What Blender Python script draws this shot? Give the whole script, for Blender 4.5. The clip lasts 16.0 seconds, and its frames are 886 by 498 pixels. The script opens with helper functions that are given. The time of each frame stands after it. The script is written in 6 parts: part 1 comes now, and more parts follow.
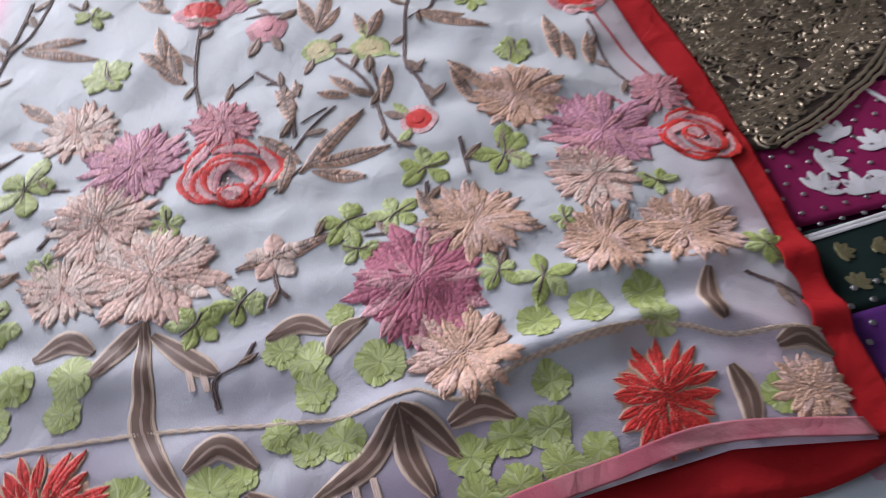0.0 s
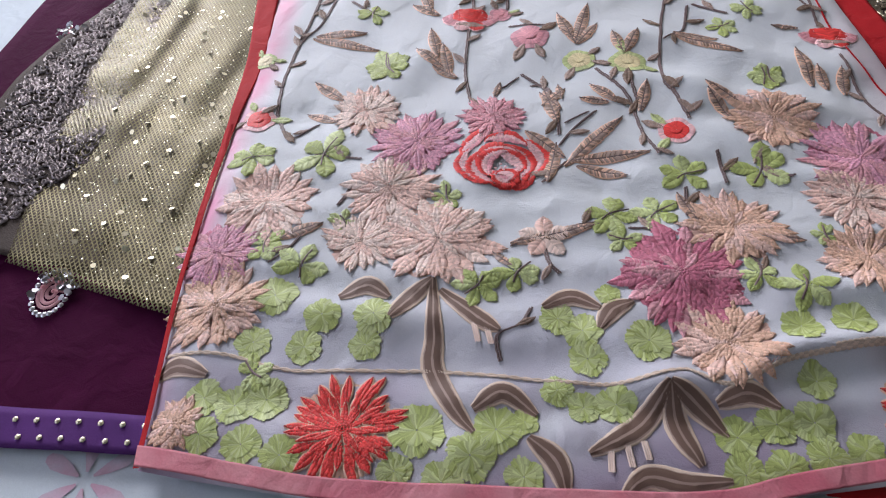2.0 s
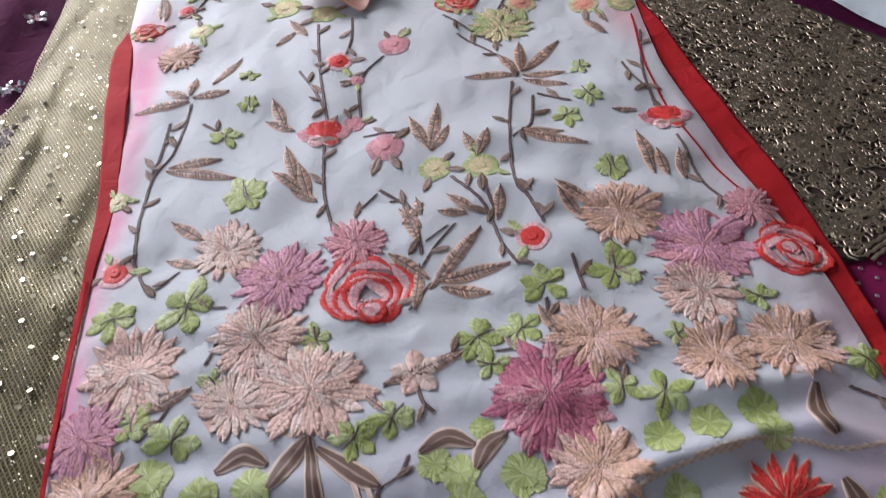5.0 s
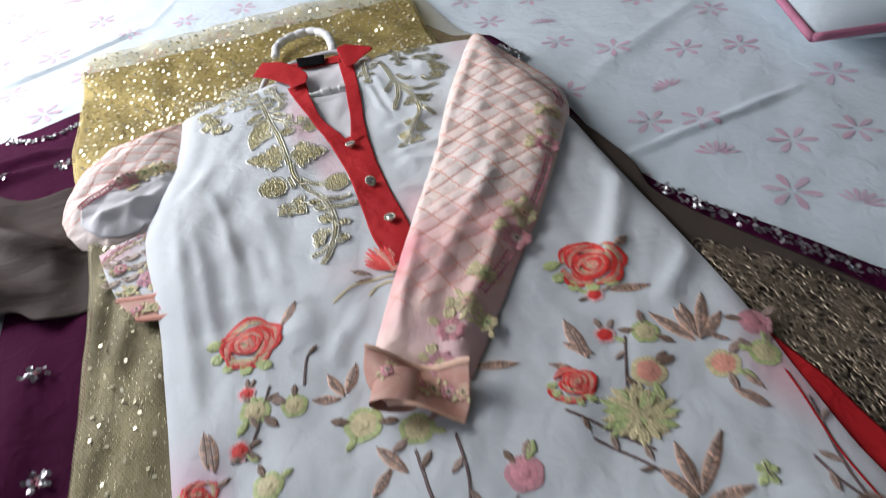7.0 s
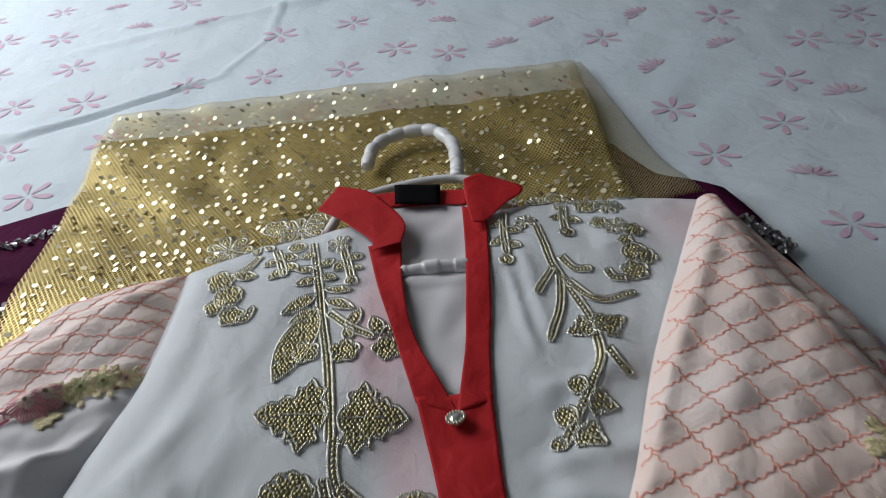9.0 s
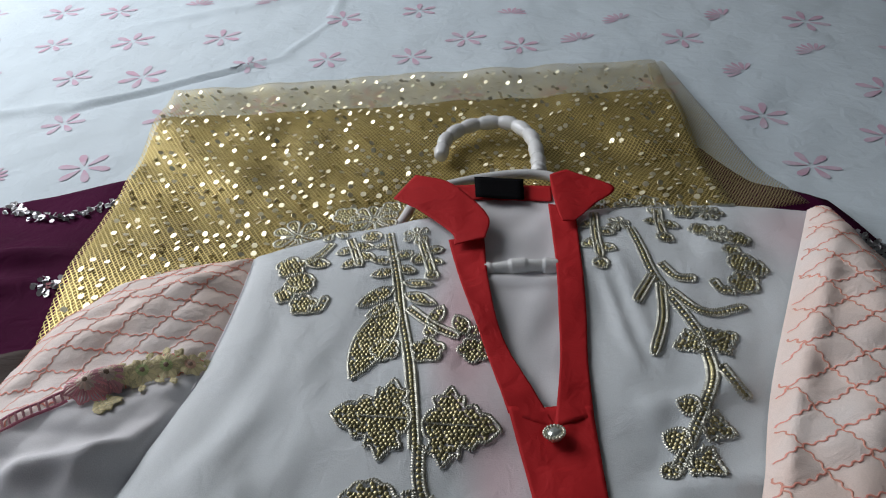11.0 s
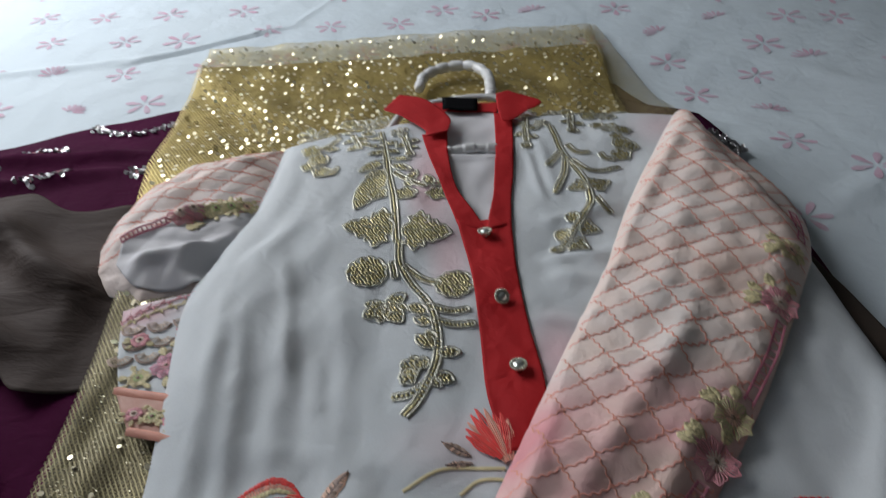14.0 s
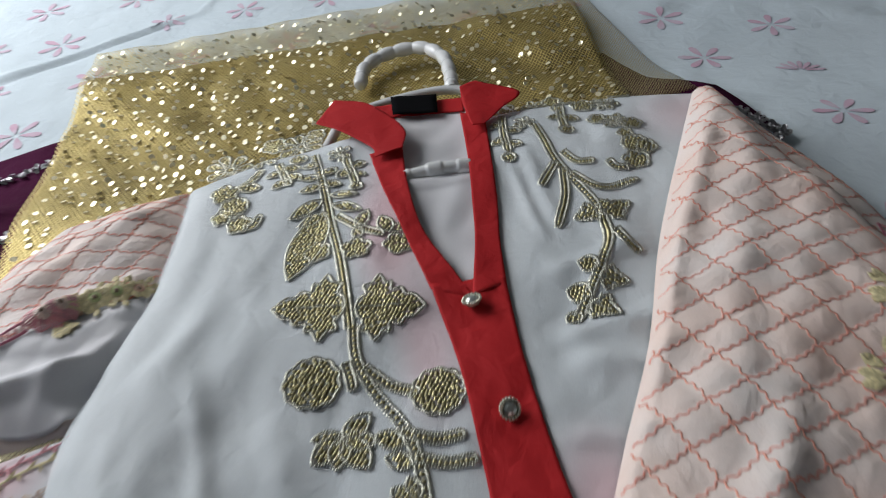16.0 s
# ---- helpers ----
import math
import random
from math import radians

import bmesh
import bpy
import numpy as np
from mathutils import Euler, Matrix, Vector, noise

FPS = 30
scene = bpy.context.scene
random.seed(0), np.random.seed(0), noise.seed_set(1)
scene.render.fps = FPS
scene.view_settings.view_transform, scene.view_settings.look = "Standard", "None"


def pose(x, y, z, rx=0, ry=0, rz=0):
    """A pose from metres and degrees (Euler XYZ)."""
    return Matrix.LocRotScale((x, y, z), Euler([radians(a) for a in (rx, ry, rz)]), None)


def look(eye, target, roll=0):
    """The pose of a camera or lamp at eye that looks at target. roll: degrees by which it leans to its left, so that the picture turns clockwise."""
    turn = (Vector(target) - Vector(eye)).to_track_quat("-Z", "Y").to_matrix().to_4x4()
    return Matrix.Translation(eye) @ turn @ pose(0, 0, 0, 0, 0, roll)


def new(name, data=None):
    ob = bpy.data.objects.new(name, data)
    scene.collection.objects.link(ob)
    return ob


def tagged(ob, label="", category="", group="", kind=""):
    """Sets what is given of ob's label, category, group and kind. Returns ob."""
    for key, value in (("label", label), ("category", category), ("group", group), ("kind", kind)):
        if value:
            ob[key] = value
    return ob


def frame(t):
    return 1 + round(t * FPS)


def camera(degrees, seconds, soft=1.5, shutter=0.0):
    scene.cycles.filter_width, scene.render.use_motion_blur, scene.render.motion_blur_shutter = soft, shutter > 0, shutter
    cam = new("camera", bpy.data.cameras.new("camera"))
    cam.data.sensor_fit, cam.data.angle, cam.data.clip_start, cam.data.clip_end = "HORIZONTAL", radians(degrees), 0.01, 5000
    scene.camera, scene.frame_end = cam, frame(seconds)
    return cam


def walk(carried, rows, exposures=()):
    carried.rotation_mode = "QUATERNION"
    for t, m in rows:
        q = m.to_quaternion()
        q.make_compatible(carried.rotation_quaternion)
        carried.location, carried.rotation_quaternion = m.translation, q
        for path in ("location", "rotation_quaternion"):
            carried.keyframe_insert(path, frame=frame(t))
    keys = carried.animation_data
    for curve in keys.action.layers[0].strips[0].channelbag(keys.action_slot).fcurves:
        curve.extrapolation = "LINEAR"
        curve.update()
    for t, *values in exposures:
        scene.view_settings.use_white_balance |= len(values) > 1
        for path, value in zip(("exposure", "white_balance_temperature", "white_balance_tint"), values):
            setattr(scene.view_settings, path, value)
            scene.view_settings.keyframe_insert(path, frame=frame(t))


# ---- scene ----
cam = camera(63.8, 16.0, soft=1.1, shutter=0.5)
PATH = [
    (0, (0.095, -0.103, 0.326), (0.185, 1.081, -1.283), -2.5),
    (0.5, (0.101, -0.116, 0.355), (0.238, 1.086, -1.237), -3.4),
    (1, (0.071, -0.129, 0.347), (0.19, 1.064, -1.255), -2.6),
    (1.5, (0.01, -0.133, 0.345), (-0.087, 1.103, -1.224), -5.0),
    (2, (0.002, -0.145, 0.344), (-0.188, 1.107, -1.204), -5.2),
    (2.5, (0.015, -0.156, 0.342), (-0.115, 1.117, -1.195), -4.1),
    (3, (0.042, -0.15, 0.35), (0.027, 1.125, -1.191), -2.9),
    (3.2, (0.052, -0.146, 0.349), (0.065, 1.142, -1.181), -3.6),
    (5.3, (0.034, -0.067, 0.406), (0.055, 1.192, -1.148), -5.8),
    (5.5, (0.028, -0.053, 0.413), (0.023, 1.238, -1.114), -6.5),
    (6, (-0.001, 0.016, 0.433), (0.017, 1.348, -1.058), -6.0),
    (6.1, (-0.005, 0.034, 0.441), (0.027, 1.382, -1.037), -6.3),
    (6.5, (-0.026, 0.111, 0.454), (0.122, 1.522, -0.955), -6.3),
    (7, (-0.047, 0.211, 0.481), (0.203, 1.655, -0.879), -9.5),
    (7.5, (-0.021, 0.313, 0.475), (0.148, 1.779, -0.875), -7.5),
    (8, (0.005, 0.45, 0.451), (0.074, 1.962, -0.857), -5.6),
    (8.5, (-0.002, 0.582, 0.408), (0.041, 2.138, -0.847), -6.4),
    (9, (-0.01, 0.646, 0.364), (-0.012, 2.184, -0.914), -6.3),
    (9.5, (-0.014, 0.678, 0.354), (0.017, 2.235, -0.901), -5.0),
    (10, (-0.047, 0.674, 0.342), (-0.084, 2.216, -0.93), -3.7),
    (10.2, (-0.056, 0.675, 0.34), (-0.12, 2.205, -0.947), -3.9),
    (12.3, (-0.051, 0.637, 0.34), (-0.105, 2.214, -0.888), -4.5),
    (12.5, (-0.053, 0.599, 0.352), (-0.112, 2.169, -0.886), -3.9),
    (13, (-0.059, 0.524, 0.387), (-0.184, 2.113, -0.821), -5.3),
    (13.5, (-0.047, 0.472, 0.397), (-0.132, 2.064, -0.81), -4.6),
    (14, (-0.035, 0.441, 0.387), (-0.081, 1.991, -0.876), -4.1),
    (14.5, (-0.024, 0.449, 0.374), (-0.014, 1.92, -0.981), -4.6),
    (14.6, (-0.022, 0.46, 0.374), (-0.035, 1.921, -0.992), -5.1),
    (15, (-0.026, 0.561, 0.363), (0.027, 2.038, -0.985), -4.4),
    (15.5, (-0.023, 0.671, 0.308), (0.039, 2.139, -1.049), -6.8),
    (16, (-0.032, 0.615, 0.336), (0.001, 2.08, -1.025), -8.4),
]
walk(cam, [(t, look(eye, target, roll)) for t, eye, target, roll in PATH],
     exposures=[(0, 1.76, 6500, 21), (2, 1.72, 6500, 20), (3.2, 1.72, 6500, 20), (5.5, 1.50, 6500, 20), (6.5, 1.20, 6500, 16), (7.5, 0.85, 6500, 13), (8.5, 0.25, 6500, 11), (9.5, 0.1, 6500, 11), (12.5, 0.0, 6500, 12), (13.2, 0.0, 6500, 12), (14, 0.15, 6500, 11), (14.5, 0.35, 6500, 9), (16, 0.30, 6500, 10)])

# ---- world, sun, window light and added side fill ----
world = bpy.data.worlds.new("sky")
scene.world = world
world.use_nodes = True
wn = world.node_tree
sky = wn.nodes.new("ShaderNodeTexSky")
sky.sky_type, sky.sun_disc = "NISHITA", False
sky.sun_elevation, sky.sun_rotation = radians(40), radians(-60)
wn.links.new(sky.outputs[0], wn.nodes["Background"].inputs[0])
wn.nodes["Background"].inputs[1].default_value = 0.12


def area_lamp(name, eye, target, sx, sy, watts, colour):
    d = bpy.data.lights.new(name, "AREA")
    d.shape, d.size, d.size_y, d.energy, d.color = "RECTANGLE", sx, sy, watts, colour
    ob = new(name, d)
    ob.matrix_world = look(eye, target)
    return ob


area_lamp("window_daylight", (-1.12, 1.74, 0.80), (-0.30, 1.30, 0.0), 0.9, 1.0, 17, (0.93, 0.97, 1.0))
# weak fill added to lift the hem end; no window is known there
area_lamp("side_fill_light", (-1.13, -0.15, 0.95), (0.0, 0.3, 0.0), 0.9, 1.0, 0.8, (0.95, 0.98, 1.0))

# ---- materials ----
def mat(name, colour, rough=0.8, metal=0.0, spec=0.4, second=None, amount=0.5, scale=30, bump=0.15, fine=900, sheen=0.0, island=0.0, stretch=(1, 1, 1), crinkle=0.0):
    """Cloth or thread: two-scale colour variation, fine relief, and an optional change from island to island."""
    m = bpy.data.materials.new(name)
    m.use_nodes = True
    n, l = m.node_tree.nodes, m.node_tree.links
    b = n["Principled BSDF"]
    b.inputs["Roughness"].default_value, b.inputs["Metallic"].default_value = rough, metal
    b.inputs["Specular IOR Level"].default_value = spec
    b.inputs["Sheen Weight"].default_value = sheen
    tc, mp = n.new("ShaderNodeTexCoord"), n.new("ShaderNodeMapping")
    l.new(tc.outputs["Object"], mp.inputs[0])
    mp.inputs["Scale"].default_value = stretch
    big, small = n.new("ShaderNodeTexNoise"), n.new("ShaderNodeTexNoise")
    big.inputs["Scale"].default_value, small.inputs["Scale"].default_value = scale, fine
    big.inputs["Detail"].default_value = 4
    l.new(mp.outputs[0], big.inputs["Vector"])
    l.new(mp.outputs[0], small.inputs["Vector"])
    ramp = n.new("ShaderNodeMapRange")
    ramp.inputs["From Min"].default_value, ramp.inputs["From Max"].default_value = 0.35, 0.68
    l.new(big.outputs["Fac"], ramp.inputs["Value"])
    mul = n.new("ShaderNodeMath")
    mul.operation = "MULTIPLY"
    l.new(ramp.outputs[0], mul.inputs[0])
    mul.inputs[1].default_value = amount
    mix = n.new("ShaderNodeMix")
    mix.data_type = "RGBA"
    mix.inputs["A"].default_value = (*colour, 1)
    mix.inputs["B"].default_value = (*(second or [c * 0.72 for c in colour]), 1)
    l.new(mul.outputs[0], mix.inputs["Factor"])
    hsv = n.new("ShaderNodeHueSaturation")
    l.new(mix.outputs["Result"], hsv.inputs["Color"])
    val = n.new("ShaderNodeMapRange")
    if island:
        geo = n.new("ShaderNodeNewGeometry")
        l.new(geo.outputs["Random Per Island"], val.inputs["Value"])
        val.inputs["To Min"].default_value, val.inputs["To Max"].default_value = 1 - island, 1 + island * 0.6
    else:
        l.new(small.outputs["Fac"], val.inputs["Value"])
        val.inputs["To Min"].default_value, val.inputs["To Max"].default_value = 0.88, 1.1
    l.new(val.outputs[0], hsv.inputs["Value"])
    l.new(hsv.outputs[0], b.inputs["Base Color"])
    bp = n.new("ShaderNodeBump")
    bp.inputs["Strength"].default_value, bp.inputs["Distance"].default_value = bump, 0.001
    l.new(small.outputs["Fac"], bp.inputs["Height"])
    l.new(bp.outputs[0], b.inputs["Normal"])
    if crinkle:
        soft, bq = n.new("ShaderNodeTexNoise"), n.new("ShaderNodeBump")
        soft.inputs["Scale"].default_value, soft.inputs["Detail"].default_value, soft.inputs["Distortion"].default_value = 55, 3, 0.6
        bq.inputs["Strength"].default_value, bq.inputs["Distance"].default_value = crinkle, 0.006
        l.new(mp.outputs[0], soft.inputs["Vector"])
        l.new(soft.outputs["Fac"], bq.inputs["Height"])
        l.new(bq.outputs[0], bp.inputs["Normal"])
    return m


def washes(m, bands, fade=0.0):
    """Colour washes on a cloth: (colour, x or y, from, to, strength), fading in from one place to the next."""
    n, l = m.node_tree.nodes, m.node_tree.links
    b = n["Principled BSDF"]
    tc, sep, nz = n.new("ShaderNodeTexCoord"), n.new("ShaderNodeSeparateXYZ"), n.new("ShaderNodeTexNoise")
    l.new(tc.outputs["Object"], sep.inputs[0])
    nz.inputs["Scale"].default_value, nz.inputs["Detail"].default_value = 14, 3
    l.new(tc.outputs["Object"], nz.inputs["Vector"])
    last = b.inputs["Base Color"].links[0].from_socket
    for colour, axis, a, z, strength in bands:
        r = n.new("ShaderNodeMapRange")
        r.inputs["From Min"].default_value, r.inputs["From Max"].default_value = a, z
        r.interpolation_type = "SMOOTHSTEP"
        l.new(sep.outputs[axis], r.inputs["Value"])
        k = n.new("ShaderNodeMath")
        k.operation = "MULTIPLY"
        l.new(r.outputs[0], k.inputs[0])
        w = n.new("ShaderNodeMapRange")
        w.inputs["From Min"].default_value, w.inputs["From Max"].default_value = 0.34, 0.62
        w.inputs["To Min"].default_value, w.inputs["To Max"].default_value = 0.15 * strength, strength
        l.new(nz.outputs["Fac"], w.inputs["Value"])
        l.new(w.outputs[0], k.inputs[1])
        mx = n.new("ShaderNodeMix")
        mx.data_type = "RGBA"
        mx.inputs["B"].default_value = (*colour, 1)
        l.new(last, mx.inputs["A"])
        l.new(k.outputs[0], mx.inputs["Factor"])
        if fade and axis == 0:
            r2, k2 = n.new("ShaderNodeMapRange"), n.new("ShaderNodeMath")
            r2.inputs["From Min"].default_value, r2.inputs["From Max"].default_value = fade + 0.1, fade
            l.new(sep.outputs[1], r2.inputs["Value"])
            k2.operation = "MULTIPLY"
            l.new(k.outputs[0], k2.inputs[0])
            l.new(r2.outputs[0], k2.inputs[1])
            l.new(k2.outputs[0], mx.inputs["Factor"])
        last = mx.outputs["Result"]
    l.new(last, b.inputs["Base Color"])
    return m


def blush(m, colour, spots):
    """Soft round tints on a cloth: (x, y, radius across, radius along, strength)."""
    n, l = m.node_tree.nodes, m.node_tree.links
    b = n["Principled BSDF"]
    tc = n.new("ShaderNodeTexCoord")
    last = b.inputs["Base Color"].links[0].from_socket
    for x, y, rx, ry, strength in spots:
        sub, mul, size, ramp, mix = n.new("ShaderNodeVectorMath"), n.new("ShaderNodeVectorMath"), n.new("ShaderNodeVectorMath"), n.new("ShaderNodeMapRange"), n.new("ShaderNodeMix")
        sub.operation, mul.operation, size.operation = "SUBTRACT", "MULTIPLY", "LENGTH"
        sub.inputs[1].default_value, mul.inputs[1].default_value = (x, y, 0), (1 / rx, 1 / ry, 0)
        l.new(tc.outputs["Object"], sub.inputs[0])
        l.new(sub.outputs["Vector"], mul.inputs[0])
        l.new(mul.outputs["Vector"], size.inputs[0])
        ramp.interpolation_type = "SMOOTHSTEP"
        for key, value in (("From Min", 1.0), ("From Max", 0.1), ("To Min", 0.0), ("To Max", strength)):
            ramp.inputs[key].default_value = value
        l.new(size.outputs["Value"], ramp.inputs["Value"])
        mix.data_type = "RGBA"
        mix.inputs["B"].default_value = (*colour, 1)
        l.new(last, mix.inputs["A"])
        l.new(ramp.outputs[0], mix.inputs["Factor"])
        last = mix.outputs["Result"]
    l.new(last, b.inputs["Base Color"])
    return m


def netted(m, cell, cover):
    """Turns a cloth into a net: threads of a diamond mesh with open holes."""
    n, l = m.node_tree.nodes, m.node_tree.links
    b, out = n["Principled BSDF"], n["Material Output"]
    tc = n.new("ShaderNodeTexCoord")
    fac = []
    for turn in (32, -32):
        mp, wv = n.new("ShaderNodeMapping"), n.new("ShaderNodeTexWave")
        mp.inputs["Rotation"].default_value = (0, 0, radians(turn))
        wv.inputs["Scale"].default_value, wv.inputs["Distortion"].default_value = 1 / (cell * 3.18), 1.4
        l.new(tc.outputs["Object"], mp.inputs[0])
        l.new(mp.outputs[0], wv.inputs["Vector"])
        fac.append(wv.outputs["Fac"])
    mx = n.new("ShaderNodeMath")
    mx.operation = "MAXIMUM"
    l.new(fac[0], mx.inputs[0])
    l.new(fac[1], mx.inputs[1])
    gt = n.new("ShaderNodeMath")
    gt.operation = "GREATER_THAN"
    gt.inputs[1].default_value = cover
    l.new(mx.outputs[0], gt.inputs[0])
    tr, ms = n.new("ShaderNodeBsdfTransparent"), n.new("ShaderNodeMixShader")
    l.new(gt.outputs[0], ms.inputs[0])
    l.new(tr.outputs[0], ms.inputs[1])
    l.new(b.outputs[0], ms.inputs[2])
    l.new(ms.outputs[0], out.inputs["Surface"])
    return m


M_SHEET = mat("bed_sheet", (0.62, 0.69, 0.73), 0.85, spec=0.2, second=(0.57, 0.65, 0.70), scale=4, bump=0.1, fine=1400, crinkle=0.24)
M_PRINT = mat("printed_pink", (0.62, 0.40, 0.50), 0.85, spec=0.2, second=(0.61, 0.56, 0.63), amount=0.9, scale=60)
# the two lilac-grey bands darken the cloth towards the hem
M_KURTA = washes(mat("white_georgette", (0.64, 0.670, 0.685), 0.65, spec=0.3, second=(0.59, 0.63, 0.65), scale=9, bump=0.25, fine=1500, crinkle=0.22),
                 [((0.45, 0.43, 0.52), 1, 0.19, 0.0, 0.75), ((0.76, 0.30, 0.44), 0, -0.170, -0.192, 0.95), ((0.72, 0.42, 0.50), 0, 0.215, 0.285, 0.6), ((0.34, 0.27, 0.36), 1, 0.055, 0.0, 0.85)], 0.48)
blush(M_KURTA, (0.80, 0.38, 0.42), [(-0.058, 0.97, 0.032, 0.11, 0.50), (-0.042, 0.87, 0.026, 0.07, 0.40), (0.030, 0.76, 0.036, 0.06, 0.50), (0.175, 1.05, 0.055, 0.06, 0.30), (-0.03, 0.700, 0.07, 0.035, 0.20), (0.238, 0.47, 0.035, 0.06, 0.55), (-0.285, 0.835, 0.05, 0.03, 0.55)])
M_LINING = mat("white_lining", (0.72, 0.71, 0.73), 0.6, scale=12, bump=0.2, fine=1500)
M_SLEEVE = washes(mat("peach_chiffon", (0.87, 0.67, 0.58), 0.6, second=(0.86, 0.77, 0.72), amount=1.0, scale=14, bump=0.2, fine=1500, spec=0.3, crinkle=0.3),
                  [((0.75, 0.24, 0.28), 1, 0.755, 0.69, 0.8), ((0.72, 0.62, 0.60), 1, 0.63, 0.59, 0.6)])
M_SLEEVE_L = mat("pale_peach_chiffon", (0.86, 0.70, 0.62), 0.6, second=(0.78, 0.70, 0.67), amount=1.0, scale=12, bump=0.2, fine=1500, spec=0.3, crinkle=0.3)
M_RED = mat("red_facing", (0.46, 0.015, 0.018), 0.75, spec=0.2, crinkle=0.35, second=(0.38, 0.010, 0.014), scale=25, bump=0.2, fine=1800)
M_PINKHEM = mat("pink_hem", (0.52, 0.13, 0.17), 0.65, spec=0.25, crinkle=0.4, second=(0.60, 0.27, 0.29), amount=0.8, scale=40, bump=0.2)
M_CUFF = mat("peach_cuff", (0.58, 0.34, 0.27), 0.6, second=(0.50, 0.23, 0.17), amount=0.8, scale=80, bump=0.3)
M_DARKIN = mat("cuff_inner_shade", (0.20, 0.08, 0.06), 0.8, scale=40)
M_MAROON = mat("maroon_crepe", (0.062, 0.005, 0.033), 0.85, spec=0.06, crinkle=0.4, second=(0.036, 0.003, 0.019), scale=14, bump=0.3, fine=1200)
M_TAUPE = mat("taupe_crepe", (0.060, 0.042, 0.035), 0.75, second=(0.036, 0.025, 0.021), scale=16, bump=0.3, fine=700, spec=0.2, crinkle=0.5, stretch=(0.35, 1, 1))
M_BROWN = mat("brown_crepe", (0.070, 0.052, 0.042), 0.75, spec=0.2, second=(0.050, 0.037, 0.030), scale=16, bump=0.4, fine=800)
M_MAGENTA = mat("magenta_border", (0.26, 0.012, 0.085), 0.75, spec=0.2, scale=50)
M_GREENBAND = mat("bottle_green_border", (0.008, 0.022, 0.020), 0.75, spec=0.2, scale=50)
M_VIOLET = mat("violet_border", (0.095, 0.022, 0.16), 0.75, spec=0.2, scale=50)
M_GOLDNET = mat("gold_net_folded", (0.33, 0.24, 0.065), 0.6, metal=0.2, crinkle=1.0, second=(0.13, 0.088, 0.024), amount=1.0, scale=16, bump=0.8, fine=1000)
M_NET = netted(mat("gold_net_single", (0.58, 0.47, 0.22), 0.4, metal=0.6, second=(0.44, 0.35, 0.14), scale=20, bump=0.3), 0.0022, 0.86)
M_NET2 = netted(mat("gold_net_over", (0.70, 0.55, 0.20), 0.42, metal=0.5, second=(0.42, 0.32, 0.10), scale=20, bump=0.3), 0.0032, 0.85)
# darker copies of both gold nets: weaker reflection lower down, put into their colour
M_NETLOW = netted(mat("gold_net_over_dim", (0.160, 0.134, 0.060), 0.42, metal=0.5, second=(0.08, 0.065, 0.027), scale=30, bump=0.3), 0.0026, 0.78)
M_GOLDLOW = mat("gold_net_folded_dim", (0.070, 0.052, 0.020), 0.6, metal=0.2, crinkle=0.9, second=(0.036, 0.025, 0.012), amount=1.0, scale=18, bump=0.8, fine=1000)
M_SEQUIN = mat("gold_sequin", (0.98, 0.90, 0.66), 0.46, metal=1.0, scale=60, bump=0.0, island=0.25)
M_SILVER = mat("silver_sequin", (0.50, 0.49, 0.51), 0.32, metal=1.0, scale=60, bump=0.0, island=0.3)
M_SILVERLACE = mat("silver_metal_thread", (0.24, 0.205, 0.205), 0.42, metal=0.85, scale=80, bump=0.3, island=0.5)
M_LACE = mat("antique_metal_thread", (0.50, 0.41, 0.30), 0.38, metal=0.85, scale=80, bump=0.3, island=0.35)
M_ZARI = mat("gold_zardozi", (0.46, 0.41, 0.23), 0.36, metal=0.8, second=(0.30, 0.265, 0.14), scale=150, bump=0.3, island=0.35)
M_ZARIEDGE = mat("silver_gold_cord", (0.54, 0.53, 0.45), 0.36, metal=0.75, second=(0.32, 0.31, 0.25), scale=300, bump=0.4, island=0.25)
M_PLASTIC = mat("white_plastic", (0.78, 0.78, 0.77), 0.25, spec=0.5, scale=40, bump=0.0)
M_LABEL = mat("black_label", (0.004, 0.004, 0.005), 0.9, spec=0.05, scale=60)
M_PEARL = mat("button_rim", (0.75, 0.72, 0.60), 0.25, metal=0.6, scale=200, bump=0.2)
M_CRYSTAL = mat("button_crystal", (0.62, 0.66, 0.62), 0.06, metal=0.7, scale=200, bump=0.0, island=0.4)
M_PIPING = mat("pink_piping", (0.55, 0.20, 0.30), 0.7, scale=60)
M_WALL = mat("wall_paint", (0.40, 0.40, 0.39), 0.9, scale=3, bump=0.05)
M_FLOOR = mat("floor_tile", (0.42, 0.40, 0.37), 0.5, scale=5, bump=0.05)
M_WOOD = mat("bed_wood", (0.16, 0.085, 0.045), 0.5, scale=8, stretch=(8, 1, 8))


def thread(name, colour, island=0.26):
    return mat("thread_" + name, colour, 0.5, spec=0.35, scale=120, amount=0.35, bump=0.15, fine=2500, island=island)


T_CREAM, T_PEACH, T_TAN = thread("cream", (0.90, 0.70, 0.60)), thread("peach", (0.89, 0.60, 0.50)), thread("tan", (0.79, 0.50, 0.36))
T_ORCHID, T_ROSEPINK, T_MAROON = thread("orchid", (0.77, 0.37, 0.47)), thread("rosepink", (0.76, 0.37, 0.41)), thread("wine", (0.64, 0.20, 0.28))
T_STITCH = thread("stitch_coral", (0.93, 0.40, 0.31))
T_RED, T_CORAL, T_PINK = thread("red", (0.88, 0.065, 0.055)), thread("coral", (0.84, 0.38, 0.28)), thread("pink", (0.82, 0.36, 0.40))
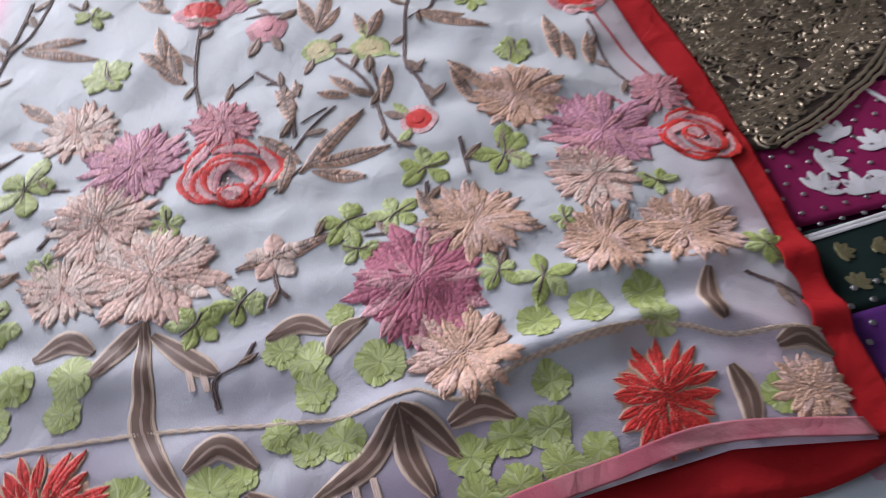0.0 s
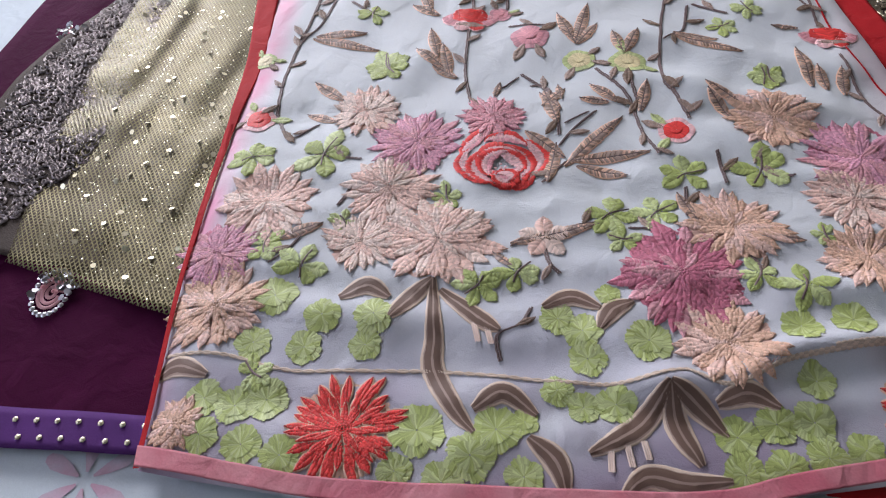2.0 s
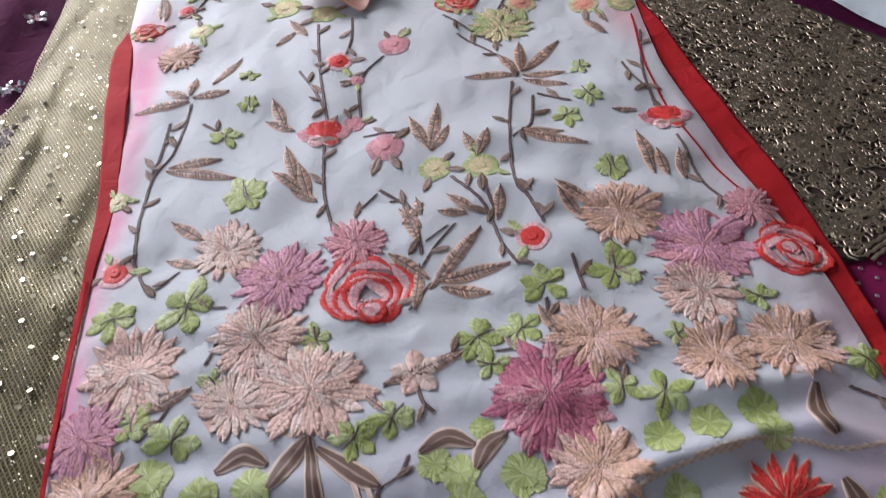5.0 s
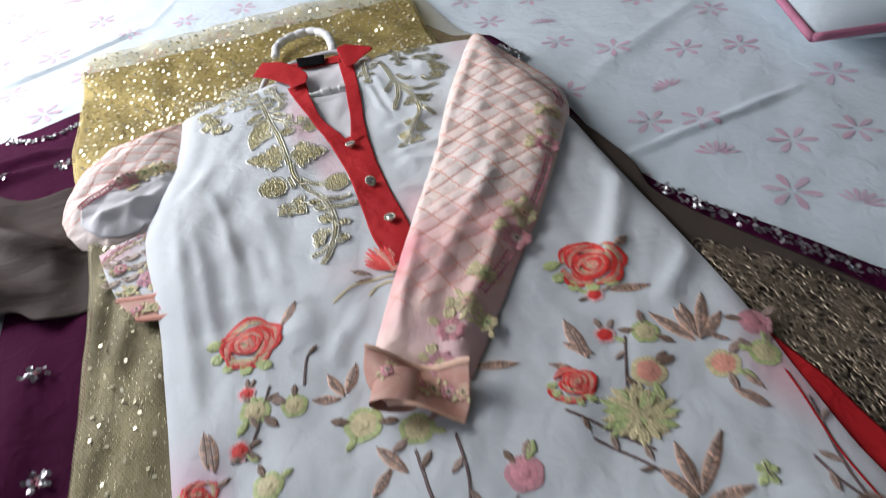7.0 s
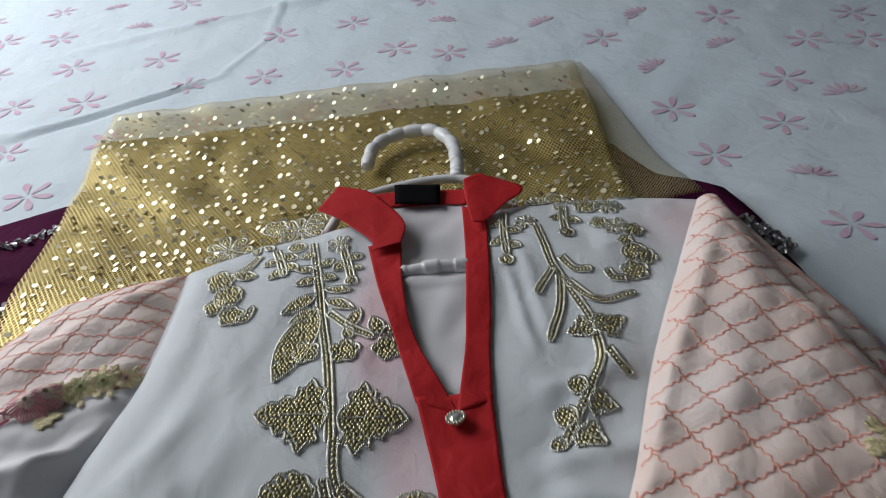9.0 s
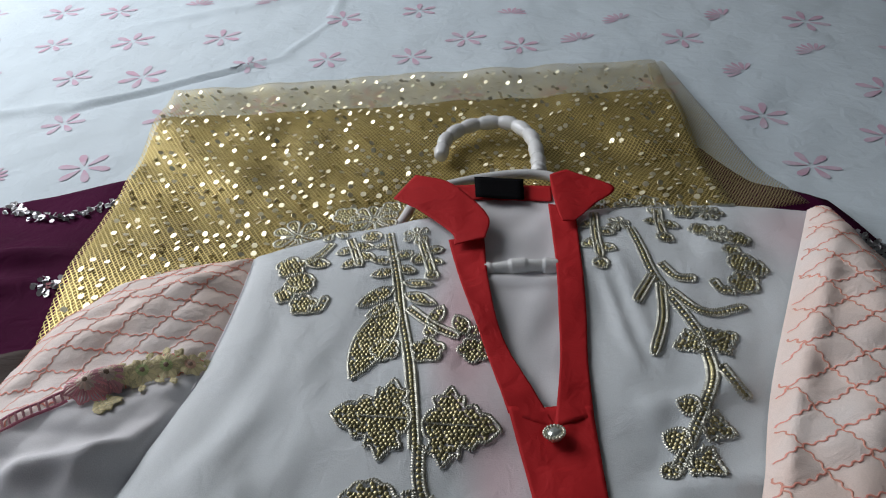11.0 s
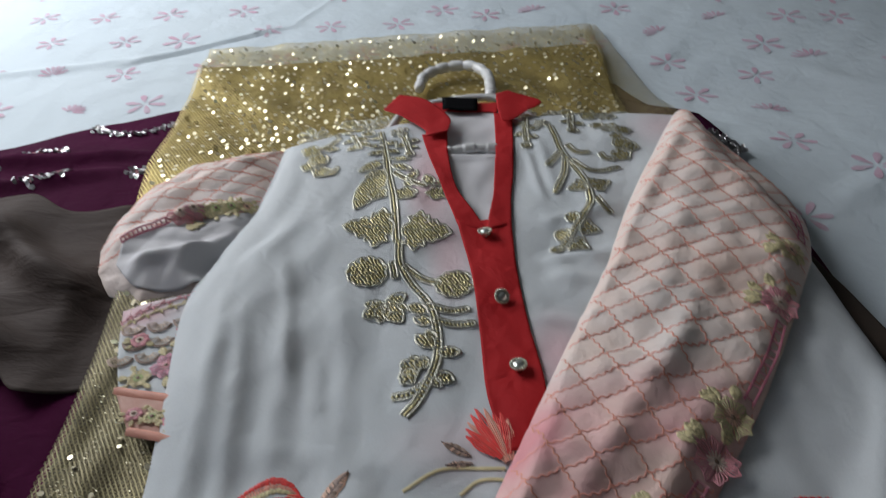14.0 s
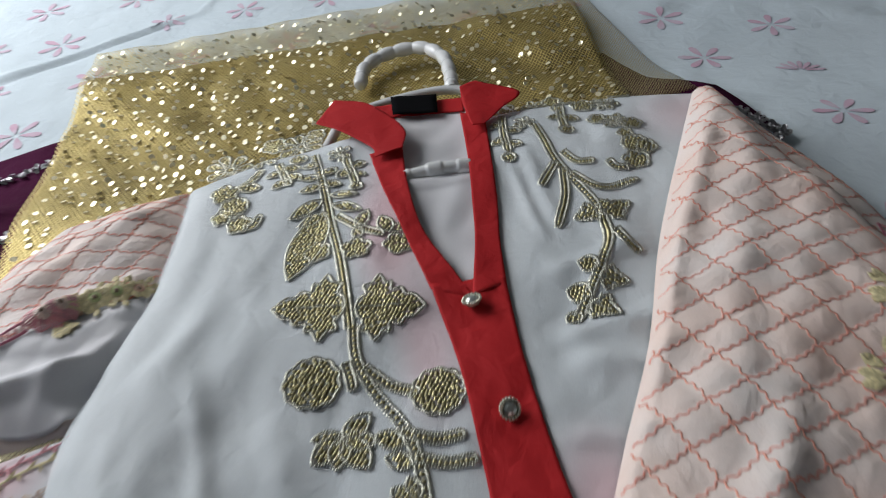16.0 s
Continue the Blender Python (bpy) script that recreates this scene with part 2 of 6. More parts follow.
T_GREEN, T_LIME, T_BROWN = thread("green", (0.46, 0.54, 0.18)), thread("lime", (0.58, 0.66, 0.30)), thread("brown", (0.27, 0.18, 0.13))
T_STEM, T_YARN, T_DUSK, T_BISCUIT = thread("stem", (0.19, 0.13, 0.125)), thread("yarn", (0.76, 0.60, 0.47)), thread("dusk", (0.43, 0.31, 0.255)), thread("biscuit", (0.76, 0.66, 0.38))
T_PALE = thread("pale_pink", (0.94, 0.57, 0.57))
T_UMBER = thread("umber", (0.20, 0.125, 0.095))
T_CLAY = thread("clay", (0.74, 0.47, 0.38))
CREAM, PEACH, TAN = (T_CREAM, T_PEACH), (T_PEACH, T_CREAM), (T_TAN, T_PEACH)
ORCHID, ROSEPINK, MAROON, SCARLET = (T_ORCHID, T_ROSEPINK), (T_ROSEPINK, T_PINK), (T_MAROON, T_ROSEPINK), (T_RED, T_TAN)
CRIMSON, PINK, BLUSH = (T_RED, T_PALE), (T_PINK, T_ROSEPINK), (T_RED, T_CORAL)
GREEN, LIME, CREAMGREEN, PEACHBUD = (T_GREEN, T_LIME), (T_LIME, T_GREEN), (T_BISCUIT, T_LIME), (T_CORAL, T_BISCUIT)

# ---- shape helpers ----
def smooth(a, b, v):
    s = np.clip((v - a) / (b - a), 0, 1)
    return s * s * (3 - 2 * s)


def waves(x, y, seed, scale, stretch=(1.0, 1.0)):
    """Soft uneven undulation between about -1 and 1."""
    rng = np.random.RandomState(seed)
    total = np.zeros(np.shape(x))
    x, y = np.asarray(x) * stretch[0], np.asarray(y) * stretch[1]
    wx = x + 0.25 * scale * np.sin(y / scale * 2.1 + seed)
    wy = y + 0.25 * scale * np.sin(x / scale * 1.7 + seed * 2)
    for k in range(7):
        a, f = rng.uniform(0, math.tau), rng.uniform(0.7, 2.2) * math.tau / (scale * 2.5)
        total = total + np.sin((wx * math.cos(a) + wy * math.sin(a)) * f + rng.uniform(0, 6)) / (1 + 0.3 * k)
    return total / 3


def fold(x, y, ax, ay, bx, by, width, height):
    """A ridge of cloth from a to b."""
    dx, dy = bx - ax, by - ay
    n = math.hypot(dx, dy)
    t = ((x - ax) * dx + (y - ay) * dy) / n / n
    d = ((x - ax) * dy - (y - ay) * dx) / n + 0.15 * width * np.sin(t * 7)
    return height * np.exp(-((d / width) ** 2)) * smooth(-0.15, 0.25, t) * (1 - smooth(0.75, 1.15, t))


def inside_depth(x, y, poly):
    """Distance to the edge of a polygon, negative outside."""
    x, y = np.asarray(x, float), np.asarray(y, float)
    best, flip = np.full(x.shape, 9.0), np.zeros(x.shape, bool)
    for (ax, ay), (bx, by) in zip(poly, poly[1:] + poly[:1]):
        dx, dy = bx - ax, by - ay
        t = np.clip(((x - ax) * dx + (y - ay) * dy) / (dx * dx + dy * dy + 1e-12), 0, 1)
        best = np.minimum(best, np.hypot(x - ax - t * dx, y - ay - t * dy))
        cross = (ay > y) != (by > y)
        flip ^= cross & (x < dx * (y - ay) / (dy if abs(dy) > 1e-9 else 1e-9) + ax)
    return np.where(flip, best, -best)


def mesh_ob(name, verts, faces, mats, parent=None, label="", shade=True, index=None):
    me = bpy.data.meshes.new(name)
    me.from_pydata(np.asarray(verts).tolist(), [], [list(map(int, f)) for f in faces])
    for m in mats if isinstance(mats, (list, tuple)) else [mats]:
        me.materials.append(m)
    if index is not None:
        me.polygons.foreach_set("material_index", np.asarray(index, dtype=np.int32))
    if shade:
        me.polygons.foreach_set("use_smooth", [True] * len(me.polygons))
    me.update()
    ob = new(name, me)
    if parent:
        ob.parent = parent
    if label:
        tagged(ob, label)
    return ob


def part(name, bm, material, parent, label=""):
    me = bpy.data.meshes.new(name)
    bm.to_mesh(me)
    bm.free()
    me.materials.append(material)
    me.polygons.foreach_set("use_smooth", [True] * len(me.polygons))
    ob = new(name, me)
    ob.parent = parent
    if label:
        tagged(ob, label)
    return ob


def thing(name, label, category, group="", kind="", at=(0, 0, 0)):
    ob = new(name)
    ob.empty_display_size = 0.05
    return tagged(ob, label, category, group, kind)


def curve_points(pts, n):
    """A smooth line of n points through the given ones."""
    p = np.array(pts, float)
    if len(p) < 3:
        s = np.linspace(0, 1, n)[:, None]
        return p[0] + (p[-1] - p[0]) * s
    q = np.vstack([2 * p[0] - p[1], p, 2 * p[-1] - p[-2]])
    s = np.linspace(0, len(p) - 1 - 1e-9, n)
    i, f = s.astype(int), (s % 1)[:, None]
    a, b, c, d = q[i], q[i + 1], q[i + 2], q[i + 3]
    return 0.5 * (2 * b + (c - a) * f + (2 * a - 5 * b + 4 * c - d) * f ** 2 + (3 * b - a - 3 * c + d) * f ** 3)


def grid_faces(nv, nu):
    i = np.arange((nv - 1) * (nu - 1))
    a = i // (nu - 1) * nu + i % (nu - 1)
    return np.stack([a, a + 1, a + nu + 1, a + nu], 1)


def loft(left, right, nu, nv):
    l, r = curve_points(left, nv), curve_points(right, nv)
    u = np.linspace(0, 1, nu)[None, :, None]
    xy = l[:, None] * (1 - u) + r[:, None] * u
    return xy[..., 0], xy[..., 1]


def cloth(name, left, right, nu, nv, height, material, parent=None, label="", hole=None, hem=0.0006):
    """A piece of cloth between two edge lines, lying on height(x, y), with a small turned-down hem."""
    x, y = loft(left, right, nu, nv)
    z = height(x, y)
    f = grid_faces(nv, nu)
    v = np.stack([x, y, z], -1).reshape(-1, 3)
    if hole:
        c = v[f].mean(1)
        f = f[inside_depth(c[:, 0], c[:, 1], hole) < 0]
    if hem:
        rim = np.concatenate([np.arange(nu), np.arange(1, nv) * nu + nu - 1, (nv - 1) * nu + np.arange(nu - 2, -1, -1), np.arange(nv - 2, 0, -1) * nu])
        low = v[rim] - (0, 0, hem)
        base = len(v)
        v = np.vstack([v, low])
        k = np.arange(len(rim))
        k2 = (k + 1) % len(rim)
        f = np.vstack([f, np.stack([rim[k], base + k, base + k2, rim[k2]], 1)])
    return mesh_ob(name, v, f, material, parent, label)


class Threads:
    """Collects stitched strands, beads and sequins, and lays them on a height function as one mesh."""

    def __init__(self):
        self.v, self.f, self.m, self.n = [], [], [], 0

    def strands(self, xy, lift, hw, hh, slot=0):
        xy = np.asarray(xy, float)
        n, k = xy.shape[:2]
        t = np.gradient(xy, axis=1)
        t /= np.linalg.norm(t, axis=2, keepdims=True) + 1e-12
        side = np.stack([-t[..., 1], t[..., 0]], -1) * hw
        lift = np.broadcast_to(lift, (n, k))
        rows = [np.concatenate([xy - side, lift[..., None]], -1), np.concatenate([xy, lift[..., None] + 0.5 * hh], -1), np.concatenate([xy + side, lift[..., None]], -1)]
        v = np.stack(rows, 2)
        a = (np.arange(n)[:, None, None] * k + np.arange(k - 1)[None, :, None]) * 3 + np.arange(2)[None, None, :]
        a = a.reshape(-1) + self.n
        self.f.append(np.stack([a, a + 3, a + 4, a + 1], 1))
        self.m.append(np.repeat(np.broadcast_to(slot, (n,)), (k - 1) * 2))
        self.v.append(v.reshape(-1, 3))
        self.n += n * k * 3

    def ribbed(self, xy, lift, slots):
        """One connected band: rows along the way, columns across it, a thread colour for each column."""
        n, k = xy.shape[:2]
        self.v.append(np.concatenate([xy, np.broadcast_to(lift, (n, k))[..., None]], -1).reshape(-1, 3))
        self.f.append(grid_faces(n, k) + self.n)
        self.m.append(np.tile(np.asarray(slots), n - 1))
        self.n += n * k

    def beads(self, xy, lift, r, slot=0, flat=0.7):
        xy = np.asarray(xy, float)
        n = len(xy)
        ring = np.array([(math.cos(a), math.sin(a)) for a in np.arange(6) * math.tau / 6]) * r
        v = np.zeros((n, 7, 3))
        v[:, :6, :2] = xy[:, None] + ring
        v[:, 6, :2] = xy
        lift = np.broadcast_to(np.asarray(lift, float).reshape(-1), (n,))
        v[:, :6, 2] = lift[:, None]
        v[:, 6, 2] = lift + r * flat
        k = np.arange(6)
        tri = np.stack([k, (k + 1) % 6, np.full(6, 6), np.full(6, 6)], 1)
        f = (np.arange(n)[:, None, None] * 7 + tri + self.n).reshape(-1, 4)
        self.f.append(f)
        self.m.append(np.full(len(f), slot))
        self.v.append(v.reshape(-1, 3))
        self.n += n * 7

    def sequins(self, xy, lift, r, rng, slot=0, tilt=0.35):
        xy = np.asarray(xy, float)
        n = len(xy)
        ring = np.array([(math.cos(a), math.sin(a)) for a in np.arange(6) * math.tau / 6])
        v = np.zeros((n, 6, 3))
        v[:, :, :2] = xy[:, None] + ring * r
        tl = rng.normal(0, tilt, (n, 2))
        v[:, :, 2] = lift + 0.3 * r + np.clip((ring[None] * tl[:, None]).sum(-1), -0.6, 0.6) * r
        self.f.append(np.arange(n * 6).reshape(n, 6) + self.n)
        self.m.append(np.full(n, slot))
        self.v.append(v.reshape(-1, 3))
        self.n += n * 6

    def put(self, name, height, mats, parent, label="", shade=True):
        v = np.vstack(self.v)
        v[:, 2] += height(v[:, 0], v[:, 1])
        faces = []
        for f in self.f:
            faces += [q[:3] if len(q) == 4 and q[2] == q[3] else q for q in f.tolist()]
        return mesh_ob(name, v, faces, mats, parent, label, shade, np.concatenate(self.m))


def tube(pts, radius, sides=10, n=60):
    """A round bar along a line; radius may be a function of the way along (0 to 1)."""
    p = curve_points(pts, n)
    t = np.gradient(p, axis=0)
    t /= np.linalg.norm(t, axis=1, keepdims=True)
    up = np.array([0, 0, 1.0])
    s = np.cross(t, up)
    s /= np.linalg.norm(s, axis=1, keepdims=True) + 1e-9
    w = np.cross(s, t)
    r = np.array([radius(i / (n - 1)) if callable(radius) else radius for i in range(n)])
    a = np.linspace(0, math.tau, sides, endpoint=False)
    v = p[:, None] + r[:, None, None] * (s[:, None] * np.cos(a)[None, :, None] + w[:, None] * np.sin(a)[None, :, None])
    f = []
    for i in range(n - 1):
        for j in range(sides):
            k = (j + 1) % sides
            f.append((i * sides + j, i * sides + k, (i + 1) * sides + k, (i + 1) * sides + j))
    f += [tuple(range(sides))[::-1], tuple((n - 1) * sides + j for j in range(sides))]
    return v.reshape(-1, 3), f


# ---- heights of the bed and of the layers of cloth ----
def bed_z(x, y):
    z = -0.020 * smooth(1.02, 1.22, y) + 0.0022 * waves(x, y, 3, 0.30) + 0.0010 * waves(x, y, 8, 0.07) + 0.0005 * waves(x, y, 9, 0.03)
    for a, b, c, d, w, h in ((-0.49, 1.385, -0.27, 1.489, 0.0045, 0.0045), (-0.48, 1.378, -0.28, 1.478, 0.003, -0.003), (-0.27, 1.489, -0.22, 1.60, 0.005, 0.0022), (-0.22, 1.58, -0.20, 1.9, 0.006, 0.002),
                             (-0.75, 1.36, -0.45, 1.40, 0.010, 0.005), (0.275, 0.784, 0.504, 0.816, 0.006, 0.005), (-0.5, 1.62, -0.1, 1.75, 0.012, 0.004),
                             (0.30, 0.95, 0.55, 1.10, 0.014, 0.003), (0.62, 1.05, 0.36, 1.30, 0.016, 0.002), (-0.60, 0.62, -0.42, 0.70, 0.008, 0.005), (0.42, 0.6, 0.62, 0.52, 0.010, 0.004)):
        z = z + fold(x, y, a, b, c, d, w, h)
    return z


KL = [(-0.180, -0.021), (-0.190, 0.072), (-0.195, 0.170), (-0.198, 0.270), (-0.208, 0.380), (-0.220, 0.500), (-0.226, 0.600), (-0.233, 0.720), (-0.247, 0.830), (-0.236, 0.900), (-0.217, 0.960), (-0.209, 1.030), (-0.208, 1.066)]
KR = [(0.296, -0.003), (0.292, 0.080), (0.286, 0.180), (0.266, 0.280), (0.250, 0.400), (0.253, 0.514), (0.252, 0.600), (0.247, 0.690), (0.241, 0.780), (0.238, 0.850), (0.226, 0.910), (0.210, 0.990), (0.204, 1.086)]
K_OUT = KL + [(-0.15, 1.090), (-0.09, 1.102), (0.05, 1.108), (0.14, 1.104)] + KR[::-1] + [(0.224, 0.004), (0.16, -0.012), (0.06, -0.028), (-0.06, -0.033)]
VHOLE = [(-0.060, 1.14), (0.016, 1.14), (0.010, 1.04), (0.003, 0.960), (-0.012, 0.905), (-0.034, 0.960), (-0.052, 1.04)]
FOLDS = [(-0.200, 0.60, -0.212, 0.84, 0.009, 0.0036), (-0.178, 0.64, -0.192, 0.81, 0.007, 0.0026), (-0.155, 0.68, -0.163, 0.80, 0.010, 0.0034), (-0.128, 0.70, -0.140, 0.78, 0.008, 0.0020), (-0.150, 0.74, -0.172, 0.87, 0.006, 0.0024), (-0.112, 0.72, -0.125, 0.83, 0.009, 0.0024),
         (-0.19, 0.705, -0.06, 0.685, 0.010, 0.0014), (-0.20, 0.665, -0.10, 0.650, 0.010, 0.0014), (0.02, 0.80, 0.07, 0.79, 0.006, 0.0025), (0.03, 0.905, 0.10, 0.925, 0.008, 0.0025), (0.05, 0.88, 0.09, 0.94, 0.007, 0.002),
         (-0.10, 0.63, -0.12, 0.72, 0.012, 0.003), (0.08, 0.275, 0.22, 0.235, 0.013, 0.006), (0.06, 0.33, 0.24, 0.285, 0.016, 0.005), (0.13, 0.225, 0.20, 0.170, 0.010, 0.004),
         (0.15, 0.090, 0.28, 0.100, 0.009, 0.007), (0.13, 0.050, 0.22, 0.070, 0.008, 0.008), (0.22, 0.070, 0.29, 0.045, 0.008, 0.007), (0.06, 0.030, 0.14, 0.045, 0.009, 0.006),
         (-0.15, 0.07, 0.05, 0.060, 0.013, 0.003), (-0.02, 0.63, 0.03, 0.70, 0.012, 0.004), (0.16, 0.60, 0.24, 0.74, 0.012, 0.005), (0.19, 0.56, 0.25, 0.62, 0.010, 0.004),
         (-0.19, 0.42, -0.05, 0.40, 0.020, 0.003), (0.05, 0.40, 0.24, 0.36, 0.020, 0.004), (0.03, 0.86, 0.10, 0.87, 0.008, 0.003), (0.03, 0.84, 0.09, 0.835, 0.008, 0.003),
         (0.032, 1.02, 0.040, 0.94, 0.004, 0.002), (0.045, 1.04, 0.052, 0.95, 0.005, 0.002), (-0.17, 0.93, -0.20, 0.86, 0.012, 0.003), (-0.05, 0.66, -0.09, 0.60, 0.010, 0.003)]


def kurta_z(x, y):
    x, y = np.asarray(x, float), np.asarray(y, float)
    d = np.clip(inside_depth(x, y, K_OUT), 0, None)
    z = 0.005 + 0.011 * smooth(0.55, 0.92, y)
    z = z + 0.0009 * waves(x, y, 44, 0.040, (2.0, 0.7)) * smooth(0.50, 0.62, y) + 0.0016 * waves(x, y, 33, 0.034, (0.7, 1.7)) * (1 - smooth(0.12, 0.36, y)) + 0.0030 * waves(x, y, 21, 0.15) + 0.0018 * waves(x, y, 5, 0.06, (1.6, 1.0)) + 0.0005 * waves(x, y, 6, 0.022, (1.4, 1.0))
    for a in FOLDS:
        z = z + fold(x, y, *a)
    return bed_z(x, np.minimum(y, 1.05)) + 0.010 + 0.005 * smooth(0.0, 0.12, y) + 0.005 * smooth(0.67, 0.73, y) * (1 - smooth(0.85, 0.90, y)) * smooth(-0.15, -0.20, x) + z * (1 - np.exp(-d / 0.010))


def across(x, y, centre, angle):
    """Distance across a set of parallel lines at an angle."""
    return (y - centre[1]) * math.cos(angle) - (x - centre[0]) * math.sin(angle)


def quilt(x, y, centre, angles, gaps):
    """Little cushions of cloth between two crossing sets of stitched lines."""
    u, v = (across(x, y, centre, a) / g for a, g in zip(angles, gaps))
    return np.sqrt(np.abs(np.sin(math.pi * u) * np.sin(math.pi * v)))


# sleeve crossing the front
SL = [(0.188, 1.078), (0.147, 1.000), (0.106, 0.920), (0.074, 0.845), (0.043, 0.788), (0.006, 0.715), (-0.032, 0.643), (-0.056, 0.590)]
SR = [(0.208, 1.090), (0.226, 1.020), (0.250, 0.935), (0.243, 0.875), (0.208, 0.812), (0.150, 0.722), (0.086, 0.638), (0.016, 0.543)]
S_OUT = [tuple(p) for p in curve_points(SL, 30)] + [tuple(p) for p in curve_points(SR, 30)[::-1]]


S_MID, S_LINES, S_GAPS = np.array(S_OUT).mean(0), (radians(17), radians(-70)), (0.0172, 0.0218)


def sleeve_z(x, y):
    d = np.clip(inside_depth(x, y, S_OUT), 0, None)
    z = 0.014 * (1 - np.exp(-d / 0.012)) + 0.0018 * waves(x, y, 31, 0.045) * np.clip(d / 0.02, 0, 1)
    for a in ((0.185, 1.04, 0.02, 0.74, 0.008, 0.0045), (0.19, 1.0, 0.10, 0.80, 0.012, 0.0022), (0.20, 0.93, 0.07, 0.70, 0.013, 0.0022), (0.13, 0.80, 0.00, 0.62, 0.010, 0.0045), (0.10, 0.70, 0.02, 0.58, 0.008, 0.004), (0.02, 0.72, -0.03, 0.60, 0.007, 0.0035)):
        z = z + fold(x, y, *a) * np.clip(d / 0.01, 0, 1)
    z = z + 0.0014 * quilt(x, y, S_MID, S_LINES, S_GAPS) * np.clip(d / 0.008, 0, 1) * smooth(0.64, 0.68, y)
    return kurta_z(x, y) + 0.002 + z


# sleeve folded back beside the body
TL = [(-0.206, 1.074), (-0.280, 1.060), (-0.330, 1.012), (-0.348, 0.935), (-0.336, 0.880), (-0.290, 0.852)]
TR = [(-0.203, 1.050), (-0.205, 1.020), (-0.207, 0.990), (-0.211, 0.950), (-0.222, 0.905), (-0.242, 0.858)]
T_OUT = [tuple(p) for p in curve_points(TL, 24)] + [tuple(p) for p in curve_points(TR, 24)[::-1]]


T_MID, T_LINES, T_GAPS = np.array(T_OUT).mean(0), (radians(-4), radians(62)), (0.0150, 0.0180)


def puff_z(x, y):
    d = np.clip(inside_depth(x, y, T_OUT), 0, None)
    z = 0.018 * (1 - np.exp(-d / 0.014)) + 0.0026 * waves(x, y, 41, 0.045) + 0.0016 * waves(x, y, 57, 0.018)
    for a in ((-0.235, 1.025, -0.325, 0.955, 0.014, 0.005), (-0.33, 0.90, -0.25, 0.955, 0.009, 0.009), (-0.30, 0.88, -0.24, 0.90, 0.007, 0.008), (-0.225, 1.04, -0.31, 1.00, 0.008, 0.004), (-0.27, 0.87, -0.22, 0.925, 0.007, 0.005)):
        z = z + fold(x, y, *a) * np.clip(d / 0.01, 0, 1)
    z = z - fold(x, y, -0.22, 0.955, -0.33, 0.90, 0.006, 0.0015)
    z = z + 0.0012 * quilt(x, y, T_MID, T_LINES, T_GAPS) * np.clip(d / 0.008, 0, 1)
    return bed_z(x, np.minimum(y, 1.05)) + 0.010 + z


FL = [(-0.298, 0.842), (-0.285, 0.795), (-0.272, 0.757)]
FR = [(-0.225, 0.860), (-0.215, 0.800), (-0.200, 0.738)]


def forearm_z(x, y):
    return bed_z(x, y) + 0.0145 + 0.003 * smooth(-0.30, -0.28, x) + 0.0010 * waves(x, y, 51, 0.05)


def maroon_z(x, y):
    return bed_z(x, y) + 0.004 + 0.003 * waves(x, y, 61, 0.10) * smooth(0.02, 0.1, y) + fold(x, y, -0.56, 1.09, -0.36, 1.10, 0.012, 0.012) + fold(x, y, -0.56, 1.03, -0.38, 1.06, 0.012, 0.010) + fold(x, y, -0.37, 0.35, -0.36, 0.75, 0.02, 0.008)


def brown_z(x, y):
    return bed_z(x, y) + 0.009 + 0.0015 * waves(x, y, 71, 0.10) + 0.001 * waves(x, y, 72, 0.04)


def taupe_z(x, y):
    z = 0.011 + 0.008 * waves(x, y, 81, 0.08)
    for a in ((-0.46, 0.96, -0.34, 0.86, 0.016, 0.020), (-0.50, 0.88, -0.36, 0.80, 0.015, 0.016), (-0.44, 0.90, -0.40, 0.80, 0.012, 0.008), (-0.52, 0.93, -0.42, 0.84, 0.009, 0.010)):
        z = z + fold(x, y, *a)
    return bed_z(x, y) + 0.006 + z * (1 - smooth(-0.345, -0.312, x))


def gold_z(x, y):
    return bed_z(x, y) + 0.0105 + 0.0022 * waves(x, y, 93, 0.045) * smooth(1.08, 1.16, y) + 0.0016 * waves(x, y, 91, 0.09) + 0.0012 * waves(x, y, 92, 0.03, (1.5, 0.3)) * (1 - smooth(0.8, 1.0, y)) - 0.007 * smooth(1.30, 1.40, y)

# ---- room ----
def box(name, lo, hi, material, kind="structure", label="", category=""):
    bm = bmesh.new()
    bmesh.ops.create_cube(bm, size=1)
    for v in bm.verts:
        v.co = [(lo[i] + hi[i]) / 2 + v.co[i] * (hi[i] - lo[i]) for i in range(3)]
    me = bpy.data.meshes.new(name)
    bm.to_mesh(me)
    bm.free()
    me.materials.append(material)
    return tagged(new(name, me), label, category, kind=kind)


box("floor", (-1.30, -2.3, -0.66), (2.4, 2.4, -0.55), M_FLOOR)
box("ceiling", (-1.30, -2.3, 2.15), (2.4, 2.4, 2.25), M_WALL)
box("wall_east", (2.3, -2.2, -0.55), (2.4, 2.9, 2.15), M_WALL)
box("wall_south", (-1.30, -2.2, -0.55), (2.3, -2.1, 2.15), M_WALL)


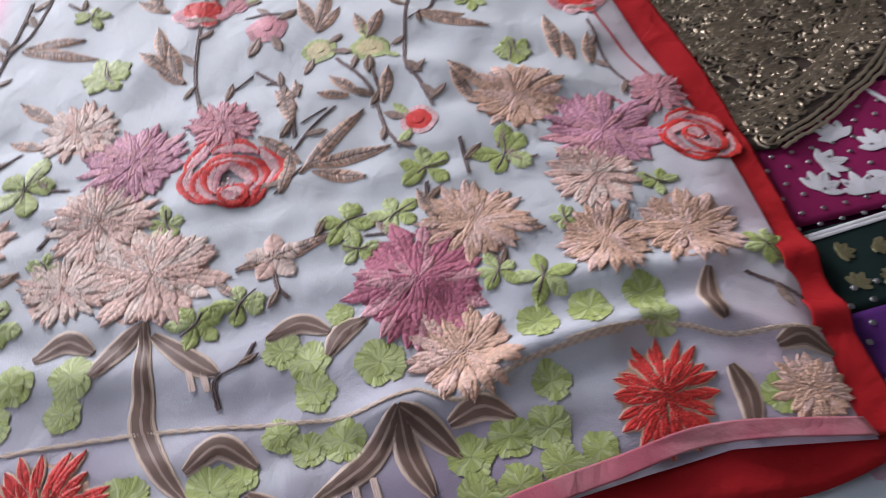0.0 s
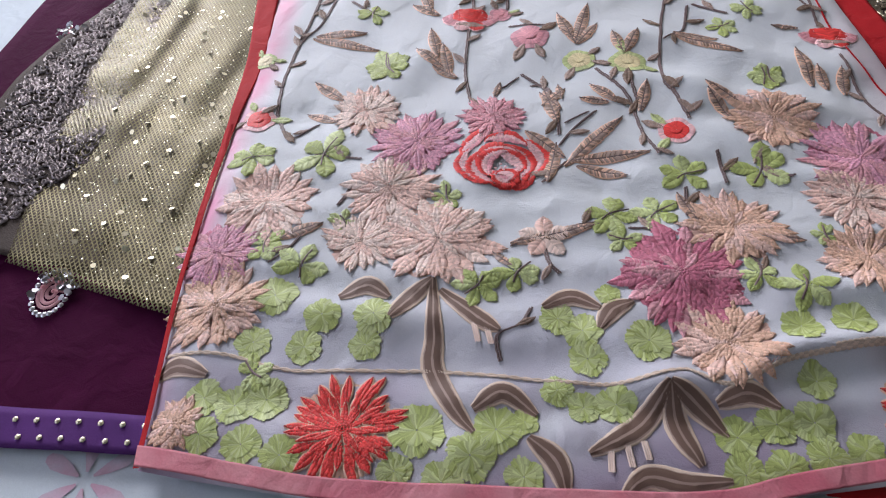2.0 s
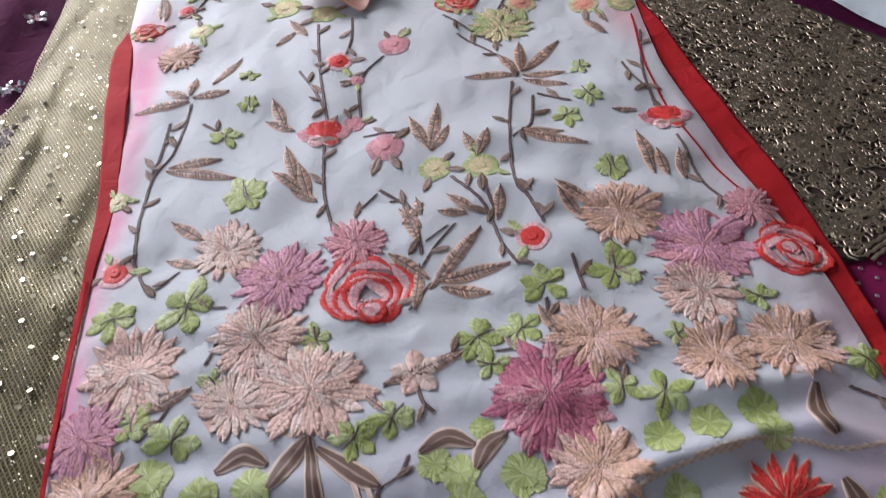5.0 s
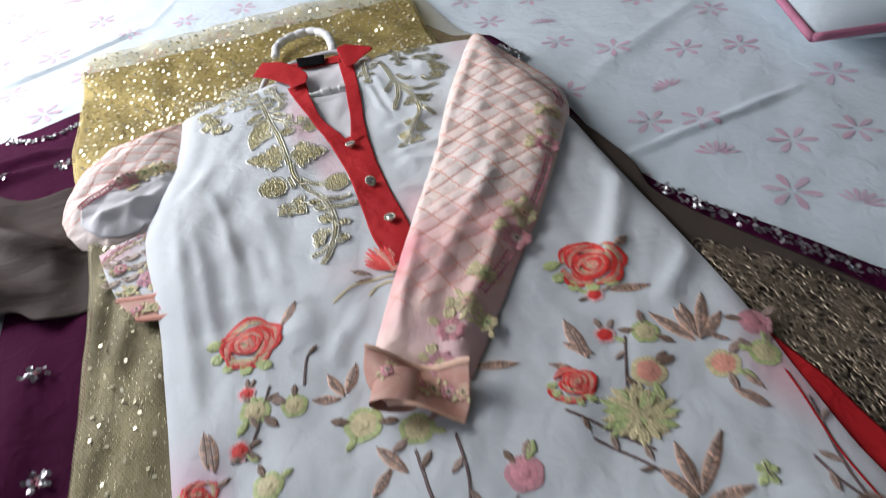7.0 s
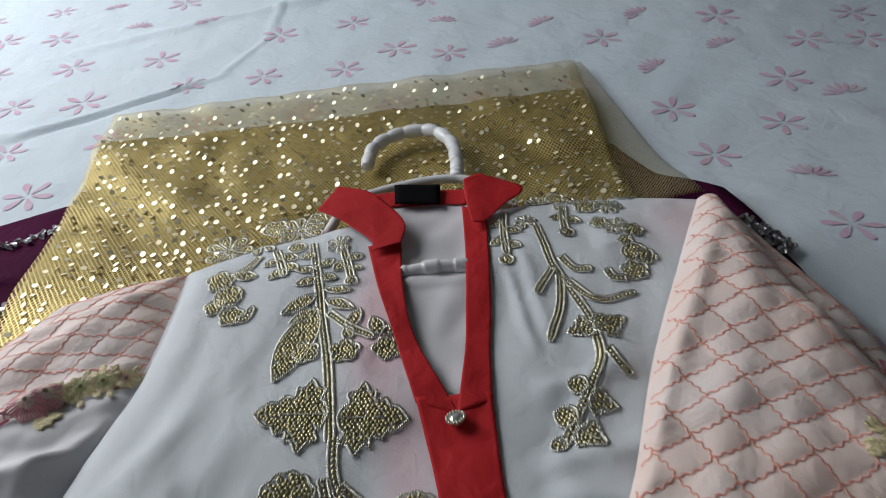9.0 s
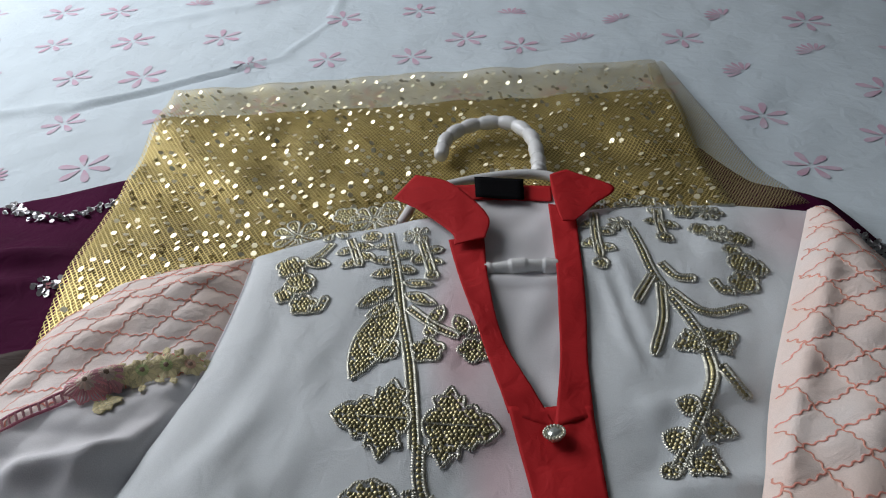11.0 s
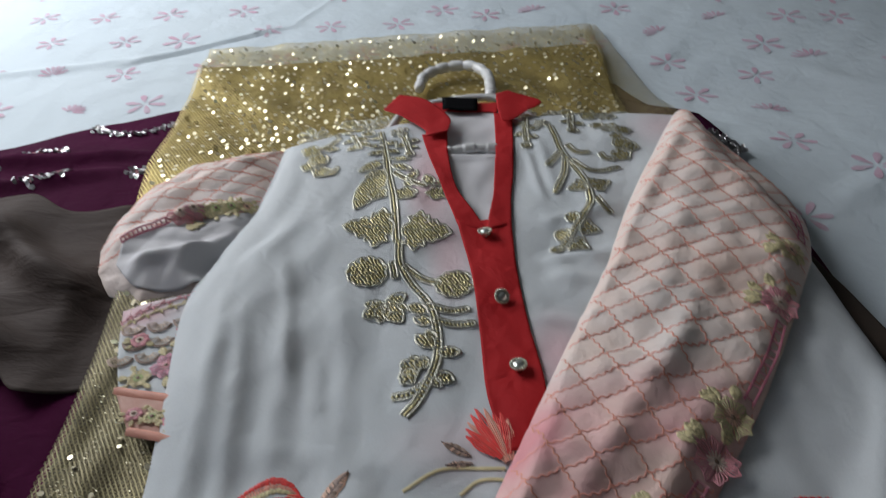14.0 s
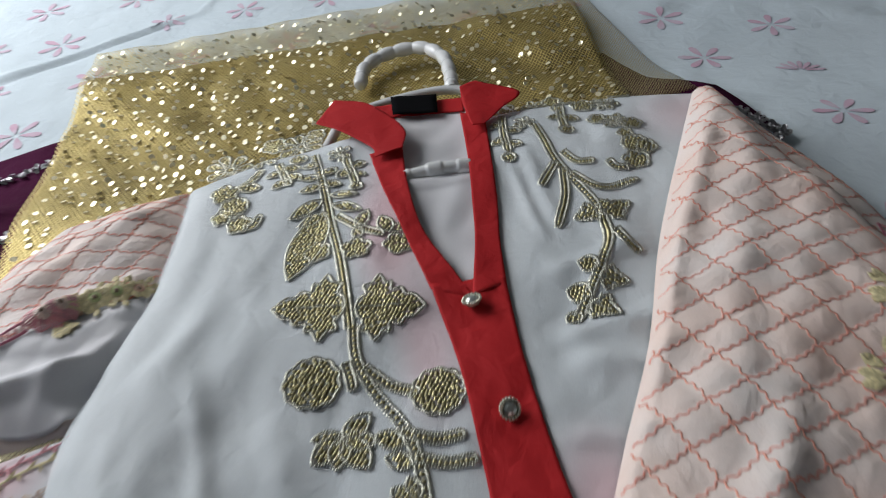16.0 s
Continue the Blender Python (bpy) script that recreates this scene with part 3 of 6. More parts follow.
def wall_with_window(name, along, at, lo, hi, wlo, whi, zlo, zhi):
    """A wall in one mesh with an opening through it."""
    bm = bmesh.new()
    for a, b, c, d in ((lo, wlo, -0.55, 2.15), (whi, hi, -0.55, 2.15), (wlo, whi, -0.55, zlo), (wlo, whi, zhi, 2.15)):
        r = bmesh.ops.create_cube(bm, size=1)
        for v in r["verts"]:
            p = [(a + b) / 2 + v.co[0] * (b - a), at + v.co[1] * 0.1, (c + d) / 2 + v.co[2] * (d - c)]
            v.co = p if along == "x" else [p[1], p[0], p[2]]
    me = bpy.data.meshes.new(name)
    bm.to_mesh(me)
    bm.free()
    me.materials.append(M_WALL)
    return tagged(new(name, me), kind="structure")


box("wall_north", (-1.2, 2.2, -0.55), (2.3, 2.3, 2.15), M_WALL)
wall_with_window("wall_west", "y", -1.25, 0.70, 2.3, 1.15, 2.15, 0.25, 1.4)
# unseen opening, added only to go with the side fill lamp
wall_with_window("wall_southwest", "y", -1.25, -2.2, 0.70, -0.60, 0.30, 0.45, 1.45)

# ---- bed ----
bed = thing("bed", "wide bed with a pale blue-white sheet printed with pink flowers", "bed")
bm = bmesh.new()
for lo, hi in (((-1.02, -0.31, -0.42), (1.02, 1.93, -0.30)), ((-1.0, -0.29, -0.55), (-0.92, -0.21, -0.42)), ((0.92, -0.29, -0.55), (1.0, -0.21, -0.42)), ((-1.0, 1.83, -0.55), (-0.92, 1.91, -0.42)), ((0.92, 1.83, -0.55), (1.0, 1.91, -0.42))):
    r = bmesh.ops.create_cube(bm, size=1)
    for v in r["verts"]:
        v.co = [(lo[i] + hi[i]) / 2 + v.co[i] * (hi[i] - lo[i]) for i in range(3)]
part("bed_frame", bm, M_WOOD, bed, "dark wooden bed frame")
nx, ny = 480, 520
gx, gy = np.meshgrid(np.linspace(-1.03, 1.03, nx), np.linspace(-0.32, 1.94, ny))
edge = np.minimum(np.minimum(gx + 1.03, 1.03 - gx), np.minimum(gy + 0.32, 1.94 - gy))
gz = bed_z(gx, gy) - 0.30 * np.clip(1 - edge / 0.022, 0, 1) ** 2
mesh_ob("sheet", np.stack([gx, gy, gz], -1).reshape(-1, 3), grid_faces(ny, nx), M_SHEET, bed, "pale blue-white cotton sheet, softly creased")


def printed_flower(x, y, r, turn, petals=6, fan=False):
    """A flat printed blossom or fan of leaves on the sheet."""
    v, f = [], []
    for k in range(petals):
        a = turn + (k * math.tau / petals if not fan else (k - (petals - 1) / 2) * 0.42)
        d, s = np.array((math.cos(a), math.sin(a))), np.array((-math.sin(a), math.cos(a)))
        wide = r * (0.16 if not fan else 0.11)
        i = len(v)
        for q, w in ((0.16, 0.15), (0.45, 0.7), (0.75, 1.0), (0.95, 0.6), (1.0, 0.0)):
            p = np.array((x, y)) + d * r * q
            v += [p - s * wide * w, p + s * wide * w]
        f += [(i + 2 * j, i + 2 * j + 1, i + 2 * j + 3, i + 2 * j + 2) for j in range(4)]
    v = np.array(v)
    return np.column_stack([v, bed_z(v[:, 0], v[:, 1]) + 0.0006]), f


SPOTS = [(0.254, 1.203), (0.245, 1.298), (0.340, 1.248), (0.308, 1.063), (0.380, 1.335), (0.216, 1.489), (0.370, 1.512), (0.442, 1.419), (-0.042, 1.522), (0.023, 1.491), (-0.102, 1.622),
         (0.506, 1.405), (-0.203, 1.607), (0.387, 0.661), (0.438, 0.733), (0.507, 0.720), (0.442, 0.962), (0.324, 0.831), (0.377, 0.811), (0.506, 0.934), (0.364, 1.006), (0.559, 0.825), (-0.211, -0.024)]
FANS = [(0.155, 1.552), (0.259, 1.396), (0.424, 1.288), (0.319, 1.147), (0.348, 1.429), (0.096, 1.500), (0.281, 1.545), (0.019, 1.592), (0.430, 0.619), (0.356, 0.743), (0.379, 0.885)]
rng = np.random.RandomState(4)
spare = []
for i in range(-9, 10):
    for j in range(-3, 18):
        p = (i * 0.105 + (j % 2) * 0.05 + rng.uniform(-0.012, 0.012), j * 0.105 + rng.uniform(-0.012, 0.012))
        if all(math.dist(p, q) > 0.075 for q in SPOTS + FANS) and abs(p[0]) < 0.95:
            spare.append(p)
pv, pf = [], []
for k, (x, y) in enumerate(SPOTS + FANS + spare):
    fan = len(SPOTS) <= k < len(SPOTS) + len(FANS) or (k >= len(SPOTS) + len(FANS) and k % 5 == 0)
    v, f = printed_flower(x, y, rng.uniform(0.023, 0.029) * (0.9 if fan else 1), rng.uniform(0, 6) if not fan else rng.uniform(0.6, 2.4), 6 if not fan else 7, fan)
    base = sum(len(q) for q in pv)
    pv.append(v)
    pf += [tuple(base + c for c in q) for q in f]
tagged(mesh_ob("flower_print", np.vstack(pv), pf, M_PRINT, bed, "faded pink printed blossoms"), kind="stuff")

# ---- pillow ----
pillow = thing("pillow", "white pillow with pink print and pink piped edge on the bed", "pillow")
pm = Matrix.Translation((0.525, 0.835, 0.0)) @ Matrix.Rotation(radians(-14), 4, "Z")
s = np.linspace(-1, 1, 40)
pu, pw = np.meshgrid(s, s)
prof = np.clip(1 - np.abs(pu) ** 3, 0, 1) ** 0.6 * np.clip(1 - np.abs(pw) ** 3, 0, 1) ** 0.6
for sign, nm in ((1, "cover"), (-1, "underside")):
    z = 0.05 + sign * 0.05 * prof - (0.0 if sign > 0 else 0.006)
    loc = np.stack([0.30 + 0.30 * pu * (1 - 0.03 * (1 - np.abs(pw))), 0.22 + 0.22 * pw * (1 - 0.03 * (1 - np.abs(pu))), z], -1).reshape(-1, 3)
    mesh_ob(nm, [pm @ Vector(p) for p in loc], grid_faces(40, 40), M_SHEET, pillow)
rim = [(0, 0, 0.05), (0.15, 0.006, 0.05), (0.30, 0.008, 0.05), (0.45, 0.006, 0.05), (0.60, 0, 0.05), (0.594, 0.22, 0.05), (0.60, 0.44, 0.05), (0.30, 0.432, 0.05), (0, 0.44, 0.05), (0.006, 0.22, 0.05), (0, 0, 0.05)]
v, f = tube(rim, 0.0052, 8, 120)
mesh_ob("piping", [pm @ Vector(p) for p in v], f, M_PIPING, pillow, "pink corded piping")

# ---- maroon outfit underneath ----
maroon = thing("maroon_outfit", "maroon crepe outfit with silver sequin work lying under other clothes", "garment")
cloth("body", [(-0.43, -0.012), (-0.435, 0.2), (-0.43, 0.41), (-0.40, 0.57), (-0.392, 0.78), (-0.39, 0.98), (-0.36, 1.15), (-0.30, 1.235)],
      [(0.50, 0.03), (0.60, 0.16), (0.54, 0.30), (0.444, 0.462), (0.363, 0.582), (0.264, 0.767), (0.243, 1.03), (0.165, 1.235)], 90, 120, maroon_z, M_MAROON, maroon)
cloth("sleeve", [(-0.34, 1.232), (-0.46, 1.193), (-0.56, 1.140), (-0.70, 1.07)], [(-0.33, 0.97), (-0.40, 0.990), (-0.48, 1.005), (-0.64, 0.93)], 50, 50, lambda x, y: maroon_z(x, y) + 0.003, M_MAROON, maroon)
cloth("shoulder", [(0.10, 1.26), (0.05, 1.1)], [(0.232, 1.128), (0.246, 1.05)], 12, 12, lambda x, y: maroon_z(x, y) + 0.002, M_MAROON, maroon)
cloth("purple_border", [(-0.43, -0.012), (-0.43, 0.013)], [(-0.15, -0.012), (-0.15, 0.009)], 60, 6, lambda x, y: maroon_z(x, y) + 0.004, M_VIOLET, maroon, "violet border with small gold studs")
cloth("magenta_border", [(0.26, 0.112), (0.28, 0.23)], [(0.47, 0.145), (0.47, 0.23)], 40, 20, lambda x, y: maroon_z(x, y) + 0.003, M_MAGENTA, maroon, "magenta border with white leaf work")
cloth("green_border", [(0.26, 0.055), (0.26, 0.108)], [(0.47, 0.085), (0.47, 0.142)], 40, 12, lambda x, y: maroon_z(x, y) + 0.003, M_GREENBAND, maroon, "dark green border with gold motifs")
cloth("violet_border", [(0.26, 0.008), (0.26, 0.054)], [(0.46, 0.045), (0.46, 0.084)], 40, 12, lambda x, y: maroon_z(x, y) + 0.003, M_VIOLET, maroon, "violet border with silver studs")
for a, b in (((0.28, 0.104), (0.47, 0.146)), ((0.40, 0.222), (0.47, 0.095))):
    T = Threads()
    p = curve_points([a, b], 40)
    for o in (-0.0012, 0.0012):
        T.strands([p + (0, o)], 0.0006, 0.0013, 0.0012)
    T.put("white_cord", lambda x, y: maroon_z(x, y) + 0.003, [M_LINING], maroon)


def sequin_spray(x, y, r, turn, rng, height, parent, slots, count=26, name="sequin_motif"):
    """A small blossom of sequins and beads."""
    T = Threads()
    pts = []
    for k in range(count):
        a, q = turn + rng.choice(5) * math.tau / 5 + rng.normal(0, 0.16), r * rng.uniform(0.25, 1)
        pts.append((x + q * math.cos(a), y + q * math.sin(a) * 0.8))
    T.sequins(pts, 0.0008, 0.0022, rng, 0, 0.5)
    T.beads([(x + rng.normal(0, r * 0.2), y + rng.normal(0, r * 0.2)) for _ in range(8)], 0.0008, 0.0016, 1)
    return tagged(T.put(name, height, slots, parent, shade=False), kind="stuff")


rng = np.random.RandomState(7)
for x, y, r in ((-0.494, 1.121, 0.016), (-0.470, 1.126, 0.012), (-0.459, 1.046, 0.018), (-0.432, 1.053, 0.014), (-0.331, 0.587, 0.013), (-0.394, 0.591, 0.011), (-0.325, 0.475, 0.012), (-0.36, 1.06, 0.014), (-0.377, 0.354, 0.013), (-0.275, 0.090, 0.016),
                (-0.385, 0.67, 0.010), (-0.345, 0.70, 0.012), (-0.37, 0.50, 0.011), (-0.52, 1.08, 0.012)):
    sequin_spray(x, y, r, rng.uniform(0, 6), rng, lambda a, b: maroon_z(a, b) + 0.003, maroon, [M_SILVER, T_PINK])
# looped pink motif edged with beads near the hem
T = Threads()
a = np.linspace(0, math.tau, 22, endpoint=False)
T.beads(np.column_stack([-0.276 + 0.011 * np.cos(a), 0.087 + 0.016 * np.sin(a)]), 0.0008, 0.0020, 0)
for q in (0.3, 0.6, 0.85):
    T.strands([np.column_stack([-0.276 + 0.009 * q * np.cos(a), 0.087 + 0.013 * q * np.sin(a)])], 0.0006, 0.0012, 0.0012, 1)
T.put("beaded_loop", lambda x, y: maroon_z(x, y) + 0.001, [M_SILVER, T_ROSEPINK], maroon, "pink loop edged with silver beads")
# silver scalloped edging
for pts in ([(-0.46, 1.186), (-0.43, 1.172), (-0.40, 1.160), (-0.37, 1.178), (-0.35, 1.185)], [(0.272, 0.718), (0.295, 0.668), (0.325, 0.612), (0.358, 0.557), (0.402, 0.485)], [(0.225, 1.075), (0.236, 1.05), (0.243, 1.03)]):
    T = Threads()
    p = curve_points(pts, 70)
    t = np.gradient(p, axis=0)
    t /= np.linalg.norm(t, axis=1, keepdims=True)
    s = np.column_stack([-t[:, 1], t[:, 0]])
    for k in range(170):
        i, o = rng.randint(70), rng.uniform(-0.006, 0.006)
        o += 0.003 * math.sin(i * 1.1)
        T.sequins([p[i] + s[i] * o], 0.001, 0.0021, rng, 0, 0.55)
    T.put("silver_edging", lambda x, y: maroon_z(x, y) + 0.004, [M_SILVER], maroon, "scalloped silver sequin edging", shade=False)
# studs and leaf work on the borders
for name, x0, x1, y0, y1, step, rad, m, hgt in (("stud_trim", -0.42, -0.17, -0.006, 0.010, 0.012, 0.0017, M_SEQUIN, 0.004), ("stud_trim", 0.29, 0.45, 0.020, 0.078, 0.013, 0.0019, M_SILVER, 0.003), ("stud_trim", 0.31, 0.46, 0.118, 0.20, 0.014, 0.0016, M_SILVER, 0.003), ("stud_trim", 0.42, 0.56, 0.15, 0.30, 0.011, 0.0018, M_SILVER, 0.0)):
    T = Threads()
    pts = [(x0 + (i + 0.5 * (j % 2)) * step, y0 + j * step * 0.8 + 0.18 * (i * step if y0 > 0 else 0)) for i in range(int((x1 - x0) / step)) for j in range(int((y1 - y0) / step / 0.8) + 1)]
    T.beads(pts, 0.0006, rad, 0, 1.0)
    tagged(T.put(name, lambda x, y: maroon_z(x, y) + hgt, [m], maroon), kind="stuff")


def small_leafwork(x, y, r, material, hgt, name, turn=0.0):
    T = Threads()
    for k in range(5):
        a = turn + (k - 2) * 0.62
        ln = r * (1 - 0.12 * abs(k - 2))
        d, s = np.array((math.cos(a), math.sin(a))), np.array((-math.sin(a), math.cos(a)))
        w = np.linspace(0, 1, 6)
        for o in np.linspace(-1, 1, 5):
            T.strands([np.array((x, y)) + d * (w * ln)[:, None] + s * (o * 0.18 * ln * np.sin(math.pi * w))[:, None]], 0.0006, 0.0008, 0.0010)
    T.put(name, lambda p, q: maroon_z(p, q) + hgt, [material], maroon)


for x, y in ((0.345, 0.165), (0.385, 0.172), (0.43, 0.18), (0.36, 0.14), (0.40, 0.145), (0.44, 0.25), (0.48, 0.22), (0.365, 0.185), (0.335, 0.145), (0.415, 0.165), (0.46, 0.20), (0.38, 0.15), (0.50, 0.26), (0.47, 0.28)):
    small_leafwork(x, y, 0.017, M_LINING, 0.003, "white_leaf_motif", rng.uniform(0, 6))
for k in range(14):
    small_leafwork(0.325 + (k % 7) * 0.022, 0.078 + (k // 7) * 0.022 + (k % 7) * 0.0035, 0.009, M_ZARI, 0.003, "gold_motif", rng.uniform(0, 6))

# ---- brown outfit with metal-thread embroidery ----
brown = thing("brown_outfit", "taupe brown crepe outfit with dense antique metal embroidery", "garment")
B_L = [(0.18, 0.185), (0.18, 0.26), (0.15, 0.36), (0.15, 0.47), (0.15, 0.54), (0.15, 0.60), (0.15, 0.66), (0.15, 0.72), (0.15, 0.78), (0.15, 0.88)]
B_R = [(0.322, 0.179), (0.433, 0.258), (0.490, 0.350), (0.391, 0.478), (0.347, 0.552), (0.317, 0.604), (0.285, 0.661), (0.264, 0.715), (0.266, 0.768), (0.246, 0.872)]
cloth("skirt", B_L, B_R, 60, 110, brown_z, M_BROWN, brown)
cloth("sleeve", [(-0.33, 0.990), (-0.39, 0.978), (-0.44, 1.006), (-0.50, 1.000), (-0.60, 0.97)], [(-0.290, 0.775), (-0.345, 0.764), (-0.385, 0.790), (-0.47, 0.768), (-0.56, 0.81)], 60, 60, taupe_z, M_TAUPE, brown, "soft taupe crepe sleeve in folds")
cloth("lace_sleeve", [(-0.335, 0.115), (-0.385, 0.185), (-0.392, 0.29), (-0.362, 0.385), (-0.345, 0.43)], [(-0.25, 0.10), (-0.26, 0.2), (-0.27, 0.3), (-0.28, 0.40), (-0.29, 0.43)], 30, 50, lambda x, y: brown_z(x, y) + 0.002, M_BROWN, brown)


def curls(name, poly, count, seed, height, material, parent, size=0.007, label=""):
    """Dense coiled metal-thread work over a stretch of cloth."""
    rng = np.random.RandomState(seed)
    px, py = [p[0] for p in poly], [p[1] for p in poly]
    T = Threads()
    k = 0
    xs, ys = rng.uniform(min(px), max(px), count * 4), rng.uniform(min(py), max(py), count * 4)
    ok = inside_depth(xs, ys, poly) > 0.004
    for x, y in list(zip(xs[ok], ys[ok]))[:count]:
        a = rng.uniform(0, 6) + np.linspace(0, rng.uniform(3, 8), 11)
        q = np.linspace(0.25, 1, 11) * size * rng.uniform(0.6, 1.2)
        T.strands([np.column_stack([x + q * np.cos(a), y + q * np.sin(a)])], 0.0006 + 0.0004 * rng.rand(), 0.0007, 0.0022)
    return tagged(T.put(name, height, [material], parent, label), kind="stuff")


curls("metal_embroidery", [(0.30, 0.19), (0.322, 0.182), (0.43, 0.26), (0.485, 0.35), (0.41, 0.45), (0.33, 0.56), (0.26, 0.64), (0.25, 0.55), (0.27, 0.3)], 2200, 11, brown_z, M_LACE, brown, 0.0075, "dense antique gold and silver coiled embroidery")
curls("lace_embroidery", [(-0.335, 0.12), (-0.385, 0.185), (-0.39, 0.29), (-0.36, 0.385), (-0.345, 0.425), (-0.30, 0.42), (-0.29, 0.2)], 1300, 12, lambda x, y: brown_z(x, y) + 0.002, M_SILVERLACE, brown, 0.0042, "silver coiled embroidery")
for pts in ([(0.322, 0.181), (0.37, 0.208), (0.433, 0.260), (0.490, 0.352)], [(0.300, 0.205), (0.36, 0.232), (0.42, 0.29), (0.47, 0.37)], [(0.30, 0.27), (0.34, 0.30), (0.385, 0.36), (0.42, 0.43)]):
    T = Threads()
    p = curve_points(pts, 60)
    for o in (-0.003, 0, 0.003):
        T.strands([p + (o, -o) + rng.normal(0, 0.0004, p.shape)], 0.001, 0.0013, 0.0015)
    T.put("metal_cord", brown_z, [M_LACE], brown)

# ---- gold net dupatta ----
gold = thing("gold_net_scarf", "gold net scarf scattered with round gold sequins and tiny flecks added as glints, folded in layers", "scarf")
G_L = [(-0.300, 0.114), (-0.325, 0.25), (-0.325, 0.39), (-0.304, 0.47), (-0.300, 0.60), (-0.298, 0.70), (-0.307, 0.855), (-0.342, 1.046), (-0.357, 1.2), (-0.362, 1.335)]
G_R = [(-0.13, 0.05), (-0.13, 0.2), (-0.13, 0.35), (-0.12, 0.45), (-0.1, 0.6), (-0.1, 0.7), (0.0, 0.85), (0.12, 1.0), (0.150, 1.13), (0.160, 1.345)]
cloth("lower_layers", G_L[:7] + [(-0.326, 0.95)], G_R[:7] + [(0.08, 0.95)], 80, 140, gold_z, M_GOLDLOW, gold, "folded gold net over maroon, darkened as in dimmer light")
cloth("folded_layers", [(-0.314, 0.895)] + G_L[7:], [(0.04, 0.895)] + G_R[7:], 110, 130, lambda x, y: gold_z(x, y) + 0.001 * smooth(0.90, 0.95, y), M_GOLDNET, gold, "several layers of gold net")
cloth("lower_net", [(-0.312, 0.105), (-0.332, 0.25), (-0.330, 0.40), (-0.306, 0.47), (-0.302, 0.70), (-0.311, 0.86), (-0.318, 0.91)], [(-0.13, 0.05), (-0.13, 0.2), (-0.13, 0.35), (-0.12, 0.45), (-0.1, 0.70), (-0.02, 0.86), (0.0, 0.91)], 70, 140, lambda x, y: gold_z(x, y) + 0.0022 + 0.001 * waves(x, y, 95, 0.03), M_NETLOW, gold, "open-mesh gold net, darkened as in dimmer light")
cloth("top_layer", [(-0.316, 0.900), (-0.346, 1.046), (-0.360, 1.22), (-0.372, 1.405)],
      [(0.04, 0.90), (0.14, 1.04), (0.158, 1.22), (0.168, 1.425)], 90, 140, lambda x, y: gold_z(x, y) + 0.0028 + 0.001 * waves(x, y, 95, 0.03), M_NET2, gold, "single gold net layer with open mesh")
cloth("loose_edge", [(0.12, 1.10), (0.135, 1.25), (0.155, 1.405)], [(0.212, 1.118), (0.192, 1.25), (0.172, 1.41)], 16, 50, lambda x, y: maroon_z(x, y) + 0.006, M_NET, gold, "sheer edge of gold net")
rng = np.random.RandomState(15)
T = Threads()
pts = []
for j in range(125):
    for i in range(52):
        x, y = -0.375 + (i + 0.5 * (j % 2)) * 0.0115 + rng.normal(0, 0.002), 0.075 + j * 0.0108 + rng.normal(0, 0.002)
        pts.append((x, y))
pts = np.array(pts)
g_out = [tuple(p) for p in curve_points(G_L[:-1] + [(-0.368, 1.400)], 40)] + [tuple(p) for p in curve_points(G_R[:-1] + [(0.164, 1.418)], 40)[::-1]]
pts = pts[(inside_depth(pts[:, 0], pts[:, 1], g_out) > 0.004) & (rng.rand(len(pts)) < 0.85)]
pts = pts[(inside_depth(pts[:, 0], pts[:, 1], K_OUT) < 0.02)]
near = (pts[:, 1] > 1.10) & (pts[:, 1] < 1.31) & (pts[:, 0] > -0.30)
single = pts[near][:300]
rest = np.vstack([pts[~near], pts[near][300:]])
low = rest[:, 1] < 0.80
T.sequins(rest[~low], 0.0030, 0.0025, rng, 0, 0.34)
T.sequins(rest[low][::3], 0.0030, 0.0019, rng, 0, 0.4)
# tiny flecks added to stand for the sparkle of the lower net
fleck = rest[low]
T.sequins(np.vstack([fleck + rng.uniform(-0.006, 0.006, fleck.shape) for _ in range(3)]), 0.0030, 0.0005, rng, 0, 0.6)
tagged(T.put("sequin_scatter", gold_z, [M_SEQUIN], gold, "round gold sequins and tiny flecks added as glints", shade=False), kind="stuff")
disc = bpy.data.meshes.new("sequin")
bm = bmesh.new()
bmesh.ops.create_cone(bm, cap_ends=True, segments=8, radius1=0.0027, radius2=0.0025, depth=0.0003)
bm.to_mesh(disc)
bm.free()
disc.materials.append(M_SEQUIN)
for (x, y), z in zip(single, gold_z(single[:, 0], single[:, 1])):
    ob = new("sequin", disc)
    ob.parent = gold
    ob.matrix_local = Matrix.LocRotScale((x, y, z + 0.0036), Euler((rng.normal(0, 0.32), rng.normal(0, 0.32), rng.uniform(0, 6))), None)

# ---- the kurta ----
kurta = thing("embroidered_kurta", "white georgette kurta with floral thread embroidery and red facings", "dress")


def hem_shift(u):
    return np.interp(u, [0, 0.2, 0.45, 0.65, 0.78, 0.86, 1], [0, -0.0145, -0.018, -0.010, 0.001, 0.007, 0])


def front_sheet(nu, nv):
    x, y = loft(KL, KR, nu, nv)
    u = np.linspace(0, 1, nu)[None]
    y = y + hem_shift(u) * np.clip(1 - (y + 0.02) / 0.08, 0, 1) + 0.026 * np.sin(math.pi * u) ** 0.7 * smooth(0.98, 1.08, y)
    return x, y


x, y = front_sheet(190, 400)
v = np.stack([x, y, kurta_z(x, y)], -1).reshape(-1, 3)
f = grid_faces(400, 190)
c = v[f].mean(1)
f = f[inside_depth(c[:, 0], c[:, 1], VHOLE) < 0]
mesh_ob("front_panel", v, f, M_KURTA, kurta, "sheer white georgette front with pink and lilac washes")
x, y = front_sheet(60, 120)
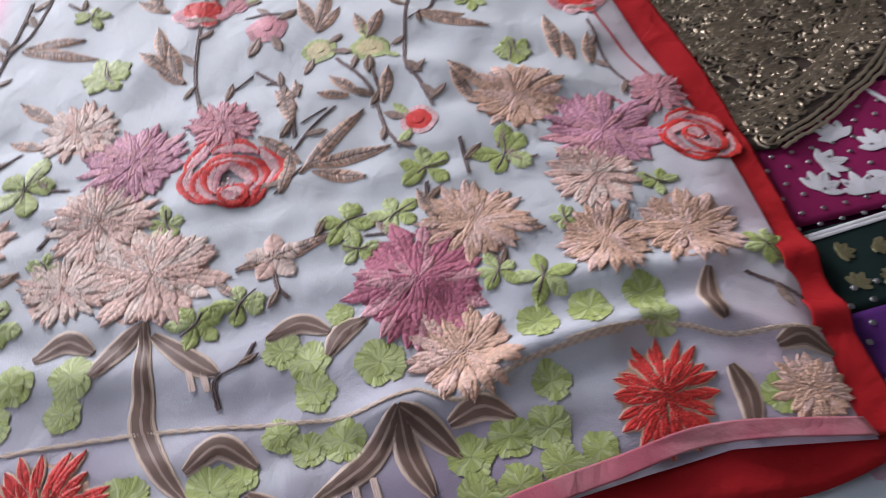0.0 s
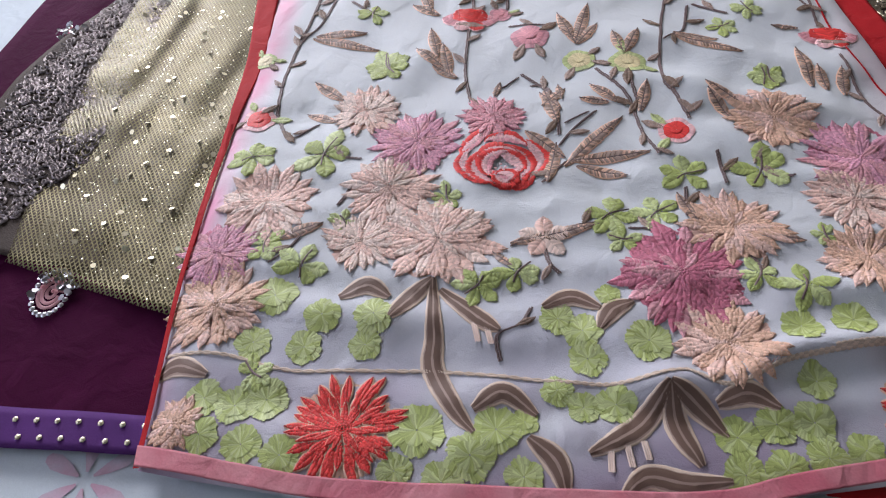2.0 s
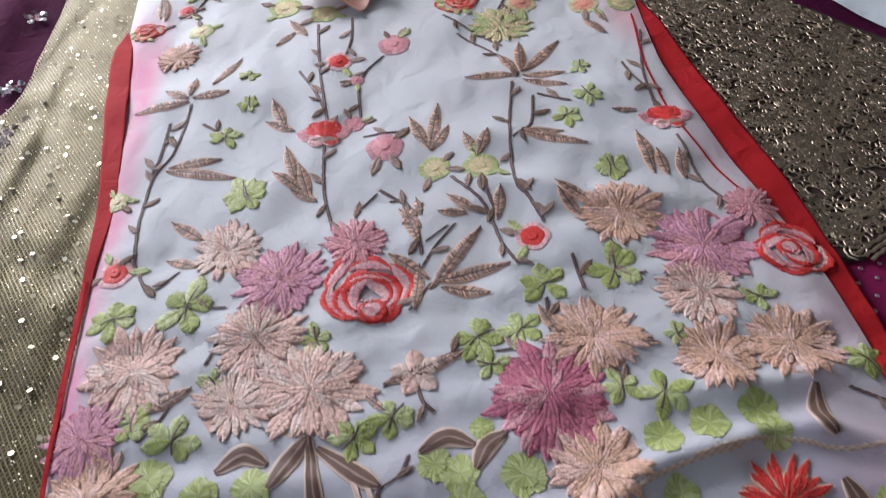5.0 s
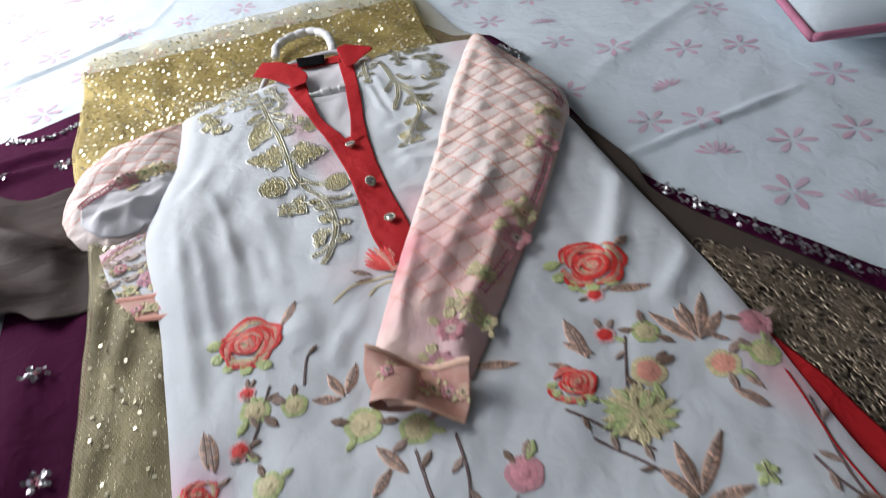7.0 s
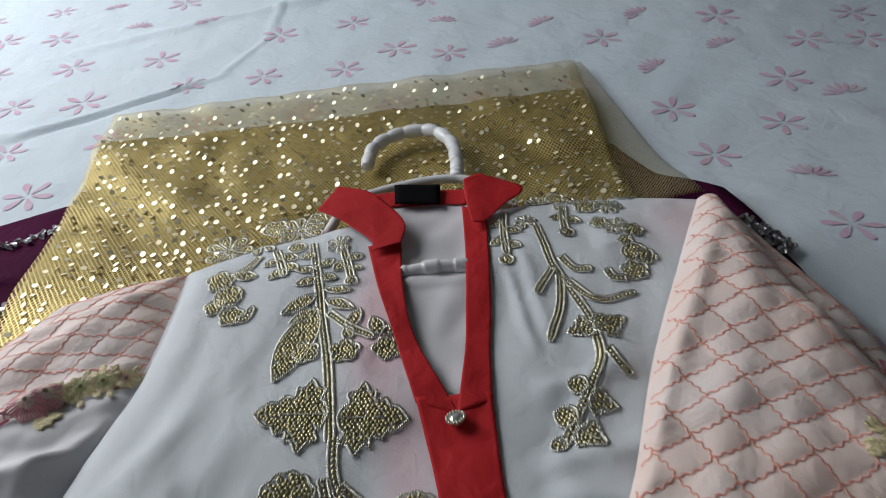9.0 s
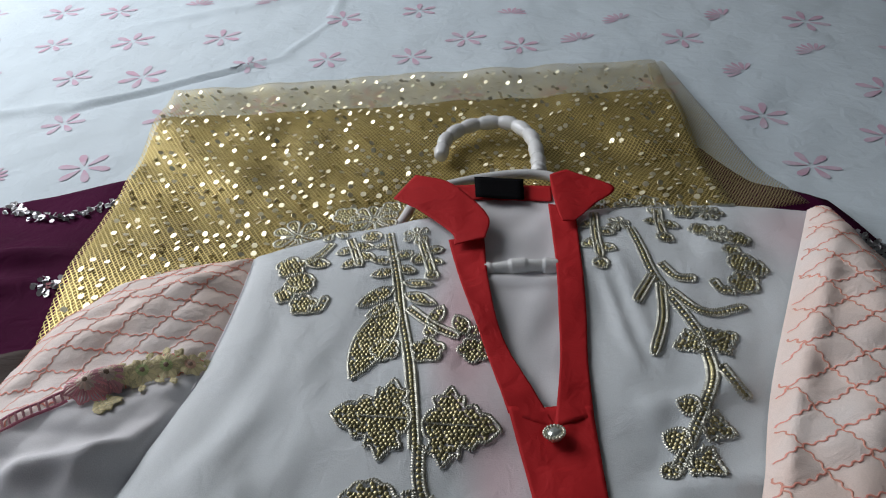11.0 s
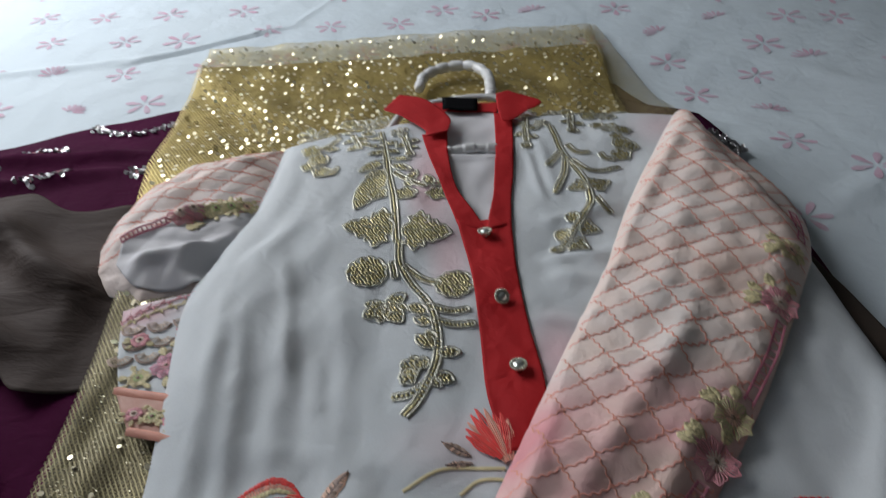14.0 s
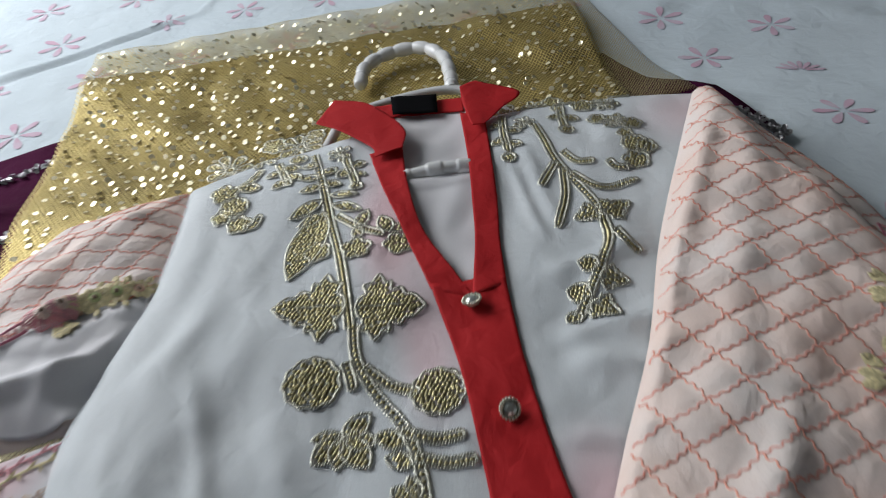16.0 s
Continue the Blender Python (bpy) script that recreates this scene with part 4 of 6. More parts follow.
y = y + 0.045 * np.clip(1 - (y + 0.03) / 0.08, 0, 1)
v = np.stack([x * 1.0 + 0.001, y, np.minimum(kurta_z(x, y) - 0.004, bed_z(x, np.minimum(y, 1.05)) + 0.013)], -1).reshape(-1, 3)
mesh_ob("back_panel", v, grid_faces(120, 60), M_LINING, kurta)
cloth("neck_lining", [(-0.080, 1.118), (-0.075, 1.04), (-0.05, 0.96), (-0.035, 0.89)], [(0.030, 1.124), (0.030, 1.04), (0.015, 0.96), (0.01, 0.89)], 30, 50, lambda x, y: kurta_z(x, np.minimum(y, 1.08)) - 0.0035 + 0.0010 * waves(x, y, 77, 0.02) + fold(x, y, -0.05, 1.018, 0.01, 1.016, 0.004, 0.004), M_LINING, kurta, "white inner back of the neck")

# facings and bindings in red
cloth("right_slit_facing", [(0.244, 0.470), (0.246, 0.400), (0.254, 0.330), (0.268, 0.267), (0.284, 0.200), (0.287, 0.120), (0.288, 0.060), (0.286, 0.000)],
      [(0.254, 0.516), (0.268, 0.449), (0.281, 0.357), (0.297, 0.266), (0.303, 0.197), (0.306, 0.120), (0.308, 0.050), (0.314, -0.004)], 14, 120, lambda x, y: np.maximum(kurta_z(np.minimum(x, 0.25), y) - 0.006, brown_z(x, y) + 0.004), M_RED, kurta, "wide red facing of the open side slit")
cloth("left_slit_facing", [(-0.224, 0.526), (-0.231, 0.490), (-0.222, 0.412), (-0.208, 0.310), (-0.201, 0.215), (-0.194, 0.10)],
      [(-0.217, 0.518), (-0.212, 0.485), (-0.203, 0.409), (-0.194, 0.308), (-0.1955, 0.214), (-0.1905, 0.10)], 10, 90, lambda x, y: kurta_z(np.maximum(x, -0.185), y) - 0.001, M_RED, kurta, "red facing of the side slit")
hem_line = [(-0.180, -0.021), (-0.130, -0.0275), (-0.085, -0.0325), (0.0, -0.032), (0.06, -0.031), (0.10, -0.028), (0.13, -0.0195), (0.174, -0.009), (0.224, 0.002), (0.294, -0.003)]
hem_up = [(-0.182, -0.010), (-0.130, -0.0175), (-0.085, -0.0225), (0.0, -0.022), (0.06, -0.021), (0.10, -0.018), (0.13, -0.0095), (0.174, 0.001), (0.224, 0.011), (0.290, 0.006)]
cloth("hem_binding", hem_up, hem_line, 10, 140, lambda x, y: kurta_z(x, np.maximum(y, 0.004)) * 0.75 + 0.0075, M_PINKHEM, kurta, "rosy pink bound hem")
cloth("red_underflap", [(0.12, 0.020), (0.20, 0.030), (0.26, 0.030), (0.308, 0.026)], [(0.15, -0.014), (0.235, -0.022), (0.27, -0.020), (0.318, -0.006)], 8, 40, lambda x, y: bed_z(x, y) + 0.006 + 0.002 * np.sin(x * 90), M_RED, kurta, "turned red inner hem")


def piping(pts, width, material, height=kurta_z, name="piping", lift=0.0008):
    T = Threads()
    p = curve_points(pts, 90)
    T.strands([p], lift, width, width * 1.2)
    return T.put(name, height, [material], kurta)


piping([(-0.180, -0.021), (-0.190, 0.072), (-0.1955, 0.170), (-0.199, 0.23)], 0.0016, M_RED, lambda x, y: kurta_z(x, y) + 0.002)
piping([(0.242, 0.470), (0.234, 0.385), (0.238, 0.32), (0.252, 0.265), (0.277, 0.205)], 0.0009, M_RED)
piping([(-0.206, 1.062), (-0.209, 1.00), (-0.219, 0.945), (-0.236, 0.895)], 0.0009, M_LINING, name="seam")
over = lambda h: (lambda x, y: kurta_z(x, np.minimum(y, 1.085)) + h)
cloth("placket", [(-0.036, 0.912), (-0.027, 0.851), (-0.024, 0.79), (-0.022, 0.731), (-0.012, 0.69)], [(0.009, 0.912), (0.008, 0.848), (0.011, 0.79), (0.015, 0.745), (0.016, 0.69)], 20, 70, lambda x, y: kurta_z(x, y) + 0.0022 + 0.0006 * waves(x, y, 3, 0.012), M_RED, kurta, "red button placket, slightly puckered")
cloth("left_neck_strip", [(-0.066, 1.060), (-0.058, 1.010), (-0.048, 0.965), (-0.036, 0.908)], [(-0.041, 1.062), (-0.0405, 1.010), (-0.034, 0.960), (-0.0115, 0.899)], 14, 60, lambda x, y: kurta_z(x, y) + 0.0024 + 0.0005 * waves(x, y, 4, 0.012), M_RED, kurta, "red neck facing")
cloth("right_neck_strip", [(0.008, 1.100), (0.005, 1.035), (0.0005, 0.985), (-0.004, 0.944), (-0.0125, 0.899)], [(0.026, 1.090), (0.022, 1.035), (0.0175, 0.985), (0.012, 0.944), (0.009, 0.906)], 12, 60, lambda x, y: kurta_z(x, np.minimum(y, 1.08)) + 0.0024 + 0.0005 * waves(x, y, 6, 0.012), M_RED, kurta, "red neck facing")
cloth("left_collar", [(-0.106, 1.106), (-0.086, 1.088), (-0.064, 1.062), (-0.062, 1.049)], [(-0.090, 1.132), (-0.064, 1.117), (-0.038, 1.078), (-0.0405, 1.052)], 18, 40, lambda x, y: kurta_z(x, np.minimum(y, 1.075)) + 0.005 + 0.004 * smooth(-0.09, -0.04, x) + 0.004 * smooth(1.06, 1.12, y), M_RED, kurta, "red stand collar folded open")
cloth("right_collar", [(0.012, 1.126), (0.011, 1.105), (0.012, 1.085), (0.014, 1.068)], [(0.026, 1.134), (0.058, 1.112), (0.040, 1.090), (0.022, 1.068)], 18, 40, lambda x, y: kurta_z(x, np.minimum(y, 1.075)) + 0.005 + 0.004 * smooth(0.04, 0.01, x), M_RED, kurta, "red stand collar folded open")
cloth("back_neck_band", [(-0.086, 1.130), (-0.05, 1.134), (-0.01, 1.132), (0.014, 1.128)], [(-0.070, 1.112), (-0.05, 1.114), (-0.01, 1.112), (0.012, 1.108)], 8, 40, lambda x, y: kurta_z(x, np.minimum(y, 1.07)) - 0.003, M_RED, kurta, "red back neck band")
cloth("neck_label", [(-0.045, 1.138), (-0.045, 1.111)], [(-0.007, 1.134), (-0.009, 1.107)], 8, 8, lambda x, y: kurta_z(x, np.minimum(y, 1.07)) + 0.0015, M_LABEL, kurta, "black woven neck label")


def button(x, y, tilt):
    """A crystal button in a beaded ring."""
    z = float(kurta_z(np.array(x), np.array(y))) + 0.0055
    m = Matrix.Translation((x, y, z)) @ Matrix.Rotation(tilt, 4, "X") @ Matrix.Rotation(tilt * 0.5, 4, "Y")
    bm = bmesh.new()
    bmesh.ops.create_cone(bm, cap_ends=True, segments=20, radius1=0.0042, radius2=0.0052, depth=0.003)
    for k in range(18):
        a = k * math.tau / 18
        bmesh.ops.create_uvsphere(bm, u_segments=6, v_segments=4, radius=0.0010, matrix=Matrix.Translation((0.0052 * math.cos(a), 0.0052 * math.sin(a), 0.0016)))
    bmesh.ops.create_cone(bm, cap_ends=True, segments=8, radius1=0.0015, radius2=0.0015, depth=0.003, matrix=Matrix.Translation((0, 0, -0.0025)))
    bm.transform(m)
    b = part("button", bm, M_PEARL, kurta, "crystal button in a beaded metal rim")
    bm = bmesh.new()
    bmesh.ops.create_uvsphere(bm, u_segments=10, v_segments=6, radius=0.0040, matrix=Matrix.Translation((0, 0, 0.0010)) @ Matrix.Diagonal((1, 1, 0.55, 1)))
    bm.transform(m)
    c = part("crystal", bm, M_CRYSTAL, b, "clear faceted crystal")
    c.data.polygons.foreach_set("use_smooth", [False] * len(c.data.polygons))


button(-0.0135, 0.893, -0.25)
button(-0.0065, 0.818, 0.55)
button(-0.0005, 0.752, -0.1)

# ---- sleeves ----
cloth("right_sleeve", SL, SR, 90, 200, sleeve_z, M_SLEEVE, kurta, "peach chiffon sleeve with coral diamond stitching, flushed pink towards the cuff")
CUFF_L, CUFF_R = [(-0.057, 0.589), (-0.063, 0.570), (-0.061, 0.552), (-0.052, 0.536)], [(0.017, 0.545), (0.012, 0.530), (0.006, 0.517), (-0.001, 0.506)]


def cuff_z(x, y):
    return kurta_z(x, y) + 0.012 + 0.009 * np.sin((x + 0.06) * 95 + (y - 0.55) * 30) + 0.006 * smooth(0.52, 0.56, y)


cloth("right_cuff", CUFF_L, CUFF_R, 50, 24, cuff_z, M_CUFF, kurta, "peach embroidered cuff")
mouth = Matrix.Translation((-0.043, 0.547, 0.037)) @ Matrix.Rotation(radians(-22), 4, "Z") @ Matrix.Diagonal((1.25, 1, 0.62, 1)) @ Matrix.Rotation(radians(90), 4, "X")
bm = bmesh.new()
for rad, dep in ((0.0150, 0.030), (0.0135, 0.029)):
    bmesh.ops.create_cone(bm, cap_ends=False, segments=28, radius1=rad * 0.96, radius2=rad, depth=dep)
bm.transform(mouth)
part("cuff_fold", bm, M_CUFF, kurta, "rolled end of the peach cuff")
# dark disc set inside the roll: shade of its hollow given as colour
bm = bmesh.new()
bmesh.ops.create_circle(bm, cap_ends=True, segments=24, radius=0.0134, matrix=Matrix.Translation((0, 0, 0.004)))
bm.transform(mouth)
part("cuff_shade_disc", bm, M_DARKIN, kurta, "dark disc for the shade inside the folded cuff")
cloth("left_sleeve", TL, TR, 70, 110, puff_z, M_SLEEVE_L, kurta, "peach chiffon sleeve folded back on itself")
cloth("sleeve_inside", [(-0.312, 0.906), (-0.292, 0.920), (-0.270, 0.931), (-0.245, 0.944), (-0.216, 0.956)], [(-0.316, 0.888), (-0.296, 0.866), (-0.270, 0.860), (-0.244, 0.868), (-0.222, 0.905)], 30, 40, lambda x, y: puff_z(x, y) + 0.0022 + 0.0012 * waves(x, y, 58, 0.02, (0.5, 1.5)), M_LINING, kurta, "plain white inside of the folded sleeve")
cloth("left_forearm", FL, FR, 40, 60, forearm_z, M_KURTA, kurta, "lower sleeve with embroidered band")
LC_L, LC_R = [(-0.273, 0.758), (-0.262, 0.738), (-0.252, 0.722)], [(-0.205, 0.742), (-0.20, 0.727), (-0.195, 0.708)]
cloth("left_cuff", LC_L, LC_R, 30, 16, lambda x, y: forearm_z(x, y) + 0.003, M_CUFF, kurta, "peach embroidered cuff")
for pts in (LC_L[0:1] + LC_R[0:1], LC_L[-1:] + LC_R[-1:]):
    T = Threads()
    T.strands([curve_points(pts, 40)], 0.003, 0.0034, 0.006)
    T.put("cuff_roll", forearm_z, [T_CORAL], kurta)
for pts in (CUFF_L[0:1] + CUFF_R[0:1], CUFF_L[-1:] + CUFF_R[-1:]):
    T = Threads()
    T.strands([curve_points(pts, 40)], 0.001, 0.0022, 0.003)
    T.put("cuff_roll", cuff_z, [T_TAN], kurta)


def lattice(poly, mid, height, angles, gaps, seed, margin=0.002, keep=None):
    """Crossing rows of coral stitching clipped to a piece of cloth, the first set sagging between the crossings."""
    rng = np.random.RandomState(seed)
    for i, (ang, gap) in enumerate(zip(angles, gaps)):
        d, s = np.array((math.cos(ang), math.sin(ang))), np.array((-math.sin(ang), math.cos(ang)))
        for k in range(-26, 27):
            q = np.linspace(-0.45, 0.45, 640)
            p = mid + d * q[:, None] + s * k * gap
            phase = across(p[:, 0], p[:, 1], mid, angles[1 - i]) / gaps[1 - i]
            bend = (-0.0021 if i == 0 else 0.0008) * (np.abs(np.sin(math.pi * phase)) - 0.64) + 0.0014 * np.sin(q * 23 + rng.uniform(0, 6))
            p = p + s * bend[:, None]
            ok = inside_depth(p[:, 0], p[:, 1], poly) > margin
            if keep is not None:
                ok &= keep(p[:, 0], p[:, 1])
            runs = np.split(np.arange(len(q)), np.where(np.diff(ok.astype(int)) != 0)[0] + 1)
            T = Threads()
            for run in runs:
                if ok[run[0]] and len(run) > 8:
                    w = p[run] + s * (0.0006 * np.where(run // 2 % 2, 1, -1))[:, None]
                    T.strands([w], 0.0003, 0.00050 if i == 0 else 0.00045, 0.0007)
            if T.n:
                T.put("stitching", height, [T_STITCH if i == 0 else T_CORAL], kurta)


lattice(S_OUT, S_MID, sleeve_z, S_LINES, S_GAPS, 3, keep=lambda x, y: y > 0.625)
lattice(T_OUT, T_MID, puff_z, T_LINES, T_GAPS, 5, keep=lambda x, y: (y > 0.945 + (x + 0.22) * 0.5) | (x < -0.325))

# ---- hanger ----
hanger = thing("clothes_hanger", "white plastic hanger with a beaded hook inside the kurta", "hanger")
v, f = tube([(-0.073, 1.210, 0.004), (-0.066, 1.240, 0.006), (-0.042, 1.257, 0.008), (-0.010, 1.254, 0.010), (0.008, 1.225, 0.012), (0.010, 1.185, 0.014), (0.008, 1.158, 0.016)],
            lambda s: 0.0047 + 0.0020 * abs(math.sin(s * 11 * math.pi)) ** 0.5 if s < 0.97 else 0.0055, 14, 150)
mesh_ob("hook", v, f, M_PLASTIC, hanger, "curved hook with bead-like segments")
v, f = tube([(-0.14, 1.05, 0.006), (-0.105, 1.105, 0.010), (-0.078, 1.146, 0.014), (0.006, 1.158, 0.016), (0.045, 1.12, 0.012), (0.10, 1.05, 0.006)], 0.0042, 10, 60)
mesh_ob("shoulder_bar", v, f, M_PLASTIC, hanger)
zb = float(kurta_z(np.array(-0.02), np.array(1.03))) - 0.0015
v, f = tube([(-0.058, 1.027, zb - 0.007), (-0.045, 1.029, zb - 0.002), (-0.02, 1.031, zb), (0.003, 1.030, zb - 0.001), (0.014, 1.027, zb - 0.007)], lambda s: 0.0046 + 0.0012 * (math.sin(s * 9 * math.pi) > 0), 12, 90)
mesh_ob("lower_bar", v, f, M_PLASTIC, hanger, "notched lower bar seen through the neck opening")

# ---- embroidery ----
rng = np.random.RandomState(99)


def petal(T, x, y, ang, start, end, wide, n, lift, slot=0, hw=0.0005, k=5, mixed=False):
    """A long petal of strands running from its root to its tip."""
    w = np.linspace(0, 1, k)
    d, s = np.array((math.cos(ang), math.sin(ang))), np.array((-math.sin(ang), math.cos(ang)))
    o = np.linspace(-1, 1, n) + rng.normal(0, 0.05, n)
    shape = np.sin(math.pi * (0.10 + 0.84 * w ** 1.25)) ** 0.6
    reach = start + (end - start) * (w[None] * (1 - 0.24 * np.abs(o[:, None]) ** 1.8 * w[None]))
    xy = np.array((x, y)) + d * reach[..., None] + s * (o[:, None] * 0.5 * wide * shape[None])[..., None]
    T.strands(xy, lift + 0.0007 * np.sin(math.pi * w)[None] * (1 - 0.7 * np.abs(o[:, None])) + rng.uniform(0, 0.0004, n)[:, None], hw, 0.0007, np.where(rng.rand(n) < 0.2, 1 - slot, slot) if mixed else slot)


def satin(T, base, tip, wide, lift, slot=0, gap=0.0010, hw=0.00062, round_=False, rim=None, mix=False):
    """A leaf of slanting strands on either side of a midrib."""
    base, tip = np.array(base, float), np.array(tip, float)
    ln = math.dist(base, tip)
    d = (tip - base) / ln
    s = np.array((-d[1], d[0]))
    n = max(5, int(ln / gap))
    q = (np.arange(n) + 0.5) / n
    half = 0.5 * wide * (np.sqrt(np.clip(1 - (2 * q - 1) ** 2, 0, 1)) * (1 + 0.10 * np.sin(q * 19)) if round_ else np.sin(math.pi * q ** 0.85) ** 0.9)
    for side in (-1, 1):
        e = half * (1 + rng.normal(0, 0.05, n))
        lean = 0.55 * e
        w = np.linspace(0, 1, 4)
        p = base + d * ((q * ln)[:, None] + lean[:, None] * w[None] - 0.3 * wide * 0.3)[..., None] + s * (side * e[:, None] * w[None])[..., None]
        T.strands(p, lift + 0.0006 * np.sin(math.pi * (0.15 + 0.85 * w))[None] + rng.uniform(0, 0.0004, n)[:, None], hw, 0.0006, rng.choice((0, 1, 1, 2), n) if mix else slot)
        if rim is not None:
            edge = base + d * (q * ln + lean * 1.0 - 0.09 * wide)[:, None] + s * (side * e * 1.02)[:, None]
            T.strands([edge], lift, 0.0007, 0.0011, rim)


def mum(x, y, r, col):
    """A chrysanthemum of three rings of narrow stitched petals over a fan of deeper stitches for the shade between
    them.
    """
    T = Threads()
    r *= 1.13
    red = col is SCARLET
    # deeper thread below, except on red: shade between petals put into colour
    under = T_TAN if red else T_CLAY if col[0] in (T_CREAM, T_PEACH, T_TAN) else T_BISCUIT if col is CREAMGREEN else T_MAROON
    n = max(24, int(math.tau * r / 0.0012))
    th = np.linspace(0, math.tau, n, endpoint=False)
    out = r * (0.80 + 0.05 * np.sin(th * 7 + rng.uniform(0, 6)) + rng.normal(0, 0.02, n))
    w = np.array((0.03, 0.5, 1.0))
    T.strands(np.stack([x + out[:, None] * w * np.cos(th[:, None]), y + out[:, None] * w * np.sin(th[:, None])], -1), 0.0001, 0.0010, 0.0002, 2)
    for count, a, b, lift in ((24, 0.44, 1.03, 0.0003), (20, 0.25, 0.79, 0.0006), (13, 0.02, 0.50, 0.0009)):
        count = int(count * (0.8 if r < 0.02 else 1))
        off, squash = rng.uniform(0, 6), rng.uniform(0, math.pi)
        for k in range(count):
            ang = off + k * math.tau / count + rng.normal(0, 0.07)
            end = b * r * rng.uniform(0.86, 1.10) * (1 + 0.07 * math.cos(2 * (ang - squash)))
            wide = math.tau * r * (0.4 * a + 0.6 * b) / count * rng.uniform(0.92, 1.12)
            wide *= 0.74 if red else 1.0
            slot = 1 if not red and rng.rand() < 0.35 else 0
            turn = ang + rng.normal(0, 0.10)
            root = (x + a * r * math.cos(ang), y + a * r * math.sin(ang))
            tip = (root[0] + (end - a * r) * math.cos(turn), root[1] + (end - a * r) * math.sin(turn))
            satin(T, root, tip, wide, lift + rng.uniform(0, 0.0004), slot, gap=0.0013, hw=0.00075, rim=1 if red else None)
    T.put("embroidered_flower", kurta_z, list(col) + [under], kurta)


def rose(x, y, r, col):
    """A cabbage rose of overlapping satin-stitched petals with bright rims."""
    T = Threads()
    r *= 0.86 if col is BLUSH else 1.06
    for q, arcs, lift in ((1.0, 5, 0.0003), (0.76, 4, 0.0008), (0.52, 3, 0.0013), (0.30, 2, 0.0018)):
        off = rng.uniform(0, 6)
        cx, cy = x + rng.normal(0, 0.10 * r), y + rng.normal(0, 0.10 * r)
        for k in range(arcs):
            mid, span = off + k * math.tau / arcs + rng.normal(0, 0.22), math.tau / arcs * rng.uniform(0.56, 0.74)
            size = rng.uniform(0.84, 1.12)
            n = max(8, int(2 * span * r * q / 0.0010))
            e = np.linspace(-1, 1, n)
            th = mid + e * span
            bulge = np.cos(e * math.pi / 2)
            outer = size * r * q * (0.74 + 0.27 * bulge ** 0.7 + 0.025 * np.sin(e * 6 + k)) + rng.normal(0, 0.0003, n)
            inner = np.maximum(outer - r * 0.34 * (0.12 + bulge), 0.01 * r)
            tooth = 0.05 * np.where(np.arange(n) % 2, 1, -1)
            cut = outer - (outer - inner) * (0.38 + 0.05 * np.sin(e * 5 + k) + tooth)
            pale = outer - (outer - inner) * (0.68 + tooth)
            up = lift + 0.00025 * (k % 3)
            for a, b, slot in ((outer, cut, 0), (cut, pale, 1), (pale, inner, (4, 1, 4)[k % 3] if col is not BLUSH else (3, 1, 0)[k % 3])):
                w = np.linspace(0, 1, 3)
                rad = a[:, None] + (b - a)[:, None] * w[None]
                T.strands(np.stack([cx + rad * np.cos(th[:, None] + 0.04 * w[None]), cy + 0.93 * rad * np.sin(th[:, None] + 0.04 * w[None])], -1), up + 0.0005 * np.sin(math.pi * w)[None], 0.0006, 0.0007, slot)
    T.beads([(x + rng.normal(0, r * 0.07), y + rng.normal(0, r * 0.07)) for _ in range(7)], 0.003, 0.0010, 1)
    if col is BLUSH:
        for k in range(5):
            a = math.pi * 1.12 + (k - 1.5) * 0.52
            satin(T, (x + 0.75 * r * math.cos(a), y + 0.75 * r * math.sin(a)), (x + 1.25 * r * math.cos(a + 0.35), y + 1.12 * r * math.sin(a + 0.2)), 0.35 * r, 0.0003, 2)
    T.put("embroidered_rose", kurta_z, list(col) + [T_LIME, T_BISCUIT, T_PINK], kurta)


def bud(x, y, r, col):
    """A small round blossom with a paler rim."""
    T = Threads()
    n = max(14, int(math.tau * r / 0.0010))
    th = np.linspace(0, math.tau, n, endpoint=False)
    out = r * (0.92 + 0.10 * np.abs(np.sin(th * 2.5 + rng.uniform(0, 3))))
    for a, b, slot, lift in ((out * 1.08, out * 0.64, 1, 0.0003), (out * 0.74, out * 0.22, 0, 0.0007), (out * 0.32, out * 0.02, 0, 0.0014)):
        w = np.linspace(0, 1, 3)
        rad = a[:, None] + (b - a)[:, None] * w[None]
        T.strands(np.stack([x + rad * np.cos(th[:, None]), y + rad * np.sin(th[:, None])], -1), lift + 0.0004 * np.sin(math.pi * w)[None], 0.0006, 0.0006, slot)
    for k in range(3 if r > 0.006 else 1):
        a = rng.uniform(0, math.tau)
        ln = rng.uniform(0.7, 1.1) * r + 0.004
        c, d = math.cos(a), math.sin(a)
        satin(T, (x + 0.8 * r * c, y + 0.8 * r * d), (x + (0.8 * r + ln) * c, y + (0.8 * r + ln) * d), 0.42 * ln, 0.0003, rng.choice((2, 3, 4)))
    T.put("embroidered_bud", kurta_z, list(col) + [T_BROWN, T_DUSK, T_LIME], kurta)


